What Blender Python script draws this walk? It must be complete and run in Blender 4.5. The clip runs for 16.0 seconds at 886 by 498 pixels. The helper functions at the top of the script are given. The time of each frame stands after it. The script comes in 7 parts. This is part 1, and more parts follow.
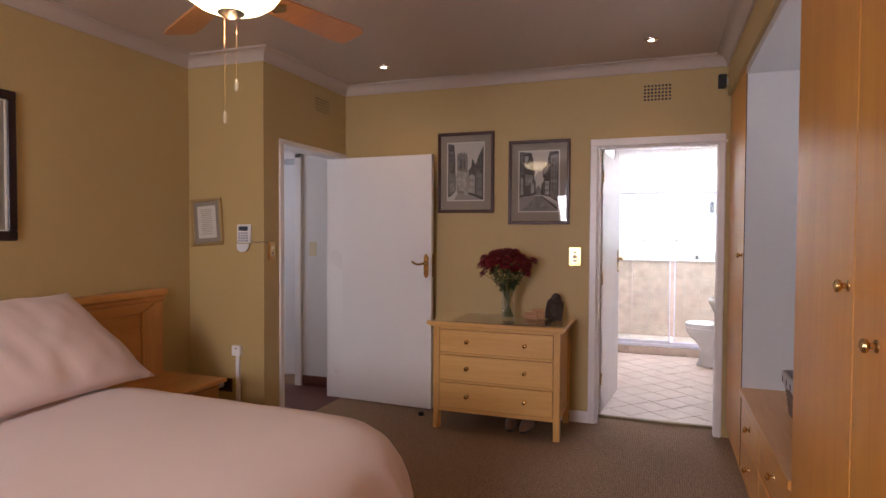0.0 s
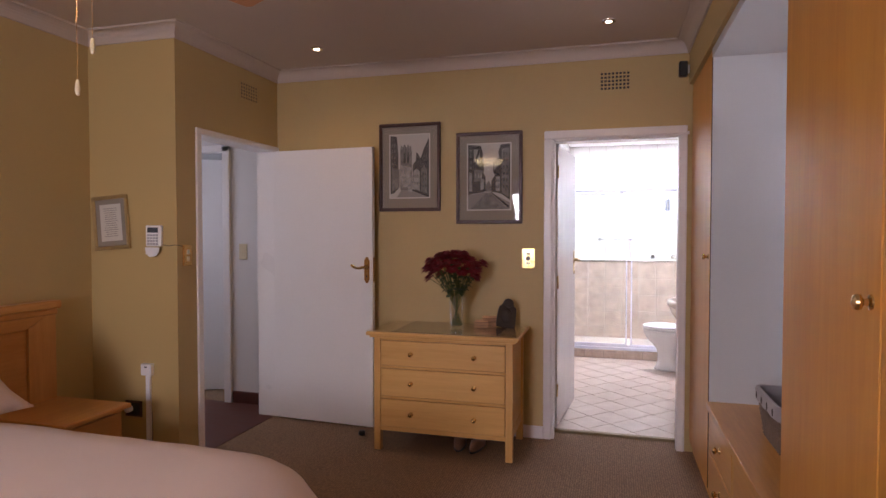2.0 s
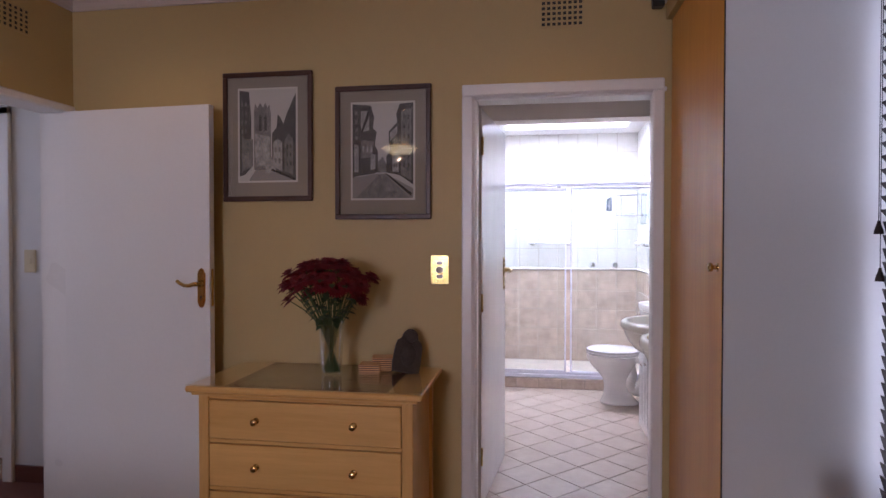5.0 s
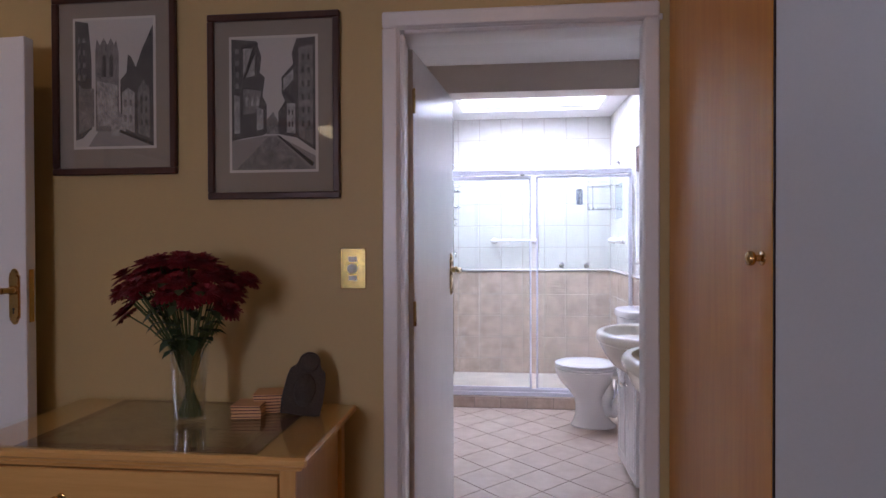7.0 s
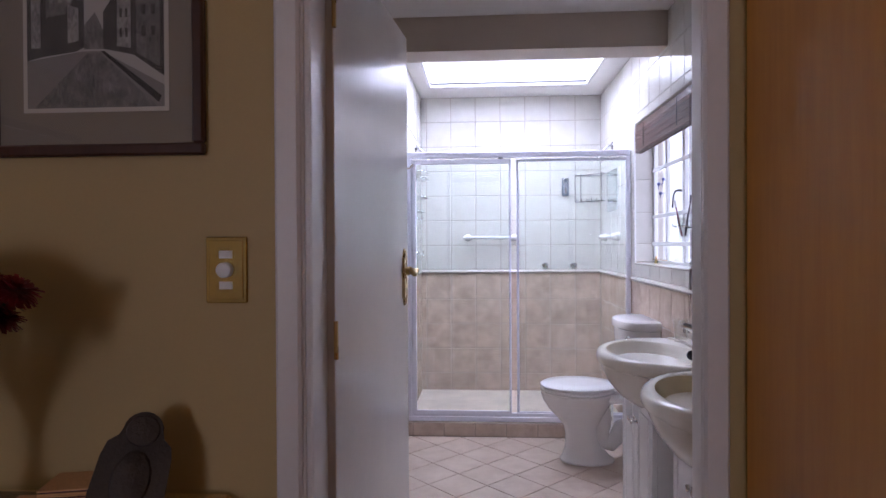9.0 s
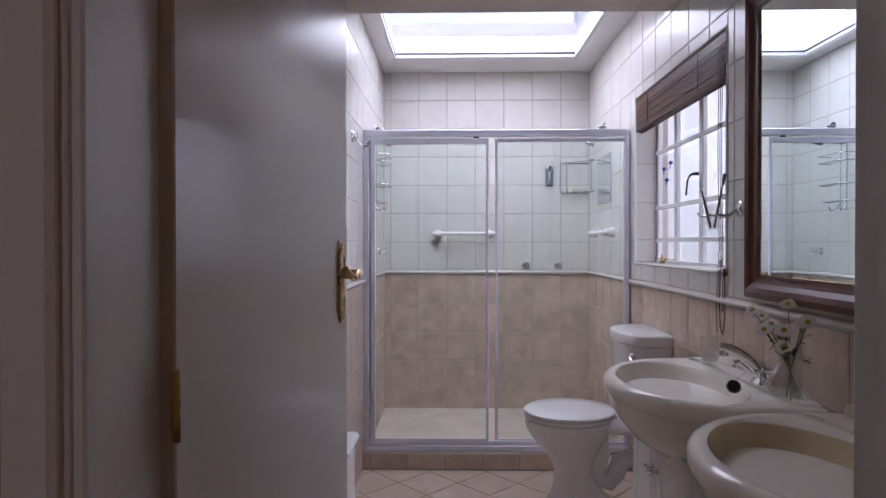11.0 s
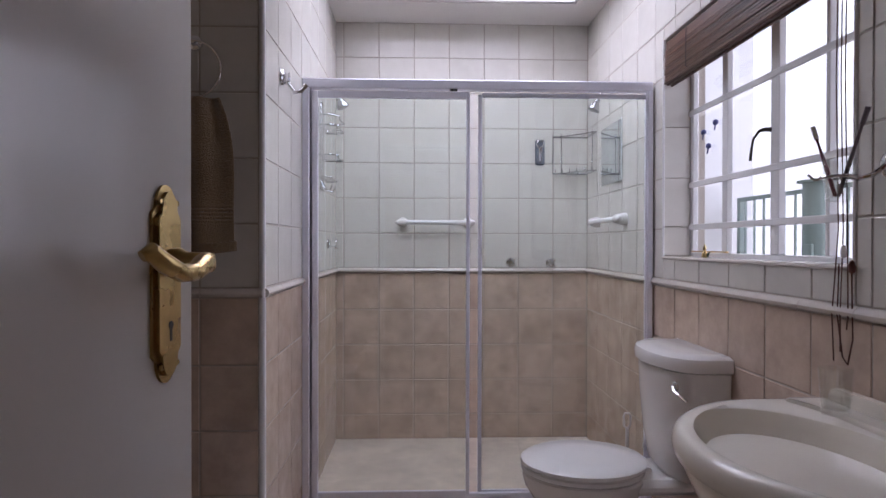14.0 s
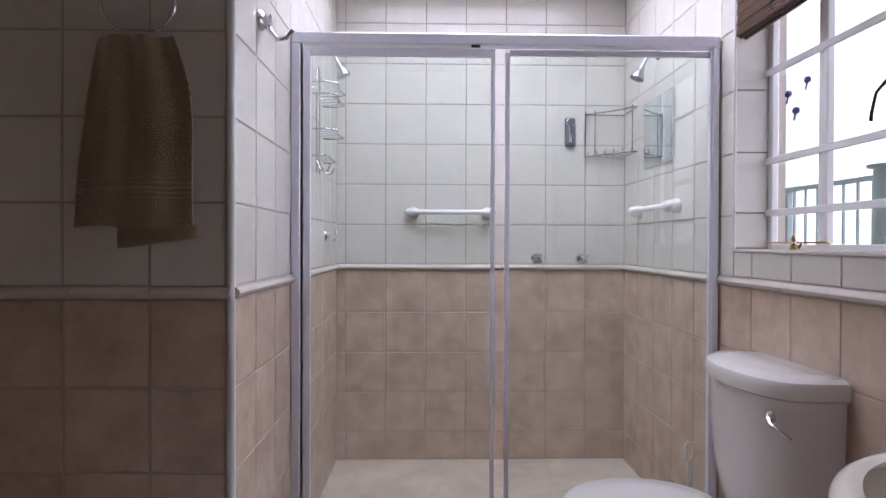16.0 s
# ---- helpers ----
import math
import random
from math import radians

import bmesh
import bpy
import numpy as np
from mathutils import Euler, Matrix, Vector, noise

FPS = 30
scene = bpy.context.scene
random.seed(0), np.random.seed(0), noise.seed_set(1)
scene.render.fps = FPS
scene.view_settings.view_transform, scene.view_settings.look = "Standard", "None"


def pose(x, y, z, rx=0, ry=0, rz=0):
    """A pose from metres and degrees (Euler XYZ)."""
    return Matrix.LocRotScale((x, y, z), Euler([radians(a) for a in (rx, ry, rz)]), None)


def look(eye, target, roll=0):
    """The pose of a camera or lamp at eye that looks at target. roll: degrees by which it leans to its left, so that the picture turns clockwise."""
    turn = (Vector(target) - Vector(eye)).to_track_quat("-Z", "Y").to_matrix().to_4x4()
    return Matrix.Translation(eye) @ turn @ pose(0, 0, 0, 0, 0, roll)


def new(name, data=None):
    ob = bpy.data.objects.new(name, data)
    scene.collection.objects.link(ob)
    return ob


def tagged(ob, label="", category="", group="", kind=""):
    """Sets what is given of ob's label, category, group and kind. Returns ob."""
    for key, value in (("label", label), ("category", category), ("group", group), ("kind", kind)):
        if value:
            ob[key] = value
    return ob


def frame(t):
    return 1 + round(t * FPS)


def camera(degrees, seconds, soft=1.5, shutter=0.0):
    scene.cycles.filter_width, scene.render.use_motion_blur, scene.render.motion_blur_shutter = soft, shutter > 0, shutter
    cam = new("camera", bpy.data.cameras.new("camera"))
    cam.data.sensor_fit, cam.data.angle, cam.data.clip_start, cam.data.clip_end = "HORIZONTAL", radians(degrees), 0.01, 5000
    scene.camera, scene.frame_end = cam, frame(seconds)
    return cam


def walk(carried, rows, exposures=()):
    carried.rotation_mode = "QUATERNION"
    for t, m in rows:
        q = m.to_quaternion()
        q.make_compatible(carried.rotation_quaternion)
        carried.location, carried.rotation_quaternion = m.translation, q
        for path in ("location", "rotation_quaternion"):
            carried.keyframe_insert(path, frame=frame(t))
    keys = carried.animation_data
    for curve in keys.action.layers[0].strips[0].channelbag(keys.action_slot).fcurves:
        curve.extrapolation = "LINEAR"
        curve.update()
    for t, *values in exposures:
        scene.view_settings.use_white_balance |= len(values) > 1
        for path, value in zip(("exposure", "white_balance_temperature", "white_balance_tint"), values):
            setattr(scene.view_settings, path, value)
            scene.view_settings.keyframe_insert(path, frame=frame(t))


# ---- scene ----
cam = camera(72.7, 16.0)
METRES, EYE, TILT, LEAN, TURN = 5.65, 1.43, 0.0, 0.0, 17.4
PATH = [
    (0, (-0.035, 0.371, 1.416), (-0.708, 2.253, 1.36), 0.3),
    (0.5, (-0.029, 0.407, 1.432), (-0.677, 2.298, 1.373), 0.2),
    (1, (-0.043, 0.497, 1.434), (-0.659, 2.399, 1.377), 0.1),
    (1.5, (-0.052, 0.622, 1.43), (-0.631, 2.535, 1.377), 0.1),
    (2, (-0.073, 0.789, 1.424), (-0.61, 2.714, 1.366), -0.0),
    (2.5, (-0.104, 0.993, 1.424), (-0.591, 2.932, 1.375), -0.0),
    (3, (-0.128, 1.212, 1.417), (-0.563, 3.163, 1.368), -0.1),
    (3.5, (-0.147, 1.427, 1.399), (-0.534, 3.389, 1.364), -0.1),
    (4, (-0.169, 1.633, 1.403), (-0.522, 3.602, 1.36), -0.2),
    (4.2, (-0.175, 1.733, 1.399), (-0.521, 3.703, 1.362), -0.1),
    (6.5, (-0.126, 2.729, 1.351), (-0.346, 4.717, 1.32), -0.2),
    (7, (-0.103, 2.916, 1.326), (-0.308, 4.905, 1.305), -0.2),
    (7.5, (-0.077, 3.118, 1.321), (-0.262, 5.109, 1.299), -0.3),
    (8, (-0.058, 3.308, 1.316), (-0.225, 5.301, 1.292), -0.1),
    (8.5, (-0.074, 3.507, 1.292), (-0.219, 5.502, 1.271), -0.2),
    (9, (-0.090, 3.708, 1.29), (-0.219, 5.704, 1.274), -0.3),
    (9.5, (-0.086, 3.881, 1.281), (-0.195, 5.879, 1.264), -0.2),
    (12, (-0.089, 4.677, 1.258), (-0.077, 6.677, 1.241), -0.1),
    (12.5, (-0.091, 4.829, 1.251), (-0.055, 6.828, 1.231), -0.1),
    (13, (-0.086, 4.953, 1.247), (-0.031, 6.952, 1.227), -0.0),
    (13.5, (-0.092, 5.063, 1.231), (-0.027, 7.062, 1.214), 0.0),
    (14, (-0.103, 5.196, 1.215), (-0.028, 7.194, 1.199), 0.1),
    (14.5, (-0.11, 5.317, 1.209), (-0.034, 7.316, 1.19), 0.2),
    (15, (-0.117, 5.432, 1.191), (-0.045, 7.431, 1.174), 0.2),
    (15.5, (-0.123, 5.545, 1.186), (-0.067, 7.544, 1.169), 0.2),
    (16, (-0.122, 5.646, 1.182), (-0.076, 7.645, 1.164), 0.2),
]
EXPOSURES = [(0.0, 0.55, 6060, 24), (3.5, 0.27, 5760, 30), (6.5, -0.10, 5400, 26), (9.0, -0.66, 5500, 27), (10.5, -1.2, 5750, 27), (12.0, -1.66, 6000, 28), (13.5, -1.66, 6050, 28), (16.0, -1.27, 6050, 26)]
walk(cam, [(t, look(eye, target, roll)) for t, eye, target, roll in PATH], EXPOSURES)
# ---- world, sun, large lights ----
world = bpy.data.worlds.new("world")
scene.world = world
world.use_nodes = True
_sky = world.node_tree.nodes.new("ShaderNodeTexSky")
_sky.sky_type, _sky.sun_disc = "NISHITA", False
_sky.sun_elevation, _sky.sun_rotation = radians(50), radians(60)
_bg = world.node_tree.nodes["Background"]
_bg.inputs["Strength"].default_value = 0.07
world.node_tree.links.new(_sky.outputs["Color"], _bg.inputs["Color"])


def lamp(name, kind, m, energy, color=(1, 1, 1), size=0.1, size_y=None, blend=0.5, spot=90):
    d = bpy.data.lights.new(name, kind)
    d.energy, d.color = energy, color
    if kind == "AREA":
        d.size = size
        if size_y:
            d.shape, d.size_y = "RECTANGLE", size_y
    elif kind == "SUN":
        d.angle = radians(size)
    else:
        d.shadow_soft_size = size
    if kind == "SPOT":
        d.spot_size, d.spot_blend = radians(spot), blend
    ob = new(name, d)
    ob.matrix_world = m
    return ob


DAY = (0.93, 0.95, 1.0)
WARM = (1.0, 0.62, 0.30)
lamp("sun", "SUN", look((6, 3, 9), (0, 0, 0)), 0.6, (1.0, 0.96, 0.9), 12)
lamp("overcast_sky_east", "AREA", look((3.4, 7.3, 2.3), (0.4, 7.2, 1.0)), 280, DAY, 4.6, 3.2)
lamp("sky_over_skylight", "AREA", look((0.1175, 7.9125, 2.66), (0.1175, 7.9126, 0)), 62, DAY, 1.22, 1.01)
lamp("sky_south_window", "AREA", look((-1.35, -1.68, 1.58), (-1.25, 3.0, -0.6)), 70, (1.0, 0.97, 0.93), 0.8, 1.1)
lamp("fan_lamp_bulb", "POINT", pose(-1.45, 2.12, 2.14), 1.6, WARM, 0.012)
# the last two spots are added fill, without any fitting in the ceiling
for _i, _p in enumerate(((-1.965, 4.45), (-0.095, 4.42), (-1.965, 0.6), (-0.095, 0.6))):
    lamp("downlight_and_fill_spot", "SPOT", look((*_p, 2.60), (*_p, 0)), 3.5, WARM, 0.03, spot=120, blend=0.8)
# unseen fill lamps added to brighten the passage and the room beyond
lamp("passage_fill_lamp", "AREA", look((-4.4, 4.5, 1.8), (-3.0, 4.6, 1.2)), 7, DAY, 0.8, 0.8)
lamp("far_room_fill_lamp", "AREA", look((-3.6, 7.8, 2.3), (-3.6, 6.5, 0.8)), 3, DAY, 0.8, 0.8)

# ---- materials ----
def mat_base(name, rough=0.5, metal=0.0):
    m = bpy.data.materials.new(name)
    m.use_nodes = True
    nt = m.node_tree
    b = nt.nodes["Principled BSDF"]
    b.inputs["Roughness"].default_value = rough
    b.inputs["Metallic"].default_value = metal
    return m, nt, b


def coords(nt, scale=(1, 1, 1)):
    tc = nt.nodes.new("ShaderNodeTexCoord")
    mp = nt.nodes.new("ShaderNodeMapping")
    mp.inputs["Scale"].default_value = scale
    nt.links.new(tc.outputs["Object"], mp.inputs["Vector"])
    return mp.outputs["Vector"]


def noise_tex(nt, vec, scale, detail=4.0, rough=0.55):
    n = nt.nodes.new("ShaderNodeTexNoise")
    n.inputs["Scale"].default_value = scale
    n.inputs["Detail"].default_value = detail
    n.inputs["Roughness"].default_value = rough
    nt.links.new(vec, n.inputs["Vector"])
    return n.outputs["Fac"]


def ramp(nt, fac, stops):
    r = nt.nodes.new("ShaderNodeValToRGB")
    e = r.color_ramp.elements
    while len(e) < len(stops):
        e.new(0.5)
    for k, (p, c) in zip(e, stops):
        k.position, k.color = p, (*c, 1)
    nt.links.new(fac, r.inputs["Fac"])
    return r.outputs["Color"]


def mixc(nt, fac, a, b, mode="MIX"):
    x = nt.nodes.new("ShaderNodeMix")
    x.data_type, x.blend_type = "RGBA", mode
    for sock, v in ((x.inputs[0], fac), (x.inputs[6], a), (x.inputs[7], b)):
        if isinstance(v, (int, float)):
            sock.default_value = v
        elif isinstance(v, tuple):
            sock.default_value = (*v, 1)
        else:
            nt.links.new(v, sock)
    return x.outputs[2]


def bump(nt, b, height, strength=0.2, dist=0.002):
    n = nt.nodes.new("ShaderNodeBump")
    n.inputs["Strength"].default_value = strength
    n.inputs["Distance"].default_value = dist
    nt.links.new(height, n.inputs["Height"])
    nt.links.new(n.outputs["Normal"], b.inputs["Normal"])


def surface(name, base, rough=0.5, metal=0.0, var=0.08, big=1.5, fine=60.0, bmp=0.1, dist=0.001, stretch=(1, 1, 1), rvar=0.08, coat=0.0):
    """A plain surface with wear at two scales."""
    m, nt, b = mat_base(name, rough, metal)
    v = coords(nt, stretch)
    n1, n2 = noise_tex(nt, v, big, 3), noise_tex(nt, v, fine, 5)
    lo = tuple(c * (1 - var) for c in base)
    hi = tuple(min(1, c * (1 + var)) for c in base)
    c1 = ramp(nt, n1, [(0.3, lo), (0.7, hi)])
    c2 = ramp(nt, n2, [(0.3, lo), (0.7, hi)])
    nt.links.new(mixc(nt, 0.4, c1, c2), b.inputs["Base Color"])
    r = nt.nodes.new("ShaderNodeMapRange")
    r.inputs[3].default_value, r.inputs[4].default_value = max(0.02, rough - rvar), min(1, rough + rvar)
    nt.links.new(n1, r.inputs[0])
    nt.links.new(r.outputs[0], b.inputs["Roughness"])
    b.inputs["Coat Weight"].default_value = coat
    b.inputs["Coat Roughness"].default_value = 0.1
    if bmp:
        bump(nt, b, n2, bmp, dist)
    return m


def wood(name, dark, light, rough=0.35, axis="Z", scale=1.0, coat=0.15):
    """Veneer with long grain along one axis."""
    m, nt, b = mat_base(name, rough)
    st = {"X": (0.6, 9, 9), "Y": (9, 0.6, 9), "Z": (9, 9, 0.6)}[axis]
    v = coords(nt, tuple(s * scale for s in st))
    oi = nt.nodes.new("ShaderNodeObjectInfo")
    add = nt.nodes.new("ShaderNodeVectorMath")
    sc = nt.nodes.new("ShaderNodeVectorMath")
    sc.operation = "SCALE"
    cb = nt.nodes.new("ShaderNodeCombineXYZ")
    for i in range(3):
        nt.links.new(oi.outputs["Random"], cb.inputs[i])
    nt.links.new(cb.outputs[0], sc.inputs[0])
    sc.inputs["Scale"].default_value = 7.0
    nt.links.new(v, add.inputs[0])
    nt.links.new(sc.outputs[0], add.inputs[1])
    v = add.outputs[0]
    n1 = noise_tex(nt, v, 0.8, 3, 0.5)
    n2 = noise_tex(nt, v, 6.0, 8, 0.7)
    mid = tuple((a + c) / 2 for a, c in zip(dark, light))
    c1 = ramp(nt, n1, [(0.3, dark), (0.5, mid), (0.7, light)])
    c2 = ramp(nt, n2, [(0.35, dark), (0.65, light)])
    nt.links.new(mixc(nt, 0.45, c1, c2), b.inputs["Base Color"])
    b.inputs["Coat Weight"].default_value = coat
    b.inputs["Coat Roughness"].default_value = 0.18
    bump(nt, b, n2, 0.05, 0.0006)
    return m


def tile_mat(name, a, b_, rough, mottled=0.5):
    """Glazed tile, cloudy within and a little different from tile to tile."""
    m, nt, b = mat_base(name, rough)
    v = coords(nt)
    oi = nt.nodes.new("ShaderNodeObjectInfo")
    add = nt.nodes.new("ShaderNodeVectorMath")
    sc = nt.nodes.new("ShaderNodeVectorMath")
    sc.operation = "SCALE"
    sc.inputs["Scale"].default_value = 31.0
    cb = nt.nodes.new("ShaderNodeCombineXYZ")
    for i in range(3):
        nt.links.new(oi.outputs["Random"], cb.inputs[i])
    nt.links.new(cb.outputs[0], sc.inputs[0])
    nt.links.new(v, add.inputs[0])
    nt.links.new(sc.outputs[0], add.inputs[1])
    n1 = noise_tex(nt, add.outputs[0], 8.0, 6, 0.62)
    n2 = noise_tex(nt, add.outputs[0], 90.0, 3)
    c1 = ramp(nt, n1, [(0.3, a), (0.7, b_)])
    per = ramp(nt, oi.outputs["Random"], [(0.0, tuple(0.55 * x + 0.45 * y for x, y in zip(a, b_))), (1.0, tuple(0.4 * x + 0.6 * y for x, y in zip(a, b_)))])
    col = mixc(nt, 1 - mottled, c1, per)
    nt.links.new(col, b.inputs["Base Color"])
    b.inputs["IOR"].default_value = 1.5
    bump(nt, b, n1, 0.12, 0.002)
    return m


def pane_glass(name, tint=(1, 1, 1), gloss=1.0, base=0.03):
    """A thin pane: clear, with a real reflection that grows at grazing angles."""
    m = bpy.data.materials.new(name)
    m.use_nodes = True
    nt = m.node_tree
    nt.nodes.clear()
    out = nt.nodes.new("ShaderNodeOutputMaterial")
    mx = nt.nodes.new("ShaderNodeMixShader")
    tr = nt.nodes.new("ShaderNodeBsdfTransparent")
    gl = nt.nodes.new("ShaderNodeBsdfGlossy")
    lw = nt.nodes.new("ShaderNodeLayerWeight")
    lw.inputs["Blend"].default_value = 0.5
    pw = nt.nodes.new("ShaderNodeMath")
    pw.operation = "POWER"
    pw.inputs[1].default_value = 4.5
    fr = nt.nodes.new("ShaderNodeMapRange")
    fr.inputs[3].default_value, fr.inputs[4].default_value = base, 0.95
    nt.links.new(lw.outputs["Facing"], pw.inputs[0])
    nt.links.new(pw.outputs[0], fr.inputs[0])
    tr.inputs["Color"].default_value = (*tint, 1)
    gl.inputs["Roughness"].default_value = 0.01
    gl.inputs["Color"].default_value = (gloss, gloss, gloss, 1)
    nt.links.new(fr.outputs[0], mx.inputs[0])
    nt.links.new(tr.outputs[0], mx.inputs[1])
    nt.links.new(gl.outputs[0], mx.inputs[2])
    nt.links.new(mx.outputs[0], out.inputs["Surface"])
    return m


def glowing(name, color, strength):
    m, nt, b = mat_base(name, 0.5)
    b.inputs["Base Color"].default_value = (*color, 1)
    b.inputs["Emission Color"].default_value = (*color, 1)
    b.inputs["Emission Strength"].default_value = strength
    return m


YELLOW = surface("yellow_wall_paint", (0.50, 0.368, 0.150), 0.55, var=0.03, bmp=0.12, fine=140)
WHITE_WALL = surface("white_wall_paint", (0.74, 0.74, 0.74), 0.6, var=0.03, bmp=0.12, fine=140)
# ceiling and cornice whites with the warm room light put into their colour
CEIL = surface("warm_lit_ceiling_paint", (0.56, 0.485, 0.42), 0.7, var=0.03, bmp=0.08, fine=120)
CORNICE_PAINT = surface("warm_lit_cornice_paint", (0.54, 0.465, 0.40), 0.6, var=0.03, bmp=0.08, fine=120)
BATH_CEIL = surface("bathroom_ceiling_paint", (0.76, 0.74, 0.72), 0.6, var=0.03, bmp=0.08, fine=120)
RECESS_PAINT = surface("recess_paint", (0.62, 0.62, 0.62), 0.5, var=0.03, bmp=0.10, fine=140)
PLATE_BRASS = surface("polished_plate_brass", (0.50, 0.38, 0.13), 0.20, 1.0, var=0.1, bmp=0.25, dist=0.004, fine=12)
DOOR_PAINT = surface("gloss_door_paint", (0.71, 0.68, 0.64), 0.16, var=0.02, big=2.5, bmp=0.35, dist=0.006, fine=4, stretch=(1, 1, 0.6), rvar=0.09)
TRIM = surface("trim_paint", (0.78, 0.76, 0.74), 0.3, var=0.03, bmp=0.05)
CUP_WOOD = wood("cupboard_veneer", (0.54, 0.225, 0.030), (0.67, 0.325, 0.055), 0.40, "Z", 1.0, 0.06)
# lightened beyond CUP_WOOD: the window's sheen on the bench is put into the colour
BENCH_WOOD = wood("window_lit_bench_veneer", (0.52, 0.23, 0.045), (0.74, 0.38, 0.09), 0.3, "Y")
DRES_WOOD = wood("dresser_wood", (0.62, 0.33, 0.08), (0.78, 0.47, 0.15), 0.38, "X")
DRES_WOOD_V = wood("dresser_wood_upright", (0.60, 0.32, 0.08), (0.75, 0.45, 0.15), 0.38, "Z")
BED_WOOD = wood("bed_wood", (0.48, 0.20, 0.045), (0.63, 0.31, 0.085), 0.35, "Y")
BED_WOOD_V = wood("bed_wood_upright", (0.48, 0.21, 0.05), (0.64, 0.33, 0.10), 0.35, "Z")
FAN_WOOD = wood("fan_blade_wood", (0.42, 0.17, 0.05), (0.55, 0.25, 0.08), 0.35, "X")
DARK_FRAME = wood("dark_frame_wood", (0.035, 0.012, 0.008), (0.075, 0.026, 0.016), 0.4, "Z", 1.0, 0.0)
MAHOGANY = wood("mahogany", (0.075, 0.017, 0.010), (0.17, 0.042, 0.022), 0.38, "Z", 1.0, 0.03)
BLIND_WOOD = surface("dark_blind_wood", (0.024, 0.011, 0.011), 0.35, var=0.2, stretch=(1, 0.1, 1))
BAMBOO = wood("bamboo", (0.035, 0.013, 0.009), (0.20, 0.085, 0.05), 0.4, "Y", 2.0, 0.0)
BRASS = surface("brass", (0.62, 0.42, 0.16), 0.22, 1.0, var=0.1, bmp=0.03)
OLD_BRASS = surface("worn_brass", (0.50, 0.36, 0.15), 0.28, 1.0, var=0.18, big=20, bmp=0.05)
CHROME = surface("chrome", (0.75, 0.75, 0.76), 0.08, 1.0, var=0.03, bmp=0)
ALU = surface("aluminium", (0.78, 0.79, 0.88), 0.3, 0.3, var=0.04, bmp=0.02)
STEEL_PAINT = surface("white_steel_paint", (0.72, 0.72, 0.72), 0.35, var=0.04)
GREEN_STEEL = surface("grey_green_steel", (0.20, 0.27, 0.25), 0.45, var=0.08)
CERAMIC = surface("white_ceramic", (0.80, 0.78, 0.76), 0.08, var=0.01, bmp=0, rvar=0.03)
CREAM = surface("cream_ceramic", (0.86, 0.81, 0.71), 0.08, var=0.02, bmp=0, rvar=0.03)
CREAM_BOWL = surface("yellowed_ceramic", (0.74, 0.63, 0.40), 0.1, var=0.03, bmp=0, rvar=0.03)
LACQUER = surface("white_lacquer", (0.78, 0.77, 0.76), 0.18, var=0.02, bmp=0.02)
PLASTIC = surface("white_plastic", (0.80, 0.80, 0.80), 0.35, var=0.02, bmp=0)
BLACK = surface("black_plastic", (0.02, 0.02, 0.02), 0.4, var=0.1, bmp=0)
WIRE_CHROME = surface("dulled_chrome", (0.40, 0.40, 0.42), 0.22, 1.0, var=0.1, bmp=0)
DARK_IRON = surface("dark_iron", (0.05, 0.045, 0.04), 0.45, 0.7, var=0.2)
T_WHITE = tile_mat("white_tile", (0.60, 0.58, 0.53), (0.72, 0.70, 0.65), 0.12)
T_BEIGE = tile_mat("beige_tile", (0.42, 0.32, 0.25), (0.69, 0.555, 0.45), 0.20, 0.75)
T_RAIL = tile_mat("dado_tile", (0.60, 0.55, 0.50), (0.68, 0.63, 0.58), 0.15)
T_FLOOR = tile_mat("floor_tile", (0.44, 0.33, 0.25), (0.62, 0.51, 0.42), 0.3, 0.7)
GROUT = surface("grout", (0.45, 0.40, 0.345), 0.85, var=0.1, bmp=0.3)
GROUT_L = surface("floor_grout", (0.36, 0.30, 0.25), 0.85, var=0.1, bmp=0.3)
PLATE = surface("ivory_plate", (0.70, 0.62, 0.42), 0.3, var=0.02, bmp=0)
MIRROR, _nt, _b = mat_base("mirror_glass", 0.0, 1.0)
_b.inputs["Base Color"].default_value = (0.84, 0.92, 0.95, 1)
GLASS = pane_glass("clear_pane")
SHOWER_GLASS = pane_glass("shower_pane", (0.95, 0.985, 0.97))
THIN = pane_glass("clear_glass_vessel", (0.965, 0.975, 0.968), base=0.11)
TOP_GLASS = pane_glass("tabletop_glass", (0.97, 0.985, 0.955))
DOCK = surface("red_brown_floor_boards", (0.10, 0.028, 0.016), 0.55, var=0.2, big=4, stretch=(1, 6, 1))


def fabric(name, a, b_, weave=700.0, rough=0.9, bmp=0.25, sheen=0.3, dist=0.001):
    m, nt, b = mat_base(name, rough)
    v = coords(nt)
    n1, n2 = noise_tex(nt, v, 2.5, 4), noise_tex(nt, v, weave, 2)
    c = mixc(nt, 0.5, ramp(nt, n1, [(0.3, a), (0.7, b_)]), ramp(nt, n2, [(0.3, a), (0.7, b_)]))
    nt.links.new(c, b.inputs["Base Color"])
    b.inputs["Sheen Weight"].default_value = sheen
    bump(nt, b, n2, bmp, dist)
    return m


DUVET = fabric("pink_beige_cotton", (0.70, 0.55, 0.51), (0.77, 0.62, 0.57), 500)
TOWEL = fabric("brown_terry", (0.20, 0.145, 0.085), (0.40, 0.30, 0.19), 260, bmp=1.0, dist=0.005, sheen=0.6)
LINER = fabric("grey_liner_cloth", (0.30, 0.28, 0.29), (0.36, 0.34, 0.35), 400)
SHOE_MAT = fabric("tan_suede", (0.22, 0.11, 0.06), (0.32, 0.17, 0.10), 200)


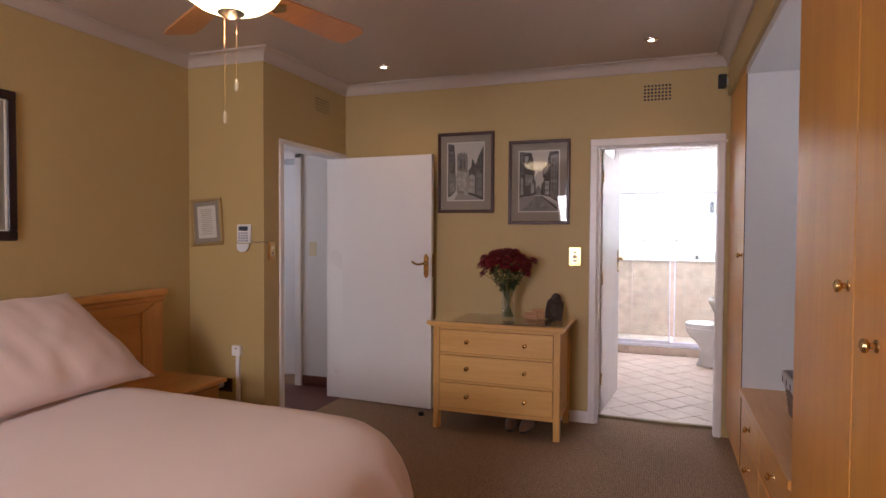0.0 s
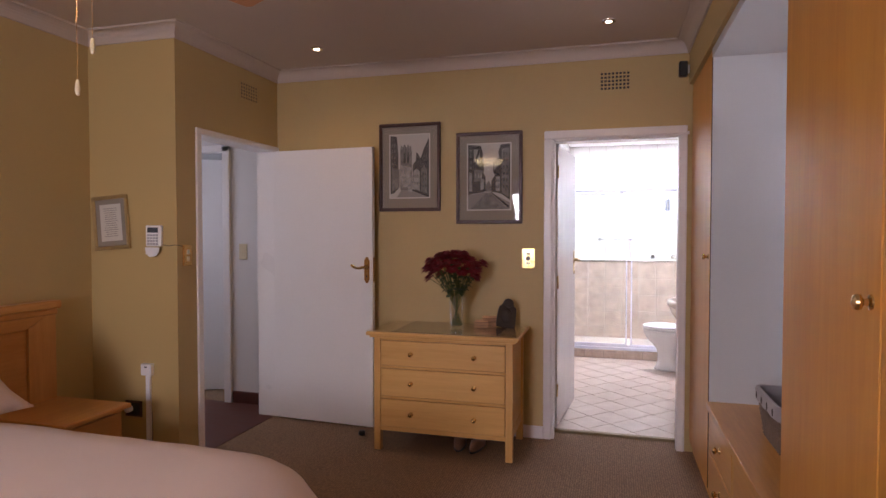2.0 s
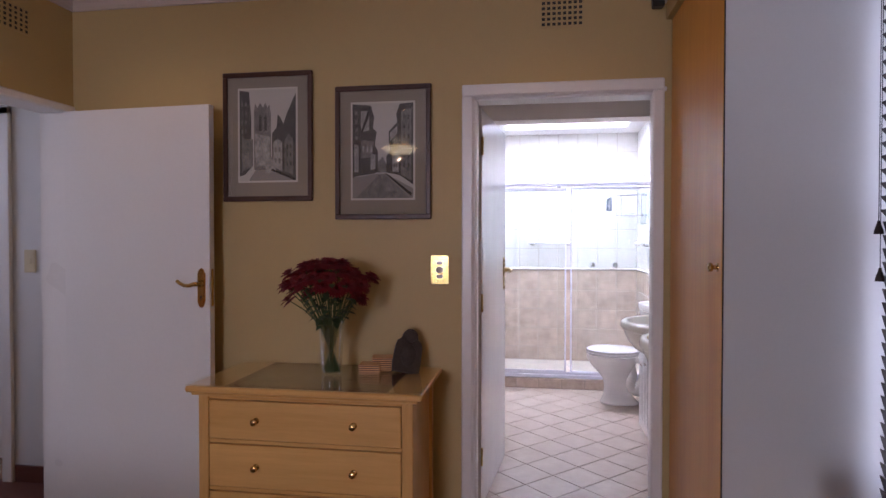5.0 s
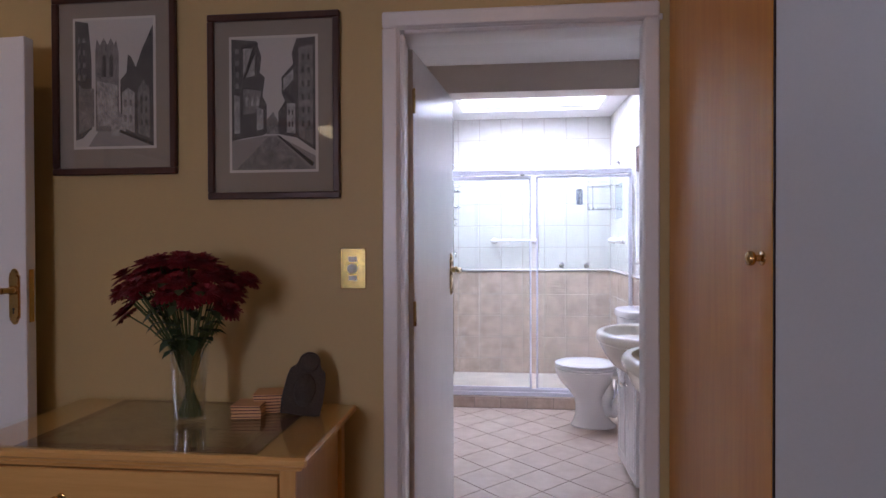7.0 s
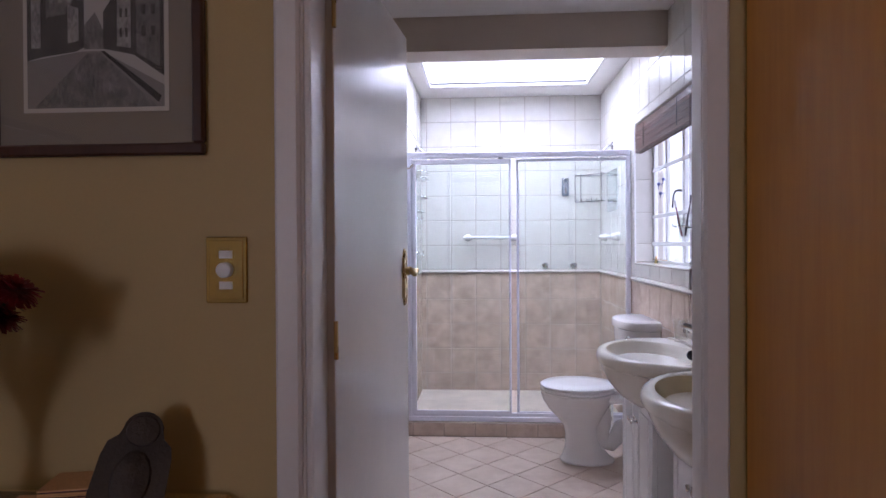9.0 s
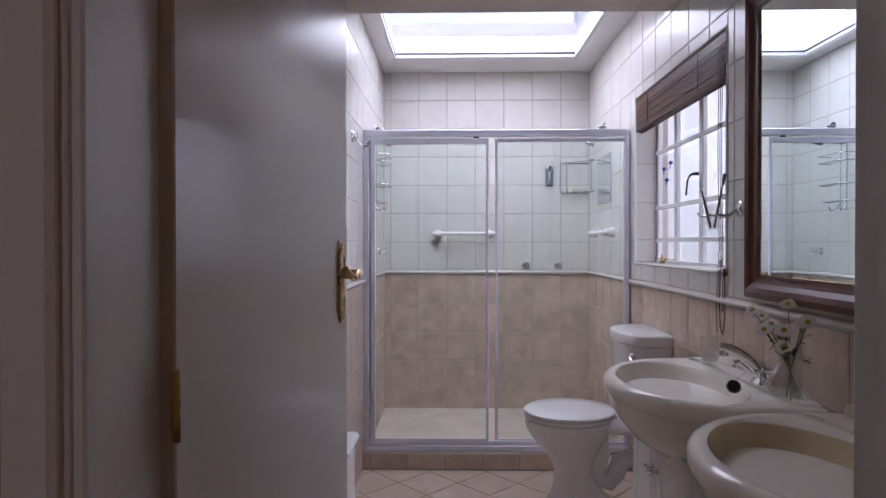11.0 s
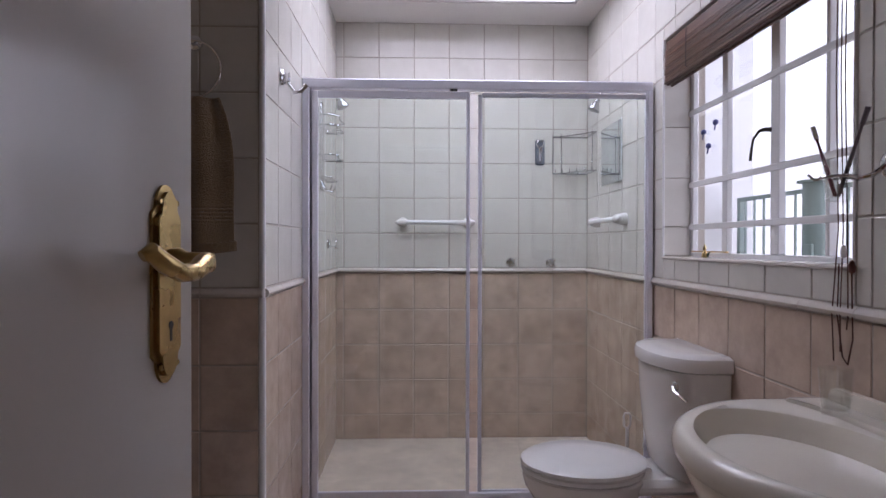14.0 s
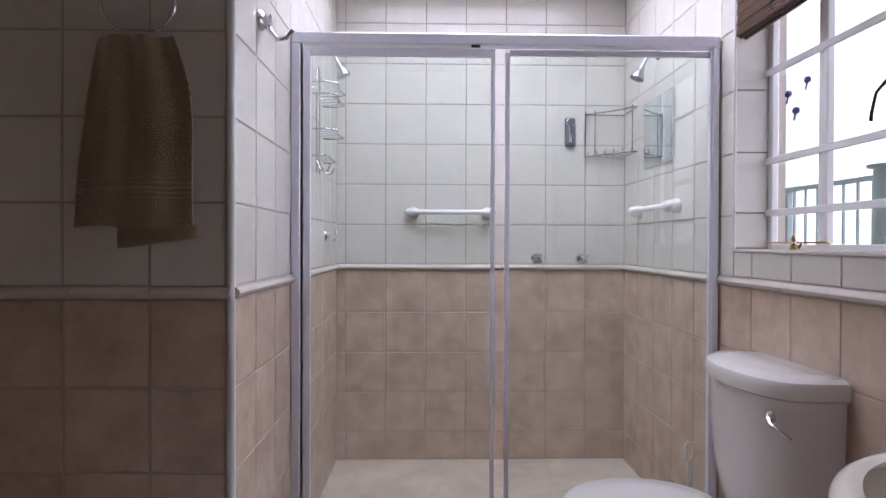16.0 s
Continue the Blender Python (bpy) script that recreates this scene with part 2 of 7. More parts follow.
def carpet_mat():
    m, nt, b = mat_base("brown_loop_carpet", 0.95)
    v = coords(nt)
    vor = nt.nodes.new("ShaderNodeTexVoronoi")
    vor.inputs["Scale"].default_value = 78.0
    vor.inputs["Randomness"].default_value = 0.35
    nt.links.new(v, vor.inputs["Vector"])
    n1, n2 = noise_tex(nt, v, 1.3, 4), noise_tex(nt, v, 180, 4)
    c = ramp(nt, vor.outputs["Distance"], [(0.12, (0.46, 0.295, 0.15)), (0.60, (0.10, 0.058, 0.03))])
    c = mixc(nt, 0.22, c, ramp(nt, n2, [(0.3, (0.15, 0.09, 0.05)), (0.7, (0.38, 0.24, 0.14))]))
    c = mixc(nt, 0.25, c, ramp(nt, n1, [(0.3, (0.17, 0.10, 0.055)), (0.7, (0.27, 0.165, 0.095))]))
    nt.links.new(c, b.inputs["Base Color"])
    inv = nt.nodes.new("ShaderNodeMath")
    inv.operation = "SUBTRACT"
    inv.inputs[0].default_value = 1.0
    nt.links.new(vor.outputs["Distance"], inv.inputs[1])
    bump(nt, b, inv.outputs[0], 0.7, 0.004)
    return m


CARPET = carpet_mat()


# ---- mesh helpers ----
def finish(name, bm, mat, parent=None, label="", smooth=False, kind="", cat="", angle=None):
    me = bpy.data.meshes.new(name)
    bm.normal_update()
    bm.to_mesh(me)
    bm.free()
    for m in (mat if isinstance(mat, (list, tuple)) else [mat]):
        me.materials.append(m)
    if smooth:
        me.polygons.foreach_set("use_smooth", [True] * len(me.polygons))
        me.set_sharp_from_angle(angle=radians(angle or 40))
    ob = new(name, me)
    if parent is not None:
        ob.parent = parent
    return tagged(ob, label, cat, "", kind)


def part(name, bm, mat, parent, label="", smooth=False):
    return finish(name, bm, mat, parent, label, smooth)


def empty(name, label, cat, group="", at=(0, 0, 0)):
    ob = new(name)
    ob.location = at
    ob.empty_display_size = 0.1
    return tagged(ob, label, cat, group)


def box(bm, x0, x1, y0, y1, z0, z1, c=0.0, m=None):
    """A box with chamfered edges."""
    pts = []
    if c <= 0:
        pts = [(x, y, z) for x in (x0, x1) for y in (y0, y1) for z in (z0, z1)]
    else:
        for sx in (0, 1):
            for sy in (0, 1):
                for sz in (0, 1):
                    x, y, z = (x0, x1)[sx], (y0, y1)[sy], (z0, z1)[sz]
                    dx, dy, dz = (c, -c)[sx], (c, -c)[sy], (c, -c)[sz]
                    pts += [(x, y + dy, z + dz), (x + dx, y, z + dz), (x + dx, y + dy, z)]
    vs = [bm.verts.new(m @ Vector(p) if m else p) for p in pts]
    if c <= 0:
        for f in ((0, 1, 3, 2), (4, 6, 7, 5), (0, 4, 5, 1), (2, 3, 7, 6), (0, 2, 6, 4), (1, 5, 7, 3)):
            bm.faces.new([vs[i] for i in f])
    else:
        bmesh.ops.convex_hull(bm, input=vs)
        bmesh.ops.dissolve_limit(bm, angle_limit=0.01, verts=[v for v in vs if v.is_valid], edges=list({e for v in vs if v.is_valid for e in v.link_edges}))
    return bm


def mk(*boxes, c=0.0):
    bm = bmesh.new()
    for b in boxes:
        box(bm, *b, c=c)
    return bm


def lathe(bm, prof, at=(0, 0, 0), seg=24, m=None, sx=1.0, sy=1.0):
    """prof: (radius, height) pairs, turned about z."""
    rings = []
    for r, z in prof:
        if r < 1e-6:
            p = Vector((0, 0, z))
            rings.append([bm.verts.new((m @ p if m else p) + Vector(at))])
        else:
            ring = []
            for i in range(seg):
                a = 2 * math.pi * i / seg
                p = Vector((r * sx * math.cos(a), r * sy * math.sin(a), z))
                ring.append(bm.verts.new((m @ p if m else p) + Vector(at)))
            rings.append(ring)
    for a, b in zip(rings, rings[1:]):
        for i in range(seg):
            j = (i + 1) % seg
            if len(a) == 1 and len(b) == 1:
                break
            if len(a) == 1:
                bm.faces.new((a[0], b[i], b[j]))
            elif len(b) == 1:
                bm.faces.new((a[i], a[j], b[0]))
            else:
                bm.faces.new((a[i], a[j], b[j], b[i]))
    for ring, flip in ((rings[0], True), (rings[-1], False)):
        if len(ring) > 1:
            bm.faces.new(ring[::-1] if flip else ring)
    return bm


def tube(bm, pts, r, seg=8, close=False, radii=None):
    pts = [Vector(p) for p in pts]
    n = len(pts)
    rings, up = [], None
    for i, p in enumerate(pts):
        if close:
            d = (pts[(i + 1) % n] - pts[i - 1]).normalized()
        else:
            d = (pts[min(i + 1, n - 1)] - pts[max(i - 1, 0)]).normalized()
        if up is None:
            up = d.orthogonal().normalized()
        up = (up - d * up.dot(d))
        up = up.normalized() if up.length > 1e-6 else d.orthogonal().normalized()
        w = d.cross(up)
        rr = radii[i] if radii else r
        rings.append([bm.verts.new(p + (up * math.cos(2 * math.pi * k / seg) + w * math.sin(2 * math.pi * k / seg)) * rr) for k in range(seg)])
    pairs = list(zip(rings, rings[1:])) + ([(rings[-1], rings[0])] if close else [])
    for a, b in pairs:
        for i in range(seg):
            j = (i + 1) % seg
            bm.faces.new((a[i], a[j], b[j], b[i]))
    if not close:
        bm.faces.new(rings[0][::-1])
        bm.faces.new(rings[-1])
    return bm


def arc(c, r, a0, a1, n, plane="xz"):
    out = []
    for i in range(n + 1):
        a = radians(a0 + (a1 - a0) * i / n)
        u, v = r * math.cos(a), r * math.sin(a)
        out.append({"xz": (c[0] + u, c[1], c[2] + v), "yz": (c[0], c[1] + u, c[2] + v), "xy": (c[0] + u, c[1] + v, c[2])}[plane])
    return out


def prism(bm, poly, d0, d1, plane="xy", m=None):
    """A flat outline given depth. plane xy: depth along z; xz: along y; yz: along x."""
    def p3(u, v, d):
        p = Vector({"xy": (u, v, d), "xz": (u, d, v), "yz": (d, u, v)}[plane])
        return m @ p if m else p
    a = [bm.verts.new(p3(u, v, d0)) for u, v in poly]
    b = [bm.verts.new(p3(u, v, d1)) for u, v in poly]
    n = len(poly)
    bm.faces.new(a)
    bm.faces.new(b[::-1])
    for i in range(n):
        bm.faces.new((a[i], b[i], b[(i + 1) % n], a[(i + 1) % n]))
    bmesh.ops.recalc_face_normals(bm, faces=bm.faces[:])
    return bm


def sheet(bm, fn, nu, nv):
    """A grid surface; fn(u, v) gives the place, u and v from 0 to 1."""
    g = [[bm.verts.new(fn(i / nu, j / nv)) for j in range(nv + 1)] for i in range(nu + 1)]
    for i in range(nu):
        for j in range(nv):
            bm.faces.new((g[i][j], g[i + 1][j], g[i + 1][j + 1], g[i][j + 1]))
    return g
# ---- plan ----
WN, WE, WW, WH = 4.93, 0.40, -2.55, -3.18      # picture wall, bulkhead, door wall, headboard wall
YN = 3.80                                       # nook wall
CZ = 2.64                                       # bedroom ceiling
BY0, BYE, BXE, BXW = 5.10, 8.74, 0.89, -0.597    # bathroom: inner south, back, east, shower's west
PY, SY, BZ = 7.11, 7.73, 2.51                   # pier face, shower screen, ceiling
BXL = -1.75
P = 0.2055                                      # wall tile pitch
RAILZ = (1.045, 1.076)


def struct(name, label, mat, *boxes, c=0.0):
    return finish(name, mk(*boxes, c=c), mat, None, label, kind="structure")


# ground and floors
struct("ground", "paved ground outside", GROUT_L, (-200, 200, -200, 200, -0.35, -0.30))
struct("bedroom_floor", "brown loop-pile bedroom carpet with a fine dotted weave", CARPET, (WH - 0.1, 1.0, -1.6, WN + 0.155, -0.2, 0.0))
struct("passage_floor", "dark red-brown passage floor", DOCK, (-4.6, WW - 0.02, 3.93, 5.12, -0.19, 0.004))
struct("far_room_floor", "brown carpet of the room beyond the passage", CARPET, (-4.6, -2.2, 5.12, 8.2, -0.19, 0.002))
bath_floor = struct("bathroom_floor", "grouted base of the tiled bathroom floor", GROUT_L, (BXL, BXE, WN + 0.162, SY, -0.2, 0.013))
struct("threshold_strip", "thin dulled brass threshold strip at the bathroom door", surface("dulled_brass_strip", (0.22, 0.16, 0.08), 0.5, 0.5, var=0.1, bmp=0), (-0.455, 0.402, WN + 0.155, WN + 0.185, -0.01, 0.019), c=0.002)

# bedroom walls
OX0, OX1, OZ = -0.475, 0.408, 2.065
wall_north = struct("wall_north", "yellow-cream painted bedroom wall with the bathroom doorway", YELLOW,
       (WW - 0.14, OX0, WN, BY0 - 0.02, 0, 2.75), (OX1, 1.05, WN, BY0 - 0.02, 0, 2.75), (OX0, OX1, WN, BY0 - 0.02, OZ, 2.75), (0.391, OX1, WN, 4.985, 0, 2.044), (WW - 0.14, -2.3, BY0 - 0.0199, 5.112, 0, 2.75))
struct("wall_nook", "yellow-cream painted wall beside the bed", YELLOW, (WH - 0.1, WW, YN, YN + 0.13, 0, 2.75))
struct("wall_entry", "yellow-cream painted wall over the entrance door", YELLOW, (WW - 0.14, WW, YN + 0.13, 4.0, 0, 2.75), (WW - 0.14, WW, 4.0, WN, 2.062, 2.75))
struct("wall_headboard", "yellow-cream painted wall behind the bed", YELLOW, (WH - 0.12, WH, -1.6, YN, 0, 2.75))
struct("wall_south", "yellow-cream painted wall with the garden window", YELLOW,
       (WH - 0.12, -1.75, -1.62, -1.5, 0, 2.75), (-0.95, 1.05, -1.62, -1.5, 0, 2.75), (-1.75, -0.95, -1.62, -1.5, 0, 0.98), (-1.75, -0.95, -1.62, -1.5, 2.35, 2.75))
struct("wall_east", "white wall with the bedroom side window", WHITE_WALL,
       (0.93, 1.06, -1.5, 2.86, 0, 2.75), (0.93, 1.06, 4.2, WN, 0, 2.75), (0.93, 1.06, 2.86, 4.2, 0, 0.56), (0.93, 1.06, 2.86, 4.2, 2.26, 2.75))
struct("bulkhead", "yellow-cream painted bulkhead over the fitted cupboards", YELLOW, (WE, 0.93, -1.5, WN, 2.36, CZ))
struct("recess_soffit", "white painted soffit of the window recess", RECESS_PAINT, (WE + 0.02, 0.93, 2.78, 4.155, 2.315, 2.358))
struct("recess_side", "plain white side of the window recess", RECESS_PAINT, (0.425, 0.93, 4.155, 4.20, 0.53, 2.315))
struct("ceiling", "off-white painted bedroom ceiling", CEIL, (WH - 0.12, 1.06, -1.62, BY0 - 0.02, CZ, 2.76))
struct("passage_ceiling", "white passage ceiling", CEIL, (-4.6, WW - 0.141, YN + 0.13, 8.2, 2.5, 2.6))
struct("passage_wall_north", "white passage wall with a light switch", WHITE_WALL, (-3.13, WW - 0.141, 5.115, 5.24, 0, 2.5), (-4.6, -4.05, 5.115, 5.24, 0, 2.5), (-4.05, -3.13, 5.115, 5.24, 2.11, 2.5))
struct("passage_wall_west", "white passage wall", WHITE_WALL, (-4.7, -4.6, 3.8, 8.2, 0, 2.6))
struct("passage_wall_south", "white passage wall", WHITE_WALL, (-4.6, WH - 0.10, YN, YN + 0.13, 0, 2.6))
struct("far_room_wall", "plain wall of the far room", WHITE_WALL, (-4.6, -2.2, 8.2, 8.3, 0, 2.6), (-2.3, -2.2, 5.24, 8.2, 0, 2.6))
struct("baseboard_passage", "dark red-brown passage skirting", DOCK, (-3.09, WW - 0.15, 5.10, 5.115, 0.004, 0.10), c=0.003)


def cornice(name, x0, y0, x1, y1, nx, ny, m0=0, m1=0):
    """Coved cornice from point to point; (nx, ny) points into the room; m0 and m1 mitre its ends round an outer corner."""
    prof = [(0, 0), (0.012, 0)] + [(0.012 + 0.058 * (1 - math.cos(radians(15 * i))), 0.068 * math.sin(radians(15 * i))) for i in range(1, 7)] + [(0.078, 0.068), (0.078, 0.08), (0, 0.08)]
    bm = bmesh.new()
    ends = []
    tx, ty = abs(ny), abs(nx)
    for px, py, k in ((x0, y0, m0), (x1, y1, m1)):
        ends.append([bm.verts.new((px + (nx + tx * k) * u, py + (ny + ty * k) * u, CZ - 0.08 + v - 0.001)) for u, v in prof])
    n = len(prof)
    for i in range(n):
        bm.faces.new((ends[0][i], ends[1][i], ends[1][(i + 1) % n], ends[0][(i + 1) % n]))
    bm.faces.new(ends[0])
    bm.faces.new(ends[1][::-1])
    bmesh.ops.recalc_face_normals(bm, faces=bm.faces[:])
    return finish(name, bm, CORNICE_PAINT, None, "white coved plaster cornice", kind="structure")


cornice("cornice_north", WW, WN, WE, WN, 0, -1)
cornice("cornice_entry", WW, YN, WW, WN, 1, 0, -1, 0)
cornice("cornice_nook", WH, YN, WW, YN, 0, -1, 0, 1)
cornice("cornice_headboard", WH, -1.5, WH, YN, 1, 0)
cornice("cornice_bulkhead", WE, -1.5, WE, WN, -1, 0)
cornice("cornice_south", WH, -1.5, WE, -1.5, 0, 1)
struct("baseboard_north", "white painted skirting board", TRIM, (-2.40, -0.512, WN - 0.016, WN, 0, 0.085), c=0.004)
struct("baseboard_nook", "cream painted skirting board", TRIM, (WH, WW + 0.016, YN - 0.016, YN, 0, 0.085), (WW, WW + 0.016, YN, 3.967, 0, 0.085), c=0.004)

# ---- doorways and door leaves ----
def door_frame(name, label, arch, jamb):
    ob = finish(name, mk(*arch, c=0.006), TRIM, None, label, kind="structure")
    part("door_lining", mk(*jamb, c=0.003), TRIM, ob)
    return ob


bath_frame = door_frame("door_frame_bathroom", "white painted bathroom door frame",
    [(-0.513, -0.460, WN - 0.018, WN, 0, 2.048), (0.343, 0.393, WN - 0.018, WN, 0, 2.048), (-0.513, 0.393, WN - 0.018, WN, 2.048, 2.102)],
    [(-0.475, -0.455, WN - 0.003, BY0 + 0.01, 0, 2.045), (0.343, 0.390, WN - 0.003, 4.985, 0, 2.045), (0.403, 0.4075, 4.985, BY0 + 0.01, 0, 2.045), (-0.475, 0.405, WN - 0.003, BY0 + 0.01, 2.045, 2.065),
     (-0.455, -0.441, WN + 0.002, WN + 0.055, 0, 2.031), (-0.441, 0.343, WN + 0.002, WN + 0.055, 2.031, 2.0448)])
entry_frame = door_frame("door_frame_entry", "white painted entrance door frame",
    [(WW, WW + 0.016, 3.968, 4.020, 0, 2.030), (WW, WW + 0.016, 3.968, WN - 0.002, 2.030, 2.068)],
    [(WW - 0.15, WW + 0.002, 4.0, 4.025, 0, 2.03), (WW - 0.15, WW + 0.002, 4.875, WN - 0.003, 0, 2.03), (WW - 0.15, WW + 0.002, 4.0, WN - 0.003, 2.03, 2.062)])
door_frame("door_frame_far", "white painted frame of the passage door",
    [(-3.165, -3.095, 5.09, 5.115, 0, 2.13), (-4.07, -4.0, 5.09, 5.115, 0, 2.13), (-4.07, -3.095, 5.09, 5.115, 2.08, 2.14)],
    [(-3.15, -3.13, 5.112, 5.25, 0, 2.09), (-4.05, -4.03, 5.112, 5.25, 0, 2.09), (-4.05, -3.13, 5.112, 5.25, 2.09, 2.11)])


def lever_set(parent, m, side, mat, w=0.048, h=0.225, out=1):
    """Back plate with lever and keyhole. m places it: x along the leaf, z up, y off its face (times side)."""
    y = 0.0
    pl = []
    n = 10
    hw, hh = w / 2, h / 2
    for i in range(n + 1):
        a = math.pi * i / n
        pl.append((hw * 0.72 * math.cos(a), hh - hw * 0.9 + hw * 0.9 * math.sin(a)))
    left = [(-hw, hh - hw * 1.15), (-hw, -hh + hw * 1.15)]
    low = [(hw * 0.72 * math.cos(math.pi + math.pi * i / n), -hh + hw * 0.9 + hw * 0.9 * math.sin(math.pi + math.pi * i / n)) for i in range(n + 1)]
    outline = pl + left + low + [(hw, -hh + hw * 1.15), (hw, hh - hw * 1.15)]
    s = side
    bm = prism(bmesh.new(), outline, 0, 0.003 * s, "xz", m)
    prism(bm, [(u * 0.8, v * 0.93) for u, v in outline], 0.003 * s, 0.0075 * s, "xz", m)
    plate = part("back_plate", bm, mat, parent, "worn brass back plate")
    rot = m @ Matrix.Rotation(radians(-90 * s), 4, "X")
    bm = lathe(bmesh.new(), [(0.0, 0), (0.014, 0.0), (0.015, 0.012), (0.011, 0.018), (0.0095, 0.045), (0.0, 0.046)], seg=16, m=m @ Matrix.Translation((0, 0.006 * s, 0.022)) @ Matrix.Rotation(radians(-90 * s), 4, "X"))
    pts = [(0, 0.044, 0.022), (0.012 * out, 0.047, 0.021), (0.035 * out, 0.05, 0.014), (0.06 * out, 0.05, 0.014), (0.085 * out, 0.047, 0.024), (0.102 * out, 0.044, 0.034), (0.108 * out, 0.040, 0.030)]
    tube(bm, [m @ Vector((x, y_ * s, z)) for x, y_, z in pts], 0.0085, 10, radii=[0.011, 0.0105, 0.009, 0.0085, 0.009, 0.0085, 0.005])
    part("lever", bm, mat, parent, "brass lever handle", smooth=True)
    bm = lathe(bmesh.new(), [(0, 0), (0.0045, 0), (0.0045, 0.0006), (0, 0.0006)], seg=10, m=m @ Matrix.Translation((0, 0.0076 * s, -0.042)) @ Matrix.Rotation(radians(-90 * s), 4, "X"))
    box(bm, -0.002, 0.002, min(0.0076 * s, 0.0082 * s), max(0.0076 * s, 0.0082 * s), -0.058, -0.042, m=m)
    part("keyhole", bm, BLACK, parent, "black keyhole")
    for u, v in ((-0.6, 0.82), (0.6, 0.82), (-0.6, -0.82), (0.6, -0.82)):
        bm = lathe(bmesh.new(), [(0.0035, 0), (0.0032, 0.0015), (0, 0.002)], seg=8, m=m @ Matrix.Translation((u * hw, 0.0055 * s, v * hh)) @ Matrix.Rotation(radians(-90 * s), 4, "X"))
        part("screw", bm, mat, parent)


def door_leaf(name, label, hinge, ang, width, height, thick, mat, handle_mat, z0=0.012):
    """A flush leaf turned about its hinge; leaf runs along local x, its thickness towards local +y."""
    ob = finish(name, mk((0, width, 0, thick, z0, height), c=0.0025), mat, None, label, cat="door")
    ob.matrix_world = pose(hinge[0], hinge[1], 0, 0, 0, ang)
    return ob


bath_door = door_leaf("bathroom_door", "white gloss painted flush door standing open into the bathroom", (-0.437, BY0 + 0.010), 84.2, 0.775, 2.035, 0.04, DOOR_PAINT, OLD_BRASS, 0.028)
lever_set(bath_door, pose(0.714, 0.0, 1.174), -1, OLD_BRASS, w=0.052, h=0.202, out=-1)
lever_set(bath_door, pose(0.705, 0.04, 1.178), 1, OLD_BRASS, h=0.196, out=-1)
part("latch_plate", mk((0.7752, 0.777, 0.010, 0.030, 1.11, 1.26), c=0.0005), OLD_BRASS, bath_door)
for z in (0.25, 1.02, 1.80):
    part("hinge", tube(bmesh.new(), [(-0.006, -0.004, z), (-0.006, -0.004, z + 0.09)], 0.006, 8), OLD_BRASS, bath_door)
entry_door = door_leaf("entry_door", "white painted flush bedroom door standing open against the wall", (-2.535, 4.845), -3.4, 0.822, 2.028, 0.04, TRIM, BRASS)
lever_set(entry_door, pose(0.778, 0.0, 1.148), -1, BRASS, w=0.042, h=0.19, out=-1)
part("latch_plate", mk((0.8222, 0.824, 0.010, 0.030, 1.06, 1.24), c=0.0005), BRASS, entry_door)
far_door = door_leaf("passage_door", "plain white flush door ajar in the passage", (-4.03, 5.17), 22, 0.88, 2.06, 0.04, TRIM, BRASS)
bm = lathe(bmesh.new(), [(0.0, 0.0), (0.022, 0.0), (0.024, 0.012), (0.020, 0.03), (0.0, 0.034)], (-1.745, 4.665, 0.0), 16)
finish("door_stop", bm, BLACK, None, "small black rubber door stop on the carpet", True, cat="door stop")

# ---- bathroom shell ----
WINY, WINZ = (6.53, 7.62), (1.158, 2.045)
b_east = struct("wall_bath_east", "grouted bathroom wall with the steel window", GROUT,
       (BXE, 1.06, BY0 - 0.02, WINY[0], 0, 2.75), (BXE, 1.06, WINY[1], BYE + 0.12, 0, 2.75), (BXE, 1.06, *WINY, 0, WINZ[0]), (BXE, 1.06, *WINY, WINZ[1], 2.75))
b_back = struct("wall_bath_back", "grouted back wall of the shower", GROUT, (BXW - 0.12, BXE, BYE, BYE + 0.12, 0, 2.75))
b_pier = struct("wall_bath_pier", "grouted pier between the shower and the bath corner", GROUT, (BXL, BXW, PY, BYE, 0, 2.75))
# unseen walls: warm, darker colour chosen to tint the light bounced onto the pier
BOUNCE_CREAM = surface("warm_bounce_cream", (0.62, 0.51, 0.37), 0.6, var=0.03, bmp=0.1, fine=140)
struct("wall_bath_west", "unseen bathroom wall behind the door, cream to warm bounced light", BOUNCE_CREAM, (BXL - 0.1, BXL, BY0 - 0.02, PY, 0, 2.75))
struct("wall_bath_south", "unseen bathroom wall beside the doorway, cream to warm bounced light", BOUNCE_CREAM, (BXL, -0.476, BY0 - 0.02, BY0, 0, 2.75), (0.409, BXE, BY0 - 0.02, BY0, 0, 2.75), (-0.476, 0.409, BY0 - 0.02, BY0, 2.066, 2.75))
SKX, SKY = (-0.500, 0.735), (7.40, 8.425)
struct("ceiling_bathroom", "white bathroom ceiling with the skylight well", BATH_CEIL,
       (BXL, 1.06, BY0 - 0.02, SKY[0], BZ, 2.75), (BXL, SKX[0], SKY[0], SKY[1], BZ, 2.75), (SKX[1], 1.06, SKY[0], SKY[1], BZ, 2.75), (BXL, 1.06, SKY[1], BYE + 0.12, BZ, 2.75))
# beige beside the white ceiling: warm bedroom light on the beam is in its colour
struct("ceiling_beam", "painted ceiling beam in front of the shower, toned by bedroom light", CEIL, (BXL, BXE - 0.002, 6.94, 7.13, 2.325, BZ))
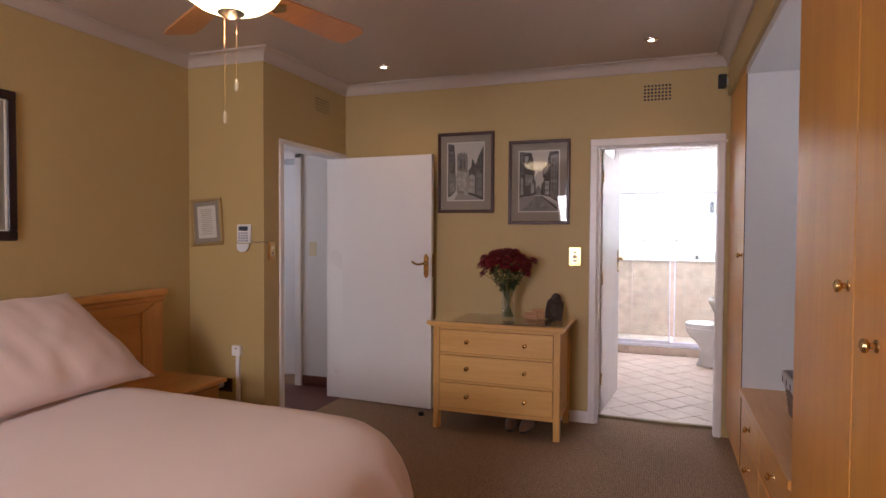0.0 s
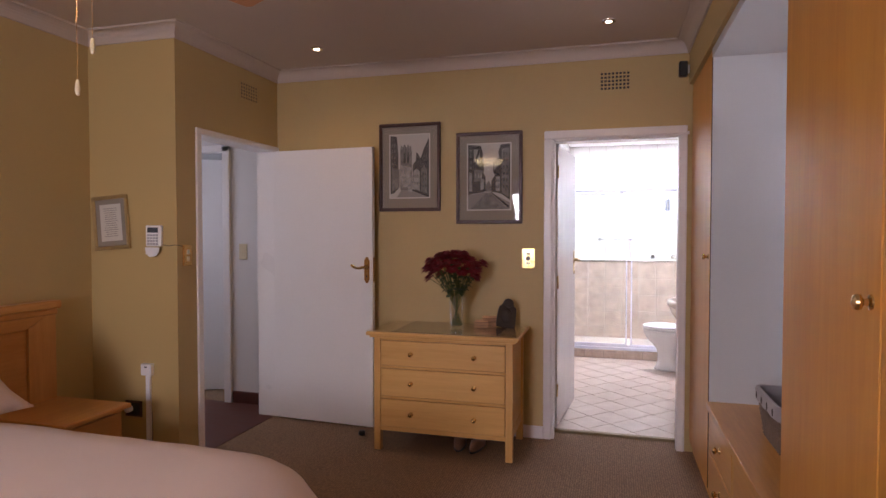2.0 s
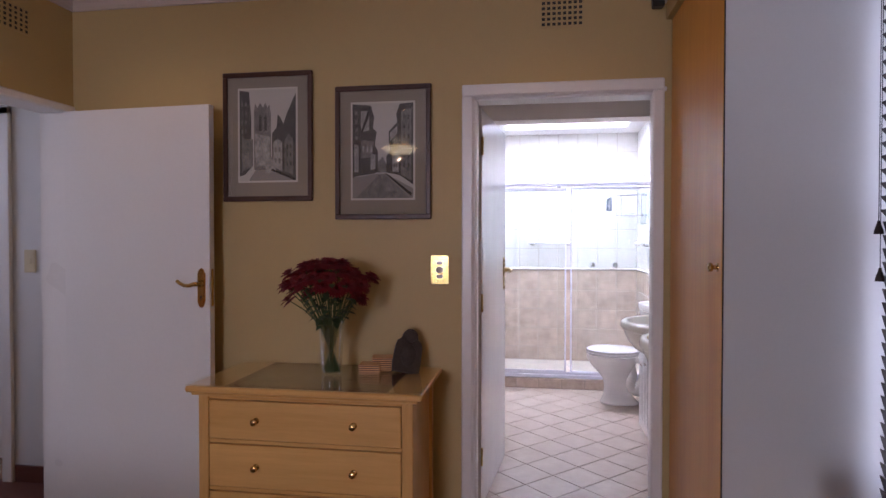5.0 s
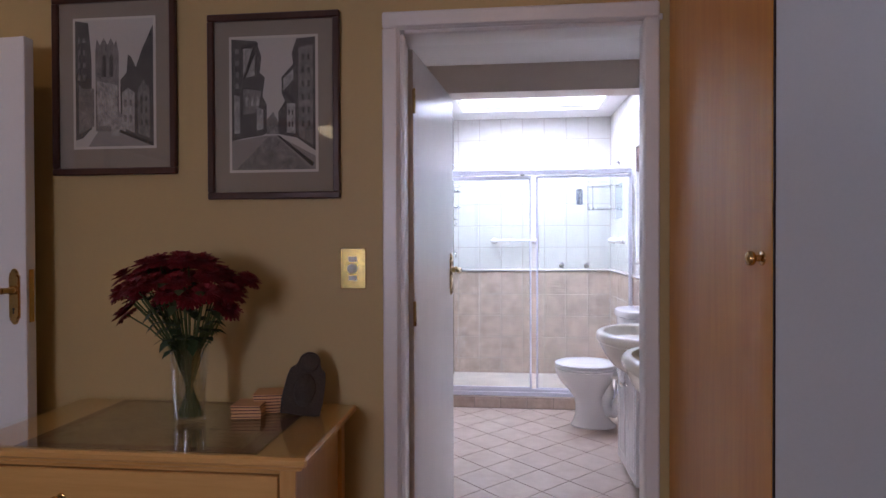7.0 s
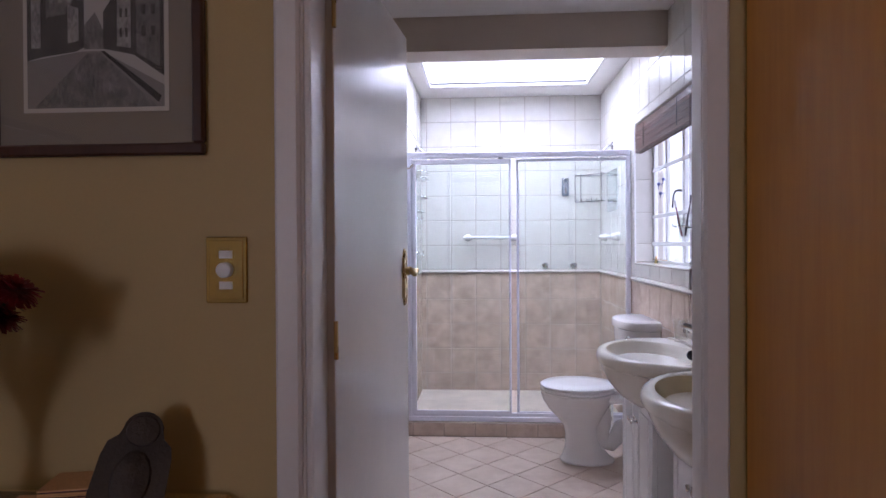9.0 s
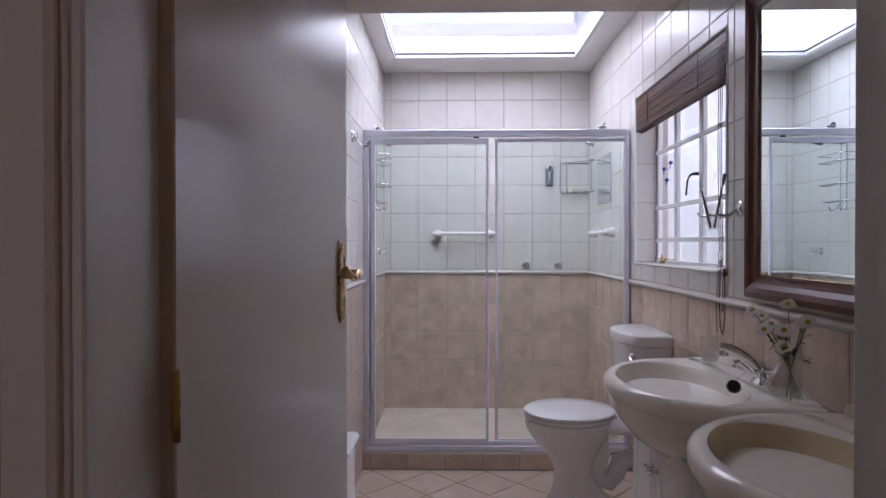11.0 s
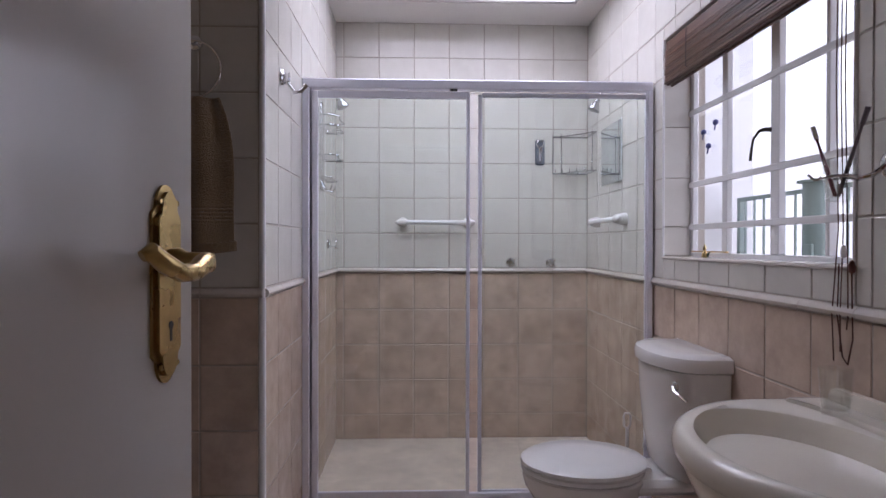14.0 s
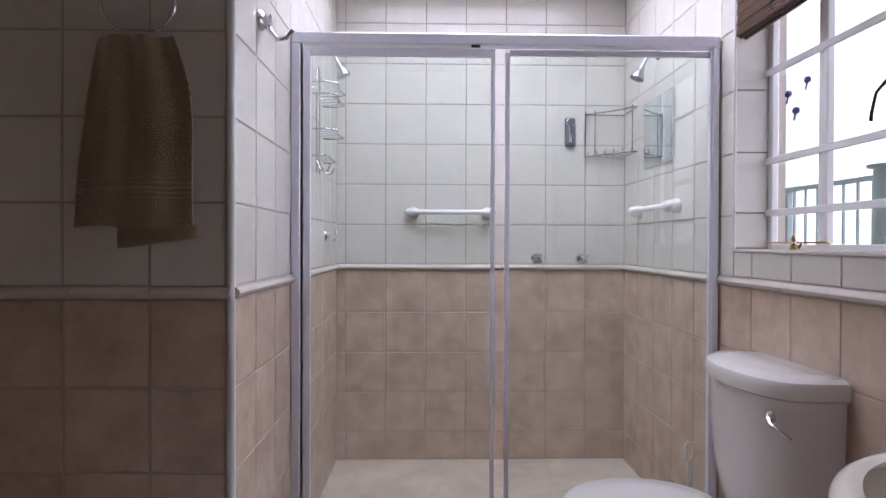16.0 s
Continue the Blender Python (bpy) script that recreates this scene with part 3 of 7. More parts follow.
sky_frame = struct("skylight", "white framed flat skylight over the shower", STEEL_PAINT,
       (SKX[0] + 0.0005, SKX[1] - 0.0005, SKY[0] + 0.0005, SKY[0] + 0.016, 2.514, 2.58), (SKX[0] + 0.0005, SKX[1] - 0.0005, SKY[1] - 0.016, SKY[1] - 0.0005, 2.514, 2.58),
       (SKX[0] + 0.0005, SKX[0] + 0.016, SKY[0] + 0.016, SKY[1] - 0.016, 2.514, 2.58), (SKX[1] - 0.016, SKX[1] - 0.0005, SKY[0] + 0.016, SKY[1] - 0.016, 2.514, 2.58), c=0.003)
part("seal", mk((SKX[0] + 0.016, SKX[1] - 0.016, SKY[1] - 0.020, SKY[1] - 0.016, 2.536, 2.546), (SKX[0] + 0.016, SKX[0] + 0.020, SKY[0] + 0.016, SKY[1] - 0.02, 2.536, 2.546)), BLACK, sky_frame, "black rubber seal")
g = part("pane", mk((SKX[0] + 0.016, SKX[1] - 0.016, SKY[0] + 0.016, SKY[1] - 0.016, 2.548, 2.554)), GLASS, sky_frame, "flat skylight glass")
g.visible_shadow = False
finish("skylight_cord", tube(bmesh.new(), [(-0.47, 7.7, 2.546), (-0.465, 7.72, 2.50), (-0.47, 7.74, 2.44)], 0.0015, 5), DARK_IRON, None, "thin grey cord hanging from the skylight", cat="cord")

# step and shower floor
step = struct("shower_step", "grouted shower step and tray base", GROUT_L, (BXW, BXE, SY - 0.055, SY + 0.05, -0.01, 0.108), (BXW, BXE, SY + 0.05, BYE, -0.01, 0.060))
struct("shower_floor", "beige-grey stone-look shower floor", surface("shower_floor_stone", (0.62, 0.54, 0.46), 0.35, var=0.22, big=5, fine=22), (BXW, BXE, SY + 0.05, BYE, 0.061, 0.070))
# ---- bedroom things ----
def knob(parent, at, normal, mat=BRASS, r=0.014, name="knob"):
    m = Vector((0, 0, 1)).rotation_difference(Vector(normal)).to_matrix().to_4x4()
    bm = lathe(bmesh.new(), [(r * 0.95, 0), (r * 0.9, 0.003), (r * 0.45, 0.006), (r * 0.42, 0.014), (r * 0.85, 0.018), (r, 0.024), (r * 0.85, 0.030), (r * 0.4, 0.033), (0, 0.034)], at, 16, m)
    return part(name, bm, mat, parent, "small round brass knob", True)


# bed
bed = empty("bed", "wide bed with a panelled orange-brown wooden headboard against the yellow wall", "bed", at=(0, 0, 0))
bm = mk((WH + 0.012, -3.115, 1.00, 3.47, 0.0, 0.99), c=0.004)
part("headboard", bm, BED_WOOD, bed)
part("headboard_cap", mk((WH + 0.005, -3.085, 0.97, 3.505, 0.99, 1.035), c=0.008), BED_WOOD, bed)
part("headboard_moulding", mk((-3.115, -3.092, 0.99, 3.485, 0.955, 0.990), c=0.008), BED_WOOD, bed)
part("headboard_stile", prism(bmesh.new(), [(3.47, 0.35), (3.47, 0.955), (3.41, 0.955), (3.305, 0.897), (3.305, 0.35)], -3.115, -3.098, "yz"), BED_WOOD_V, bed)
part("headboard_stile", prism(bmesh.new(), [(1.0, 0.35), (1.0, 0.955), (1.06, 0.955), (1.165, 0.897), (1.165, 0.35)], -3.115, -3.098, "yz"), BED_WOOD_V, bed)
part("headboard_rail", prism(bmesh.new(), [(1.065, 0.955), (3.405, 0.955), (3.30, 0.897), (1.17, 0.897)], -3.115, -3.098, "yz"), BED_WOOD, bed)
part("headboard_panel", mk((-3.115, -3.108, 1.175, 3.295, 0.36, 0.89), c=0.003), BED_WOOD, bed)
part("bed_base", mk((-3.08, -1.14, 1.22, 2.72, 0.12, 0.36), c=0.02), surface("bed_base_cloth", (0.35, 0.30, 0.27), 0.9), bed)
for x in (-2.95, -1.25):
    for y in (1.32, 2.62):
        part("leg", lathe(bmesh.new(), [(0.025, 0), (0.035, 0.12)], (x, y, 0), 12), BED_WOOD_V, bed)
part("mattress", mk((-3.07, -1.12, 1.2, 2.74, 0.36, 0.55), c=0.05), PLASTIC, bed, "white mattress")


def rounded_rect(cx, cy, hx, hy, r, n=14, west=None):
    pts = []
    for q, (sx, sy) in enumerate(((1, 1), (-1, 1), (-1, -1), (1, -1))):
        k = west if west and sx < 0 else r
        for i in range(n + 1):
            a = radians(90 * q + 90 * i / n)
            pts.append((cx + sx * (hx - k) + k * math.cos(a), cy + sy * (hy - k) + k * math.sin(a)))
    return pts


def resample(pts, n):
    P_ = [Vector(p) for p in pts] + [Vector(pts[0])]
    d = [0.0]
    for a, b in zip(P_, P_[1:]):
        d.append(d[-1] + (b - a).length)
    out, k = [], 0
    for i in range(n):
        t = d[-1] * i / n
        while d[k + 1] < t:
            k += 1
        f = (t - d[k]) / max(1e-9, d[k + 1] - d[k])
        out.append(P_[k].lerp(P_[k + 1], f))
    return out


bm = bmesh.new()
N_ = 180
CX, CY, HX, HY = -1.925, 1.965, 0.975, 0.965
prof = [(0.0, 0.612), (0.2, 0.612), (0.4, 0.611), (0.58, 0.608), (0.72, 0.601), (0.82, 0.588), (0.89, 0.562), (0.94, 0.522), (0.975, 0.455), (0.995, 0.39), (1.01, 0.31), (1.02, 0.22), (1.025, 0.14)]
base = resample(rounded_rect(CX, CY, HX, HY, 0.50, west=0.16), N_)
rings = []
for k, (s, z) in enumerate(prof):
    if k == 0:
        rings.append([bm.verts.new((CX, CY, z))])
        continue
    ring = []
    for i, p in enumerate(base):
        q = Vector((CX + (p.x - CX) * s, CY + (p.y - CY) * s, z))
        w = noise.noise(Vector((q.x * 1.7, q.y * 1.7, 0.3))) * 0.018 + noise.noise(Vector((q.x * 6, q.y * 3, 2.3))) * 0.005
        hang = max(0, (s - 0.93) / 0.095)
        fold = math.sin(i * 2 * math.pi / N_ * 26 + 2.5 * noise.noise(Vector((i * 0.05, 0, 0)))) * 0.022 * hang
        dirv = Vector((p.x - CX, p.y - CY, 0)).normalized()
        q += dirv * fold + Vector((0, 0, w * (1 - 0.6 * hang)))
        ring.append(bm.verts.new(q))
    rings.append(ring)
for i in range(N_):
    bm.faces.new((rings[0][0], rings[1][i], rings[1][(i + 1) % N_]))
for a, b in zip(rings[1:], rings[2:]):
    for i in range(N_):
        bm.faces.new((a[i], b[i], b[(i + 1) % N_], a[(i + 1) % N_]))
duvet = finish("duvet", bm, DUVET, None, "plain pinkish-beige cotton duvet spread smoothly over the bed", True, cat="duvet", angle=80)
sol = duvet.modifiers.new("thickness", "SOLIDIFY")
sol.thickness = 0.012


def cushion(name, label, BL, BR, TR, TL, thick, mat, cat="pillow"):
    BL, BR, TR, TL = map(Vector, (BL, BR, TR, TL))
    nrm = (BR - BL).cross(TL - BL).normalized()
    bm = bmesh.new()
    nu, nv = 30, 22
    grids = []
    for side in (1, -1):
        def fn(u, v):
            p = BL.lerp(BR, u).lerp(TL.lerp(TR, u), v)
            e = max(0.0, (1 - abs(2 * u - 1) ** 2.6)) ** 0.5 * max(0.0, (1 - abs(2 * v - 1) ** 2.6)) ** 0.5
            c = BL.lerp(BR, 0.5).lerp(TL.lerp(TR, 0.5), 0.5)
            pin = 0.05 * (1 - abs(2 * u - 1) ** 4) * abs(2 * v - 1) ** 3 + 0.04 * (1 - abs(2 * v - 1) ** 4) * abs(2 * u - 1) ** 3
            w = noise.noise(Vector((u * 5, v * 4, side))) * 0.018 * e + noise.noise(Vector((u * 14, v * 3, side * 2))) * 0.008 + 0.010 * e * max(0.0, noise.noise(Vector((u * 9 - v * 6, v * 2, 5 + side)))) ** 0.5
            return p + (c - p) * pin + nrm * (side * thick * 0.5 * e + w * (1 if 0 < u < 1 and 0 < v < 1 else 0))
        grids.append(sheet(bm, fn, nu, nv))
    bmesh.ops.remove_doubles(bm, verts=bm.verts[:], dist=0.0004)
    bmesh.ops.recalc_face_normals(bm, faces=bm.faces[:])
    return finish(name, bm, mat, None, label, True, cat=cat, angle=80)


cushion("pillow", "large pinkish-beige cotton pillow leaning against the headboard", (-2.58, 1.94, 0.63), (-2.62, 2.93, 0.62), (-2.93, 2.66, 1.09), (-2.93, 1.68, 1.10), 0.20, DUVET)

# bedside table
bt = empty("bedside_table", "small orange-brown wooden bedside table beside the headboard", "bedside table")
part("tabletop", mk((-3.14, -2.60, 3.06, 3.49, 0.46, 0.485), c=0.005), BED_WOOD, bt)
part("body", mk((-3.11, -2.64, 3.09, 3.46, 0.12, 0.46), c=0.003), BED_WOOD, bt)
part("drawer", mk((-2.64, -2.625, 3.11, 3.44, 0.29, 0.445), c=0.003), BED_WOOD, bt)
knob(bt, (-2.625, 3.275, 0.37), (1, 0, 0))
for x in (-3.10, -2.655):
    for y in (3.10, 3.45):
        part("leg", mk((x - 0.015, x + 0.015, y - 0.015, y + 0.015, 0, 0.12)), BED_WOOD_V, bt)


# pictures
def art_mesh(x0, z0, w, h, polys, y):
    mats_ = []
    bm = bmesh.new()
    for k, (tone, pts) in enumerate(polys):
        if tone not in mats_:
            mats_.append(tone)
        f = bm.faces.new([bm.verts.new((x0 + u * w, y - 0.00003 * k, z0 + v * h)) for u, v in pts])
        f.material_index = mats_.index(tone)
    return bm, [INK[t] for t in mats_]


def ink(name, v):
    m, nt, b = mat_base(name, 0.8)
    vec = coords(nt, (1, 1, 0.35))
    n = noise_tex(nt, vec, 170, 6, 0.75)
    n2 = noise_tex(nt, coords(nt), 28, 5, 0.7)
    d = min(0.75, v * 1.9)
    c = mixc(nt, 0.5, ramp(nt, n, [(0.35, (v * 0.35,) * 3), (0.65, (d, d * 0.97, d * 0.9))]), ramp(nt, n2, [(0.35, (v * 0.5,) * 3), (0.65, (d, d * 0.97, d * 0.9))]))
    nt.links.new(c, b.inputs["Base Color"])
    return m


INK = {"sky": surface("print_paper_sky", (0.50, 0.48, 0.44), 0.8, var=0.05, bmp=0), "dark": ink("etching_dark", 0.07), "mid": ink("etching_mid", 0.16),
       "light": ink("etching_light", 0.28), "road": surface("etching_road", (0.26, 0.245, 0.225), 0.8, var=0.12, bmp=0), "black": surface("etching_black", (0.03, 0.03, 0.03), 0.8, bmp=0)}
MATBOARD = surface("grey_mat_board", (0.27, 0.235, 0.185), 0.85, var=0.03, bmp=0.05)
PAPER = surface("cream_print_paper", (0.60, 0.57, 0.50), 0.8, var=0.02, bmp=0)


def picture(label, x0, x1, z0, z1, y, polys, wf=0.024, mt=0.062, lean=0.0):
    p = empty("framed_picture", label, "picture", "street etchings on the wall")
    part("frame", mk((x0, x1, y - 0.022, y - 0.002, z0, z0 + wf), (x0, x1, y - 0.022, y - 0.002, z1 - wf, z1), (x0, x0 + wf, y - 0.022, y - 0.002, z0 + wf, z1 - wf), (x1 - wf, x1, y - 0.022, y - 0.002, z0 + wf, z1 - wf), c=0.004), DARK_FRAME, p, "dark red-brown wooden frame")
    part("mat_board", mk((x0 + wf, x1 - wf, y - 0.010, y - 0.004, z0 + wf, z1 - wf)), MATBOARD, p, "grey-beige mat board")
    a0, a1, b0, b1 = x0 + wf + mt * 0.85, x1 - wf - mt * 0.85, z0 + wf + mt * 1.1, z1 - wf - mt * 0.85
    part("print_margin", mk((a0, a1, y - 0.0112, y - 0.0102, b0, b1)), PAPER, p, "cream paper margin")
    e = 0.009
    bm, ms = art_mesh(a0 + e, b0 + e, a1 - a0 - 2 * e, b1 - b0 - 2 * e, polys, y - 0.0116)
    part("print", bm, ms, p, "sepia-grey etching of an old street")
    g = part("glass", mk((x0 + wf - 0.003, x1 - wf + 0.003, y - 0.0165, y - 0.0150, z0 + wf - 0.003, z1 - wf + 0.003)), GLASS, p, "clear picture glass")
    g.visible_shadow = False
    return p


def win_rows(u0, u1, v0, v1, nu, nv, tone):
    out = []
    for i in range(nu):
        for j in range(nv):
            a, b = u0 + (u1 - u0) * (i + 0.25) / nu, u0 + (u1 - u0) * (i + 0.7) / nu
            c, d = v0 + (v1 - v0) * (j + 0.25) / nv, v0 + (v1 - v0) * (j + 0.7) / nv
            out.append((tone, [(a, c), (b, c), (b, d), (a, d)]))
    return out


art1 = [("sky", [(0, 0), (1, 0), (1, 1), (0, 1)]),
        ("road", [(0, 0), (1, 0), (0.9, 0.04), (0.55, 0.13), (0.30, 0.13), (0.16, 0.0)]),
        ("mid", [(0.26, 0.12), (0.56, 0.12), (0.56, 0.74), (0.53, 0.84), (0.50, 0.80), (0.46, 0.86), (0.42, 0.80), (0.37, 0.86), (0.32, 0.80), (0.28, 0.85), (0.26, 0.76)]),
        ("dark", [(0.35, 0.55), (0.40, 0.55), (0.40, 0.70), (0.375, 0.73), (0.35, 0.70)]), ("dark", [(0.44, 0.55), (0.49, 0.55), (0.49, 0.70), (0.465, 0.73), (0.44, 0.70)]),
        ("light", [(0.28, 0.16), (0.54, 0.16), (0.54, 0.48), (0.28, 0.52)]),
        ("dark", [(0, 0.05), (0.10, 0.07), (0.17, 0.12), (0.21, 0.14), (0.21, 0.70), (0.17, 0.98), (0, 1.0)]),
        ("mid", [(0.04, 0.1), (0.20, 0.15), (0.24, 0.16), (0.24, 0.46), (0.10, 0.46), (0.04, 0.5)]),
        ("dark", [(0.58, 0.12), (1, 0.02), (1, 0.95), (0.86, 0.76), (0.78, 0.62), (0.72, 0.70), (0.68, 0.72), (0.66, 0.58), (0.58, 0.52)]),
        ("light", [(0.60, 0.15), (0.76, 0.10), (0.76, 0.42), (0.68, 0.46), (0.60, 0.42)]),
        ("mid", [(0.80, 0.10), (0.95, 0.06), (0.95, 0.44), (0.88, 0.52), (0.80, 0.44)]),
        ("light", [(0.46, 0.08), (0.64, 0.08), (0.66, 0.22), (0.56, 0.27), (0.46, 0.20)]),
        ("black", [(0.56, 0.11), (0.98, 0.0), (1, 0.0), (1, 0.02), (0.58, 0.13)])]
art1 += win_rows(0.82, 0.94, 0.14, 0.42, 2, 3, "dark") + win_rows(0.61, 0.75, 0.16, 0.40, 2, 2, "mid") + win_rows(0.02, 0.15, 0.5, 0.9, 2, 4, "mid")
art2 = [("sky", [(0, 0), (1, 0), (1, 1), (0, 1)]),
        ("road", [(0.0, 0.0), (1, 0), (1, 0.1), (0.55, 0.26), (0.40, 0.26), (0.0, 0.22)]),
        ("mid", [(0.05, 0.0), (0.95, 0), (0.54, 0.25), (0.44, 0.25)]),
        ("dark", [(0, 0.22), (0.12, 0.24), (0.36, 0.26), (0.42, 0.28), (0.42, 0.50), (0.37, 0.56), (0.40, 0.70), (0.34, 0.74), (0.36, 0.86), (0.30, 0.98), (0, 1.0)]),
        ("light", [(0.03, 0.28), (0.10, 0.28), (0.10, 0.56), (0.03, 0.58)]), ("light", [(0.14, 0.70), (0.28, 0.72), (0.28, 0.92), (0.14, 0.93)]),
        ("mid", [(0.14, 0.42), (0.32, 0.44), (0.36, 0.60), (0.14, 0.62)]), ("light", [(0.30, 0.30), (0.38, 0.31), (0.38, 0.46), (0.30, 0.48)]),
        ("black", [(0.14, 0.70), (0.17, 0.70), (0.28, 0.88), (0.28, 0.92), (0.25, 0.92)]), ("black", [(0.12, 0.92), (0.32, 0.95), (0.32, 0.97), (0.12, 0.95)]),
        ("dark", [(0.56, 0.27), (0.78, 0.24), (1, 0.14), (1, 1.0), (0.78, 0.99), (0.72, 0.88), (0.74, 0.80), (0.60, 0.70), (0.60, 0.58), (0.64, 0.52), (0.56, 0.44)]),
        ("light", [(0.62, 0.60), (0.74, 0.68), (0.74, 0.76), (0.62, 0.69)]), ("light", [(0.66, 0.28), (0.76, 0.27), (0.76, 0.50), (0.66, 0.50)]),
        ("mid", [(0.80, 0.25), (0.97, 0.18), (0.97, 0.94), (0.80, 0.92)]), ("black", [(0.62, 0.58), (0.74, 0.50), (0.76, 0.52), (0.64, 0.60)]),
        ("mid", [(0.42, 0.27), (0.56, 0.27), (0.56, 0.36), (0.50, 0.44), (0.42, 0.38)]),
        ("black", [(0.54, 0.26), (0.57, 0.26), (0.98, 0.05), (0.96, 0.02)])]
art2 += win_rows(0.67, 0.75, 0.30, 0.48, 2, 2, "dark") + win_rows(0.82, 0.96, 0.30, 0.9, 2, 6, "dark") + win_rows(0.15, 0.35, 0.45, 0.6, 3, 1, "light") + win_rows(0.02, 0.12, 0.6, 0.95, 1, 4, "mid")
picture("dark-framed sepia etching of a cathedral tower over an old street", -1.707, -1.243, 1.570, 2.203, WN, art1)
picture("dark-framed sepia etching of a narrow half-timbered street", -1.128, -0.659, 1.478, 2.116, WN, art2)

bp = empty("large_framed_print", "large dark-framed print on the wall above the bed", "picture")
X = WH
fr = [(X + 0.002, X + 0.030, 1.684, 2.564, 1.36, 1.41), (X + 0.002, X + 0.030, 1.684, 2.564, 2.075, 2.125), (X + 0.002, X + 0.030, 1.684, 1.734, 1.41, 2.075), (X + 0.002, X + 0.030, 2.514, 2.564, 1.41, 2.075)]
part("frame", mk(*fr, c=0.006), BLIND_WOOD, bp, "near-black wooden frame")
part("inner_slip", mk((X + 0.004, X + 0.024, 2.508, 2.514, 1.41, 2.075), (X + 0.004, X + 0.024, 1.734, 1.740, 1.41, 2.075), (X + 0.004, X + 0.024, 1.740, 2.508, 1.41, 1.416), (X + 0.004, X + 0.024, 1.740, 2.508, 2.069, 2.075)), PAPER, bp, "thin pale slip")
part("mat_board", mk((X + 0.004, X + 0.012, 1.740, 2.508, 1.416, 2.069)), MATBOARD, bp)

cert = empty("framed_certificate", "small gilt-framed certificate hanging slightly crooked on the wall", "picture")
mc = pose(-3.015, YN, 1.478, 0, -4, 0)
GILT = surface("dull_gilt", (0.44, 0.32, 0.14), 0.42, 0.6, var=0.2)
bm = bmesh.new()
for b in ((-0.132, 0.132, -0.02, -0.003, -0.165, -0.143), (-0.132, 0.132, -0.02, -0.003, 0.143, 0.165), (-0.132, -0.110, -0.02, -0.003, -0.143, 0.143), (0.110, 0.132, -0.02, -0.003, -0.143, 0.143)):
    box(bm, *b, c=0.004, m=mc)
part("frame", bm, GILT, cert, "dull gilt frame")
part("mat_board", box(bmesh.new(), -0.110, 0.110, -0.010, -0.004, -0.143, 0.143, m=mc), MATBOARD, cert)
part("sheet", box(bmesh.new(), -0.078, 0.078, -0.0115, -0.0102, -0.112, 0.112, m=mc), PAPER, cert, "cream printed sheet")
bm = bmesh.new()
for k in range(14):
    w = 0.055 * (0.6 + 0.4 * random.random())
    box(bm, -w, w, -0.0122, -0.0116, 0.085 - k * 0.013, 0.0885 - k * 0.013, m=mc)
part("writing", bm, surface("faded_ink", (0.28, 0.25, 0.22), 0.8, bmp=0), cert, "rows of faded unreadable writing")

# keypad, switches, socket
kp = empty("alarm_keypad", "white alarm keypad with dark display and cover flap hanging open", "keypad")
part("body", mk((-2.752, -2.642, YN - 0.026, YN, 1.335, 1.462), c=0.006), PLASTIC, kp)
part("display", mk((-2.735, -2.660, YN - 0.0285, YN - 0.026, 1.418, 1.448), c=0.001), surface("lcd", (0.07, 0.08, 0.10), 0.2, bmp=0), kp, "dark grey display")
bm = bmesh.new()
for i in range(4):
    for j in range(4):
        box(bm, -2.735 + i * 0.020, -2.721 + i * 0.020, YN - 0.030, YN - 0.026, 1.345 + j * 0.017, 1.356 + j * 0.017, c=0.001)
part("keys", bm, surface("grey_keys", (0.35, 0.36, 0.40), 0.5, bmp=0), kp, "small blue-grey keys")
part("flap", prism(bmesh.new(), [(-2.748, 1.330), (-2.648, 1.330), (-2.652, 1.300), (-2.675, 1.278), (-2.715, 1.272), (-2.742, 1.290)], YN - 0.034, YN - 0.028, "xz"), PLASTIC, kp, "rounded white cover flap")
finish("keypad_cable", tube(bmesh.new(), [(-2.66, YN - 0.006, 1.335), (-2.64, YN - 0.008, 1.345), (-2.60, YN - 0.006, 1.338), (-2.562, YN - 0.005, 1.345), (-2.545, YN + 0.0, 1.343), (WW + 0.004, YN + 0.045, 1.335)], 0.0022, 6), BLACK, None, "thin dark cable from the keypad to the switch", True, cat="cable")


def switch_plate(name, label, m, w, h, mat, rockers=0, dial=False):
    """Faces local -y."""
    s = empty(name, label, "light switch")
    part("plate", box(bmesh.new(), -w / 2, w / 2, -0.006, 0, -h / 2, h / 2, c=0.0022, m=m), mat, s)
    part("plate_rim", box(bmesh.new(), -w / 2 + 0.008, w / 2 - 0.008, -0.008, -0.006, -h / 2 + 0.008, h / 2 - 0.008, c=0.001, m=m), mat, s)
    for k in range(rockers):
        z = (k - (rockers - 1) / 2) * 0.042
        part("rocker", box(bmesh.new(), -0.013, 0.013, -0.013, -0.008, z - 0.014, z + 0.014, c=0.002, m=m), PLATE, s, "ivory rocker")
    if dial:
        r = m @ Matrix.Rotation(radians(90), 4, "X")
        part("dial", lathe(bmesh.new(), [(0.016, 0.008), (0.0155, 0.022), (0.013, 0.024), (0, 0.024)], seg=20, m=r), PLASTIC, s, "round white dimmer dial", True)
        for z in (-0.032, 0.032):
            part("label_strip", box(bmesh.new(), -0.014, 0.014, -0.0095, -0.008, z - 0.008, z + 0.008, m=m), PLASTIC, s, "pale strip")
    return s


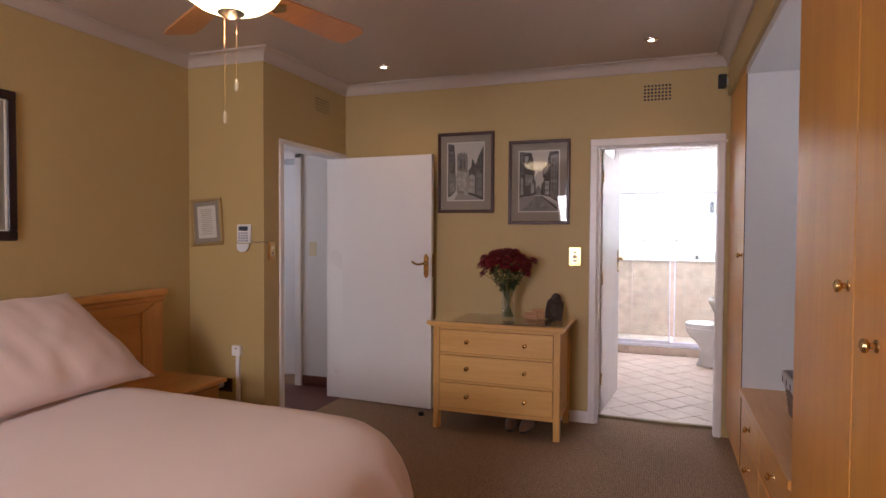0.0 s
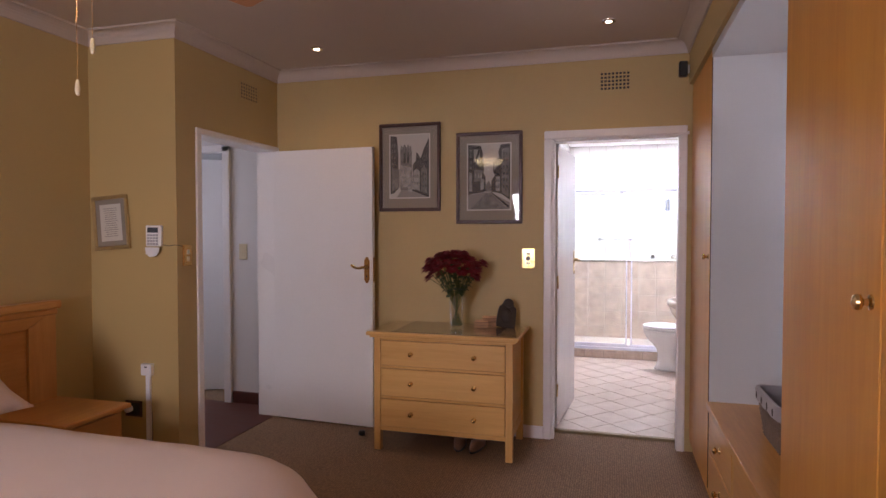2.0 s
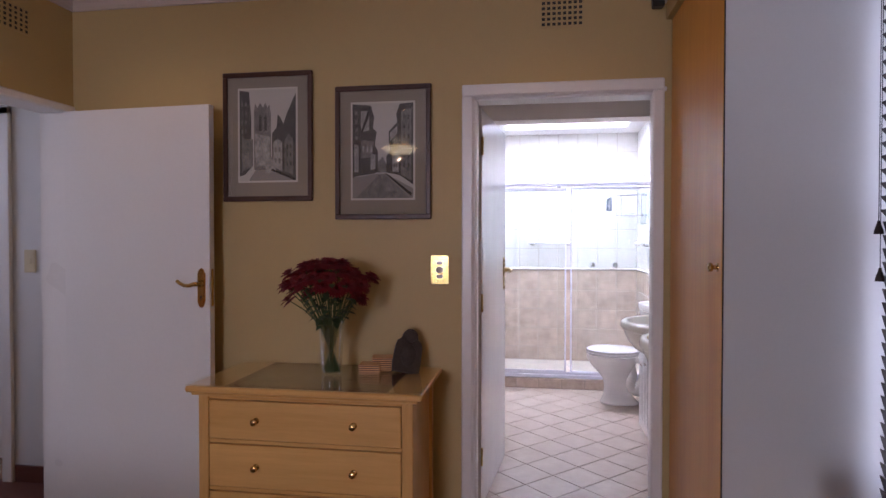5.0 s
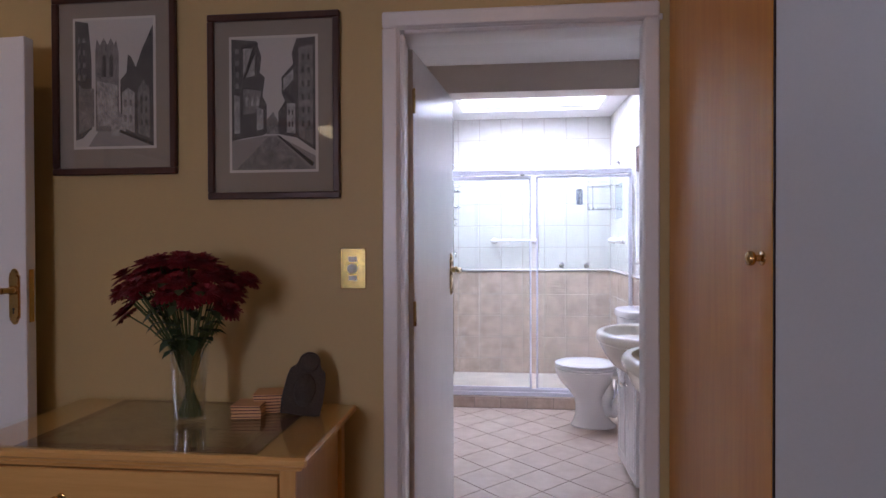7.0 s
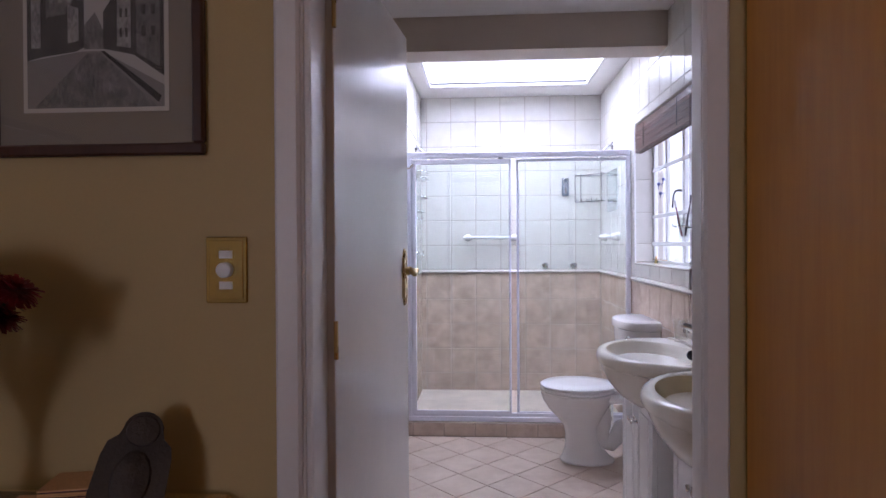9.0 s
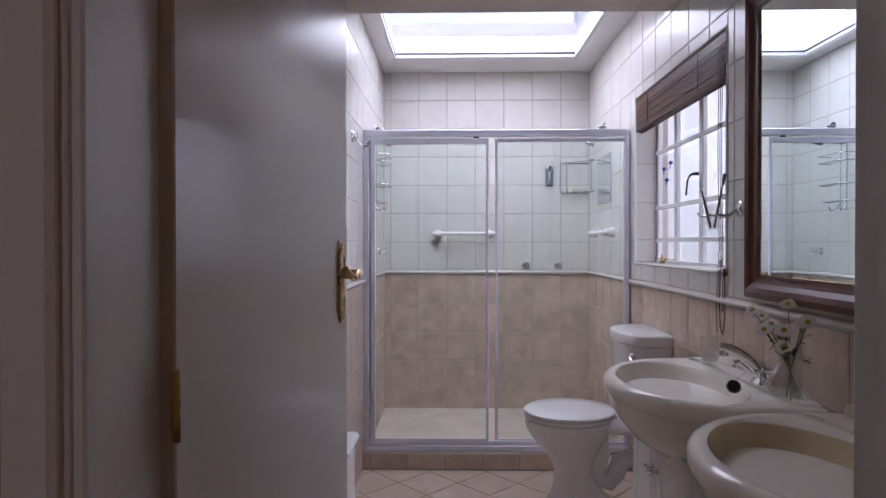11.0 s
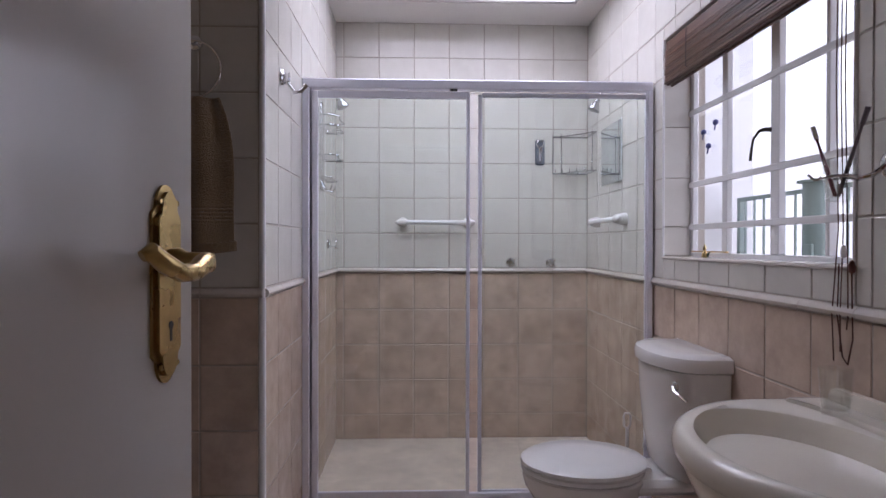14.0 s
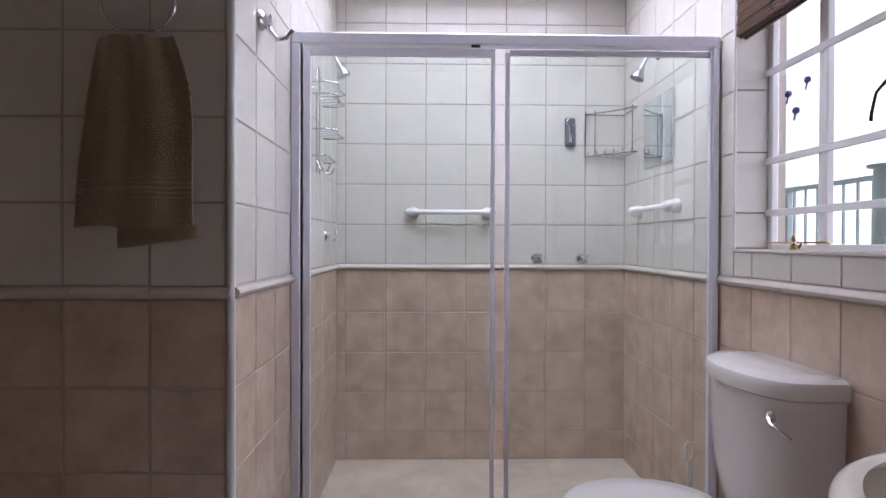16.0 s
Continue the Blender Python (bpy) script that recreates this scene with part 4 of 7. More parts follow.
switch_plate("dimmer_switch", "polished brass wall plate with a round white dimmer dial", pose(-0.619, WN, 1.239), 0.088, 0.138, PLATE_BRASS, 0, True)
switch_plate("brass_switch", "brass wall plate with two ivory rockers beside the entrance", pose(WW, 3.885, 1.28, 0, 0, 90), 0.078, 0.126, BRASS, 2)
switch_plate("passage_switch", "cream wall plate with a single rocker in the passage", pose(-2.985, 5.115, 1.258), 0.075, 0.128, PLATE, 1)
sk = empty("wall_socket", "brown double wall socket with a white plug in it", "socket")
part("plate", mk((-2.935, -2.812, YN - 0.007, YN, 0.295, 0.392), c=0.002), surface("brown_socket", (0.09, 0.05, 0.03), 0.4), sk)
part("insert", mk((-2.922, -2.826, YN - 0.010, YN - 0.007, 0.307, 0.380), c=0.001), BLACK, sk)
part("plug", lathe(bmesh.new(), [(0.022, 0), (0.021, 0.028), (0.012, 0.034), (0, 0.035)], (-2.895, YN - 0.010, 0.345), 16, Matrix.Rotation(radians(90), 4, "X")), PLASTIC, sk, "round white plug", True)
jb = empty("junction_box", "small white surface box with a conduit down to the floor", "junction box")
part("box", mk((-2.795, -2.722, YN - 0.032, YN, 0.558, 0.628), c=0.003), PLASTIC, jb)
part("slot", mk((-2.765, -2.750, YN - 0.0335, YN - 0.032, 0.606, 0.614)), BLACK, jb)
part("conduit", mk((-2.775, -2.742, YN - 0.016, YN, 0.09, 0.558), c=0.003), PLASTIC, jb)
finish("conduit_cable", tube(bmesh.new(), [(-2.735, YN - 0.006, 0.34), (-2.736, YN - 0.006, 0.02)], 0.002, 5), BLACK, None, "thin black cable beside the conduit", cat="cable")


def air_brick(label, m, w, h, nx, nz, mat):
    v = empty("air_vent", label, "vent")
    # black sheet just behind the bars stands in for the holes' shade
    part("backing", box(bmesh.new(), -w / 2, w / 2, -0.002, -0.0005, -h / 2, h / 2, m=m), BLACK, v, "black sheet in place of the shade inside the holes")
    bm = bmesh.new()
    px, pz = w / nx, h / nz
    for i in range(nx + 1):
        e = -w / 2 + i * px
        box(bm, e - px * 0.19, e + px * 0.19, -0.0065, -0.002, -h / 2, h / 2, m=m)
    for j in range(nz + 1):
        e = -h / 2 + j * pz
        box(bm, -w / 2, w / 2, -0.0060, -0.002, e - pz * 0.19, e + pz * 0.19, m=m)
    part("grille", bm, mat, v)
    return v


air_brick("square-holed air brick painted the wall colour", pose(-0.056, WN, 2.413), 0.190, 0.120, 8, 5, YELLOW)
air_brick("square-holed air brick painted the wall colour", pose(WW, 4.55, 2.405, 0, 0, 90), 0.205, 0.115, 7, 5, YELLOW)
se = empty("motion_sensor", "small black motion sensor in the corner under the cornice", "sensor")
part("bracket", mk((0.385, 0.399, WN - 0.03, WN, 2.43, 2.48), c=0.002), PLASTIC, se)
part("body", mk((0.335, 0.385, WN - 0.050, WN - 0.004, 2.405, 2.500), c=0.006), BLACK, se)

# downlights
for k, (x, y) in enumerate(((-1.965, 4.45), (-0.095, 4.42))):
    d = empty("downlight", "small recessed downlight, lit, with a white ring", "ceiling light", "downlights in the bedroom ceiling")
    part("ring", lathe(bmesh.new(), [(0.028, 0), (0.040, 0.0), (0.043, 0.004), (0.043, 0.008), (0.028, 0.008)], (x, y, CZ - 0.008), 28), CHROME, d, "pale metal ring", True)
    part("bulb", lathe(bmesh.new(), [(0, -0.002), (0.018, -0.001), (0.027, 0.004), (0.027, 0.007)], (x, y, CZ - 0.008), 24), glowing("downlight_glow", (1.0, 0.80, 0.52), 14.0), d, "glowing bulb face", True)

# ceiling fan
FX, FY = -1.45, 2.12
fan = empty("ceiling_fan", "ceiling fan with wooden blades and a glowing glass bowl light", "ceiling fan")
part("rod", lathe(bmesh.new(), [(0.06, 0.36), (0.058, 0.33), (0.03, 0.315), (0.014, 0.31), (0.014, 0.10)], (FX, FY, 2.28), 24), BRASS, fan, smooth=True)
part("motor", lathe(bmesh.new(), [(0.02, 0.12), (0.08, 0.10), (0.105, 0.06), (0.105, 0.0), (0.085, -0.02), (0.05, -0.025)], (FX, FY, 2.28), 32), BRASS, fan, smooth=True)
for k in range(5):
    a = radians(76.5 + 72 * k)
    m = Matrix.Translation((FX, FY, 2.265)) @ Matrix.Rotation(a, 4, "Z") @ Matrix.Rotation(radians(-13), 4, "X")
    o = [(0.17, -0.045), (0.20, -0.055), (0.55, -0.070), (0.625, -0.066), (0.640, -0.05), (0.640, 0.05), (0.625, 0.066), (0.55, 0.070), (0.20, 0.055), (0.17, 0.045)]
    part("blade", prism(bmesh.new(), o, -0.004, 0.004, "xy", m), FAN_WOOD, fan, "orange-brown wooden blade")
    part("blade_arm", prism(bmesh.new(), [(0.07, -0.012), (0.16, -0.012), (0.22, -0.035), (0.25, 0.0), (0.22, 0.035), (0.16, 0.012), (0.07, 0.012)], -0.010, -0.005, "xy", m), BRASS, fan)
part("light_fitting", lathe(bmesh.new(), [(0.05, 0.02), (0.075, 0.0), (0.075, -0.012), (0.02, -0.014)], (FX, FY, 2.245), 24), BRASS, fan, smooth=True)
bowl_m, nt, b = mat_base("lit_bowl_glass", 0.3)
v = coords(nt)
n1 = noise_tex(nt, v, 9, 4, 0.6)
nt.links.new(ramp(nt, n1, [(0.35, (1.0, 0.74, 0.30)), (0.65, (1.0, 0.84, 0.48))]), b.inputs["Emission Color"])
b.inputs["Emission Strength"].default_value = 4.5
b.inputs["Base Color"].default_value = (0.8, 0.75, 0.6, 1)
part("bowl", lathe(bmesh.new(), [(0.0, -0.062), (0.03, -0.061), (0.075, -0.052), (0.115, -0.036), (0.15, -0.012), (0.165, 0.010), (0.168, 0.016), (0.162, 0.014), (0.145, -0.008)], (FX, FY, 2.235), 48), bowl_m, fan, "glowing alabaster glass bowl", True)
part("finial", lathe(bmesh.new(), [(0.0, -0.080), (0.014, -0.078), (0.030, -0.070), (0.046, -0.062), (0.046, -0.055), (0.0, -0.055)], (FX, FY, 2.235), 24), DARK_IRON, fan, "dark metal finial", True)
for x, y, z in ((FX - 0.012, FY - 0.02, 1.835), (FX + 0.03, FY - 0.01, 1.945)):
    bm = tube(bmesh.new(), [(x, y, 2.17), (x, y, z)], 0.0005, 4)
    for i in range(int((2.165 - z) / 0.0065)):
        zz = 2.165 - i * 0.0065
        lathe(bm, [(0, -0.0017), (0.0016, 0), (0, 0.0017)], (x, y, zz), 6)
    part("pull_chain", bm, BRASS, fan)
    part("chain_toggle", lathe(bmesh.new(), [(0.0, -0.045), (0.005, -0.042), (0.007, -0.025), (0.004, -0.004), (0.0, 0.0)], (x, y, z), 12), PLATE, fan, "small pale toggle", True)

# dresser
dr = empty("chest_of_drawers", "light wooden chest of three drawers with brass knobs", "chest of drawers")
DX0, DX1, DF, DB = -1.555, -0.645, 4.425, 4.905
part("top", mk((-1.600, -0.606, 4.395, 4.918, 0.752, 0.777), c=0.006), DRES_WOOD, dr)
part("top_moulding", mk((-1.580, -0.624, 4.410, 4.912, 0.738, 0.752), c=0.004), DRES_WOOD, dr)
for x in (DX0, DX1 - 0.045):
    for y in (DF, DB - 0.045):
        part("leg", mk((x, x + 0.045, y, y + 0.045, 0.0, 0.738), c=0.003), DRES_WOOD_V, dr)
for x in (DX0 + 0.012, DX1 - 0.022):
    part("side_panel", mk((x, x + 0.010, DF + 0.045, DB - 0.045, 0.17, 0.738)), DRES_WOOD_V, dr)
    part("side_rail", mk((x - 0.004, x + 0.014, DF + 0.045, DB - 0.045, 0.13, 0.19), c=0.002), DRES_WOOD, dr)
part("back_panel", mk((DX0 + 0.045, DX1 - 0.045, DB - 0.02, DB - 0.01, 0.13, 0.738)), DRES_WOOD, dr)
for z0, z1 in ((0.722, 0.738), (0.540, 0.556), (0.342, 0.358), (0.130, 0.158)):
    part("drawer_rail", mk((DX0 + 0.045, DX1 - 0.045, DF + 0.004, DF + 0.03, z0, z1), c=0.002), DRES_WOOD, dr)
part("base_panel", mk((DX0 + 0.045, DX1 - 0.045, DF + 0.03, DB - 0.02, 0.135, 0.145)), DRES_WOOD, dr)
for z0, z1 in ((0.559, 0.719), (0.361, 0.537), (0.161, 0.339)):
    d = part("drawer", mk((DX0 + 0.048, DX1 - 0.048, DF - 0.002, DF + 0.018, z0, z1), (DX0 + 0.06, DX1 - 0.06, DF + 0.018, DB - 0.06, z0 + 0.01, z1 - 0.03), c=0.003), DRES_WOOD, dr)
    for x in (-1.300, -0.885):
        knob(d, (x, DF - 0.002, (z0 + z1) / 2), (0, -1, 0), BRASS, 0.0145)
cl_m, nt, b = mat_base("embroidered_cloth", 0.9)
v = coords(nt)
n1, n2 = noise_tex(nt, v, 34, 5, 0.7), noise_tex(nt, v, 8, 4, 0.6)
nt.links.new(mixc(nt, 0.5, ramp(nt, n1, [(0.40, (0.07, 0.035, 0.02)), (0.48, (0.48, 0.34, 0.15)), (0.54, (0.13, 0.04, 0.02)), (0.62, (0.34, 0.24, 0.11))]), ramp(nt, n2, [(0.3, (0.12, 0.07, 0.035)), (0.7, (0.34, 0.24, 0.11))])), b.inputs["Base Color"])
cloth = finish("table_runner", mk((-1.43, -0.745, 4.415, 4.900, 0.7775, 0.7792)), cl_m, None, "dark olive and brown patterned cloth under the glass top", cat="table runner")
bord = surface("runner_border", (0.16, 0.07, 0.04), 0.9, var=0.4, fine=90)
part("border", mk((-1.425, -0.75, 4.42, 4.45, 0.7793, 0.7797), (-1.425, -0.75, 4.865, 4.895, 0.7793, 0.7797), (-1.425, -1.395, 4.45, 4.865, 0.7793, 0.7797), (-0.80, -0.75, 4.45, 4.865, 0.7793, 0.7797)), bord, cloth, "reddish brown border")
gt = finish("glass_top", mk((-1.598, -0.608, 4.397, 4.916, 0.780, 0.786), c=0.0015), TOP_GLASS, None, "sheet of clear greenish glass over the chest top", cat="glass sheet")
gt.visible_shadow = False


def shoe(x, y, a):
    s = empty("shoe", "worn tan slipper under the chest of drawers", "shoe", "slippers under the chest", at=(0, 0, 0))
    m = pose(x, y, 0.0, 0, 0, a)
    o = []
    for i in range(24):
        t = 2 * math.pi * i / 24
        o.append(((0.042 + 0.006 * math.sin(t)) * math.cos(t), 0.125 * math.sin(t)))
    part("sole", prism(bmesh.new(), o, 0.001, 0.014, "xy", m), BLACK, s, "dark sole")
    bm = bmesh.new()
    rr = []
    for z, sc in ((0.014, 0.97), (0.03, 1.0), (0.05, 0.86), (0.062, 0.6), (0.067, 0.25)):
        rr.append([bm.verts.new(m @ Vector((u * sc, -0.02 + (v + 0.02) * (0.9 if sc < 0.9 else 1) * sc if v < 0.02 else v * sc, z * (1.0 if v < 0.02 else 0.8)))) for u, v in o])
    for p, q in zip(rr, rr[1:]):
        for i in range(24):
            bm.faces.new((p[i], p[(i + 1) % 24], q[(i + 1) % 24], q[i]))
    bm.faces.new(rr[-1])
    part("upper", bm, SHOE_MAT, s, "tan suede upper", True)


shoe(-1.03, 4.64, 8)
shoe(-0.91, 4.63, -6)

# coasters and plaque
STRAW = surface("woven_straw", (0.74, 0.43, 0.20), 0.7, var=0.2, fine=300)
CDARK = surface("coaster_dark", (0.10, 0.03, 0.03), 0.6, var=0.2)
for (x, y, n, a) in ((-0.905, 4.735, 4, 7), (-0.865, 4.80, 6, 14)):
    for k in range(n):
        s = empty("coaster", "square straw-coloured coaster with a dark red inlay, stacked", "coaster", "coasters on the chest")
        m = pose(x + random.uniform(-0.002, 0.002), y + random.uniform(-0.002, 0.002), 0.7865 + k * 0.0098, 0, 0, a + random.uniform(-2, 2))
        part("base", box(bmesh.new(), -0.046, 0.046, -0.046, 0.046, 0, 0.0032, c=0.0008, m=m), STRAW, s)
        part("inlay", box(bmesh.new(), -0.044, 0.044, -0.0445, 0.0445, 0.0032, 0.0064, m=m), CDARK, s, "dark red layer")
        part("cover", box(bmesh.new(), -0.046, 0.046, -0.046, 0.046, 0.0064, 0.0095, c=0.0008, m=m), STRAW, s)
pl = empty("cast_plaque", "dark brown cast plaque with rounded head leaning on a stand", "ornament")
m = Matrix.Translation((-0.745, 4.745, 0.787)) @ Matrix.Rotation(radians(22), 4, "Z") @ Matrix.Rotation(radians(13), 4, "Y") @ Matrix.Rotation(radians(-20), 4, "X") @ Matrix.Diagonal((1.16, 1.0, 1.10, 1.0))
o = [(-0.052, 0.0), (0.052, 0.0), (0.056, 0.045), (0.053, 0.105), (0.048, 0.128), (0.034, 0.140)] + [(0.030 * math.cos(radians(t)), 0.152 + 0.030 * math.sin(radians(t))) for t in range(0, 181, 18)] + [(-0.034, 0.140), (-0.048, 0.128), (-0.053, 0.105), (-0.056, 0.045)]
STONE = surface("dark_cast_stone", (0.055, 0.042, 0.035), 0.6, 0.2, var=0.35, big=25, fine=120, bmp=0.6, dist=0.003)
part("slab", prism(bmesh.new(), o, 0.0, 0.022, "xz", m), STONE, pl)
bm = lathe(bmesh.new(), [(0.026, 0), (0.024, 0.006), (0.012, 0.010), (0, 0.011)], seg=16, m=m @ Matrix.Translation((0, 0, 0.150)) @ Matrix.Rotation(radians(90), 4, "X"))
lathe(bm, [(0.030, 0), (0.027, 0.006), (0.012, 0.011), (0, 0.012)], seg=16, m=m @ Matrix.Translation((0, 0, 0.07)) @ Matrix.Rotation(radians(90), 4, "X") @ Matrix.Scale(1.6, 4, (0, 1, 0)))
part("relief", bm, STONE, pl, smooth=True)
part("stand", tube(bmesh.new(), [m @ Vector((0.03, 0.022, 0.08)), Vector((-0.700, 4.815, 0.788)), Vector((-0.69, 4.80, 0.788))], 0.002, 6), BRASS, pl)

# vase of chrysanthemums
VX, VY, VZ = -1.057, 4.650, 0.7865
vs = empty("flower_vase", "clear glass vase of dark red chrysanthemums, half full of water", "vase")
g = part("glass", lathe(bmesh.new(), [(0.0, 0.0), (0.044, 0.0), (0.046, 0.004), (0.050, 0.10), (0.057, 0.215), (0.0600, 0.226), (0.0590, 0.2275), (0.0575, 0.226), (0.054, 0.21), (0.047, 0.10), (0.042, 0.016), (0.0, 0.016)], (VX, VY, VZ), 32), THIN, vs, "clear glass vessel", True)
g.visible_shadow = False
w = part("water", lathe(bmesh.new(), [(0.0, 0.017), (0.0415, 0.017), (0.0465, 0.10), (0.049, 0.130), (0.0, 0.130)], (VX, VY, VZ), 28), pane_glass("water", (0.975, 0.985, 0.975)), vs, "clear water", True)
w.visible_shadow = False
STEM = surface("flower_stem", (0.075, 0.11, 0.035), 0.6, var=0.25)
LEAF = surface("flower_leaf", (0.035, 0.065, 0.02), 0.6, var=0.3)
PETAL = surface("dark_red_petal", (0.17, 0.005, 0.013), 0.55, var=0.35, big=30, bmp=0)
rs = random.Random(4)


def petal_ring(bm, c, ax, n, length, width, lift, start=0.0):
    ax = Vector(ax).normalized()
    u = ax.orthogonal().normalized()
    w_ = ax.cross(u)
    for i in range(n):
        a = 2 * math.pi * i / n + start
        d = u * math.cos(a) + w_ * math.sin(a)
        t = ax.cross(d)
        d2 = (d * math.cos(lift) + ax * math.sin(lift)).normalized()
        L = length * rs.uniform(0.85, 1.1)
        p0, p1, p2 = c + d * 0.002, c + d2 * L * 0.6, c + d2 * L
        droop = -ax * L * 0.10
        vv = [bm.verts.new(p) for p in (p0 - t * width * 0.25, p0 + t * width * 0.25, p1 + t * width * 0.5, p2 + t * width * 0.3 + droop, p2 - t * width * 0.3 + droop, p1 - t * width * 0.5)]
        bm.faces.new(vv)


heads = []
for k in range(34):
    a = 2.4 * k + rs.uniform(-0.25, 0.25)
    r = 0.178 * math.sqrt((k + 0.5) / 34) * rs.uniform(0.88, 1.06)
    hx, hy = r * math.cos(a) * 1.05 - 0.018, r * math.sin(a) * 0.85
    hz = 0.492 + rs.uniform(-0.022, 0.022) - 2.6 * r * r
    heads.append(Vector((VX + hx, VY + hy, VZ + hz)))
for x, y, z in ((-0.15, -0.04, 0.375), (-0.10, -0.09, 0.405), (0.0, -0.11, 0.40), (0.12, -0.05, 0.39), (0.06, -0.10, 0.385), (0.12, 0.06, 0.38), (-0.185, -0.03, 0.33), (-0.13, 0.07, 0.35), (0.135, -0.02, 0.345), (-0.215, 0.0, 0.39), (0.175, 0.03, 0.43)):
    heads.append(Vector((VX + x, VY + y, VZ + z)))
for h in heads:
    bm = bmesh.new()
    ax = (h - Vector((VX, VY, VZ + 0.18))).normalized()
    ax = (ax + Vector((0, -0.12, 0.25))).normalized()
    for n, L, W, lf in ((20, 0.045, 0.013, -0.15), (18, 0.042, 0.012, 0.25), (15, 0.034, 0.011, 0.65), (11, 0.024, 0.010, 1.05)):
        petal_ring(bm, h, ax, n, L, W, lf, rs.random())
    part("flower", bm, PETAL, vs, "dark red chrysanthemum head")
    bm = bmesh.new()
    foot = Vector((VX - (h.x - VX) * 0.19 + rs.uniform(-0.012, 0.012), VY - (h.y - VY) * 0.19 + rs.uniform(-0.012, 0.012), VZ + 0.018))
    neck = Vector((VX + (h.x - VX) * 0.24, VY + (h.y - VY) * 0.24, VZ + 0.215))
    tube(bm, [foot, foot.lerp(neck, 0.5), neck, neck.lerp(h, 0.5) + Vector((0, 0, 0.012)), h - ax * 0.004], 0.0024, 6)
    part("stem", bm, STEM, vs, "green stem", True)


def leaf(bm, p, d, L, W):
    d = Vector(d).normalized()
    t = d.cross(Vector((0, 0, 1))).normalized()
    n = t.cross(d)
    pts = [p, p + d * L * 0.3 + t * W * 0.45, p + d * L * 0.55 + t * W * 0.22 + n * 0.004, p + d * L * 0.7 + t * W * 0.42, p + d * L - Vector((0, 0, L * 0.25)), p + d * L * 0.7 - t * W * 0.42, p + d * L * 0.55 - t * W * 0.22 + n * 0.004, p + d * L * 0.3 - t * W * 0.45]
    bm.faces.new([bm.verts.new(q) for q in pts])


for k in range(95):
    bm = bmesh.new()
    a, z = rs.uniform(0, 6.28), rs.uniform(0.22, 0.42)
    r = 0.02 + (z - 0.2) * 0.5 * rs.uniform(0.6, 1.1)
    p = Vector((VX + r * math.cos(a), VY + r * math.sin(a), VZ + z))
    leaf(bm, p, (math.cos(a), math.sin(a), rs.uniform(-0.5, 0.5)), rs.uniform(0.045, 0.075), 0.035)
    part("leaf", bm, LEAF, vs, "dark green leaf")
for k in range(8):
    bm = bmesh.new()
    a, z = rs.uniform(0, 6.28), rs.uniform(0.05, 0.2)
    leaf(bm, Vector((VX + 0.015 * math.cos(a), VY + 0.015 * math.sin(a), VZ + z)), (math.cos(a), math.sin(a), 0.6), 0.022, 0.014)
    part("leaf", bm, LEAF, vs, "dark green leaf")


# fitted cupboards
def cup_box(parent, y0, y1, z0, z1, x0=0.44, x1=0.925):
    part("carcass", mk((x0, x1, y0, y0 + 0.016, z0, z1), (x0, x1, y1 - 0.016, y1, z0, z1), (x0, x1, y0 + 0.016, y1 - 0.016, z1 - 0.016, z1), (x0, x1, y0 + 0.016, y1 - 0.016, z0, z0 + 0.016), (x1 - 0.01, x1, y0 + 0.016, y1 - 0.016, z0 + 0.016, z1 - 0.016)), CUP_WOOD, parent)


fc = empty("tall_cupboard", "tall narrow fitted cupboard with one orange-brown veneered door", "cupboard")
cup_box(fc, 4.206, 4.922, 0.075, 2.355)
part("door", mk((0.420, 0.4385, 4.162, 4.905, 0.085, 2.350), c=0.0015), CUP_WOOD, fc)
# dark strip put in for the shadow between the door and the recess side
part("edge_strip", mk((0.421, 0.438, 4.1565, 4.160, 0.085, 2.350)), BLIND_WOOD, fc, "dark strip in place of the shadow in the door gap")
part("plinth", mk((0.445, 0.47, 4.16, 4.92, 0.0, 0.075)), CUP_WOOD, fc)
knob(fc, (0.420, 4.205, 1.292), (-1, 0, 0), BRASS, 0.016)
YC0, YC1 = 1.395, 2.105
for k, (y0, y1, ky, kz) in enumerate(((2.106, 2.775, 2.150, 1.285), (1.40, 2.102, 1.93, 1.17), (0.70, 1.396, 1.33, 1.285), (0.0, 0.696, 0.07, 1.285), (-0.75, -0.004, -0.07, 1.285), (-1.48, -0.754, -0.82, 1.285))):
    c = empty("wardrobe", "tall fitted wardrobe with a plain orange-brown veneered door and brass knob", "wardrobe", "fitted wardrobes")
    cup_box(c, y0 + 0.001, y1 - 0.001, 0.075, 2.355)
    part("door", mk((0.420, 0.4385, y0 + 0.0015, y1 - 0.0015, 0.085, 2.350), c=0.0018), CUP_WOOD, c)
    part("plinth", mk((0.445, 0.47, y0 + 0.001, y1 - 0.001, 0.0, 0.075)), CUP_WOOD, c)
    knob(c, (0.420, ky, kz), (-1, 0, 0), BRASS, 0.017)
finish("bench_top", mk((0.410, 0.925, 2.778, 4.153, 0.505, 0.541), c=0.003), BENCH_WOOD, None, "orange-brown wooden bench top under the bedroom window", cat="bench")
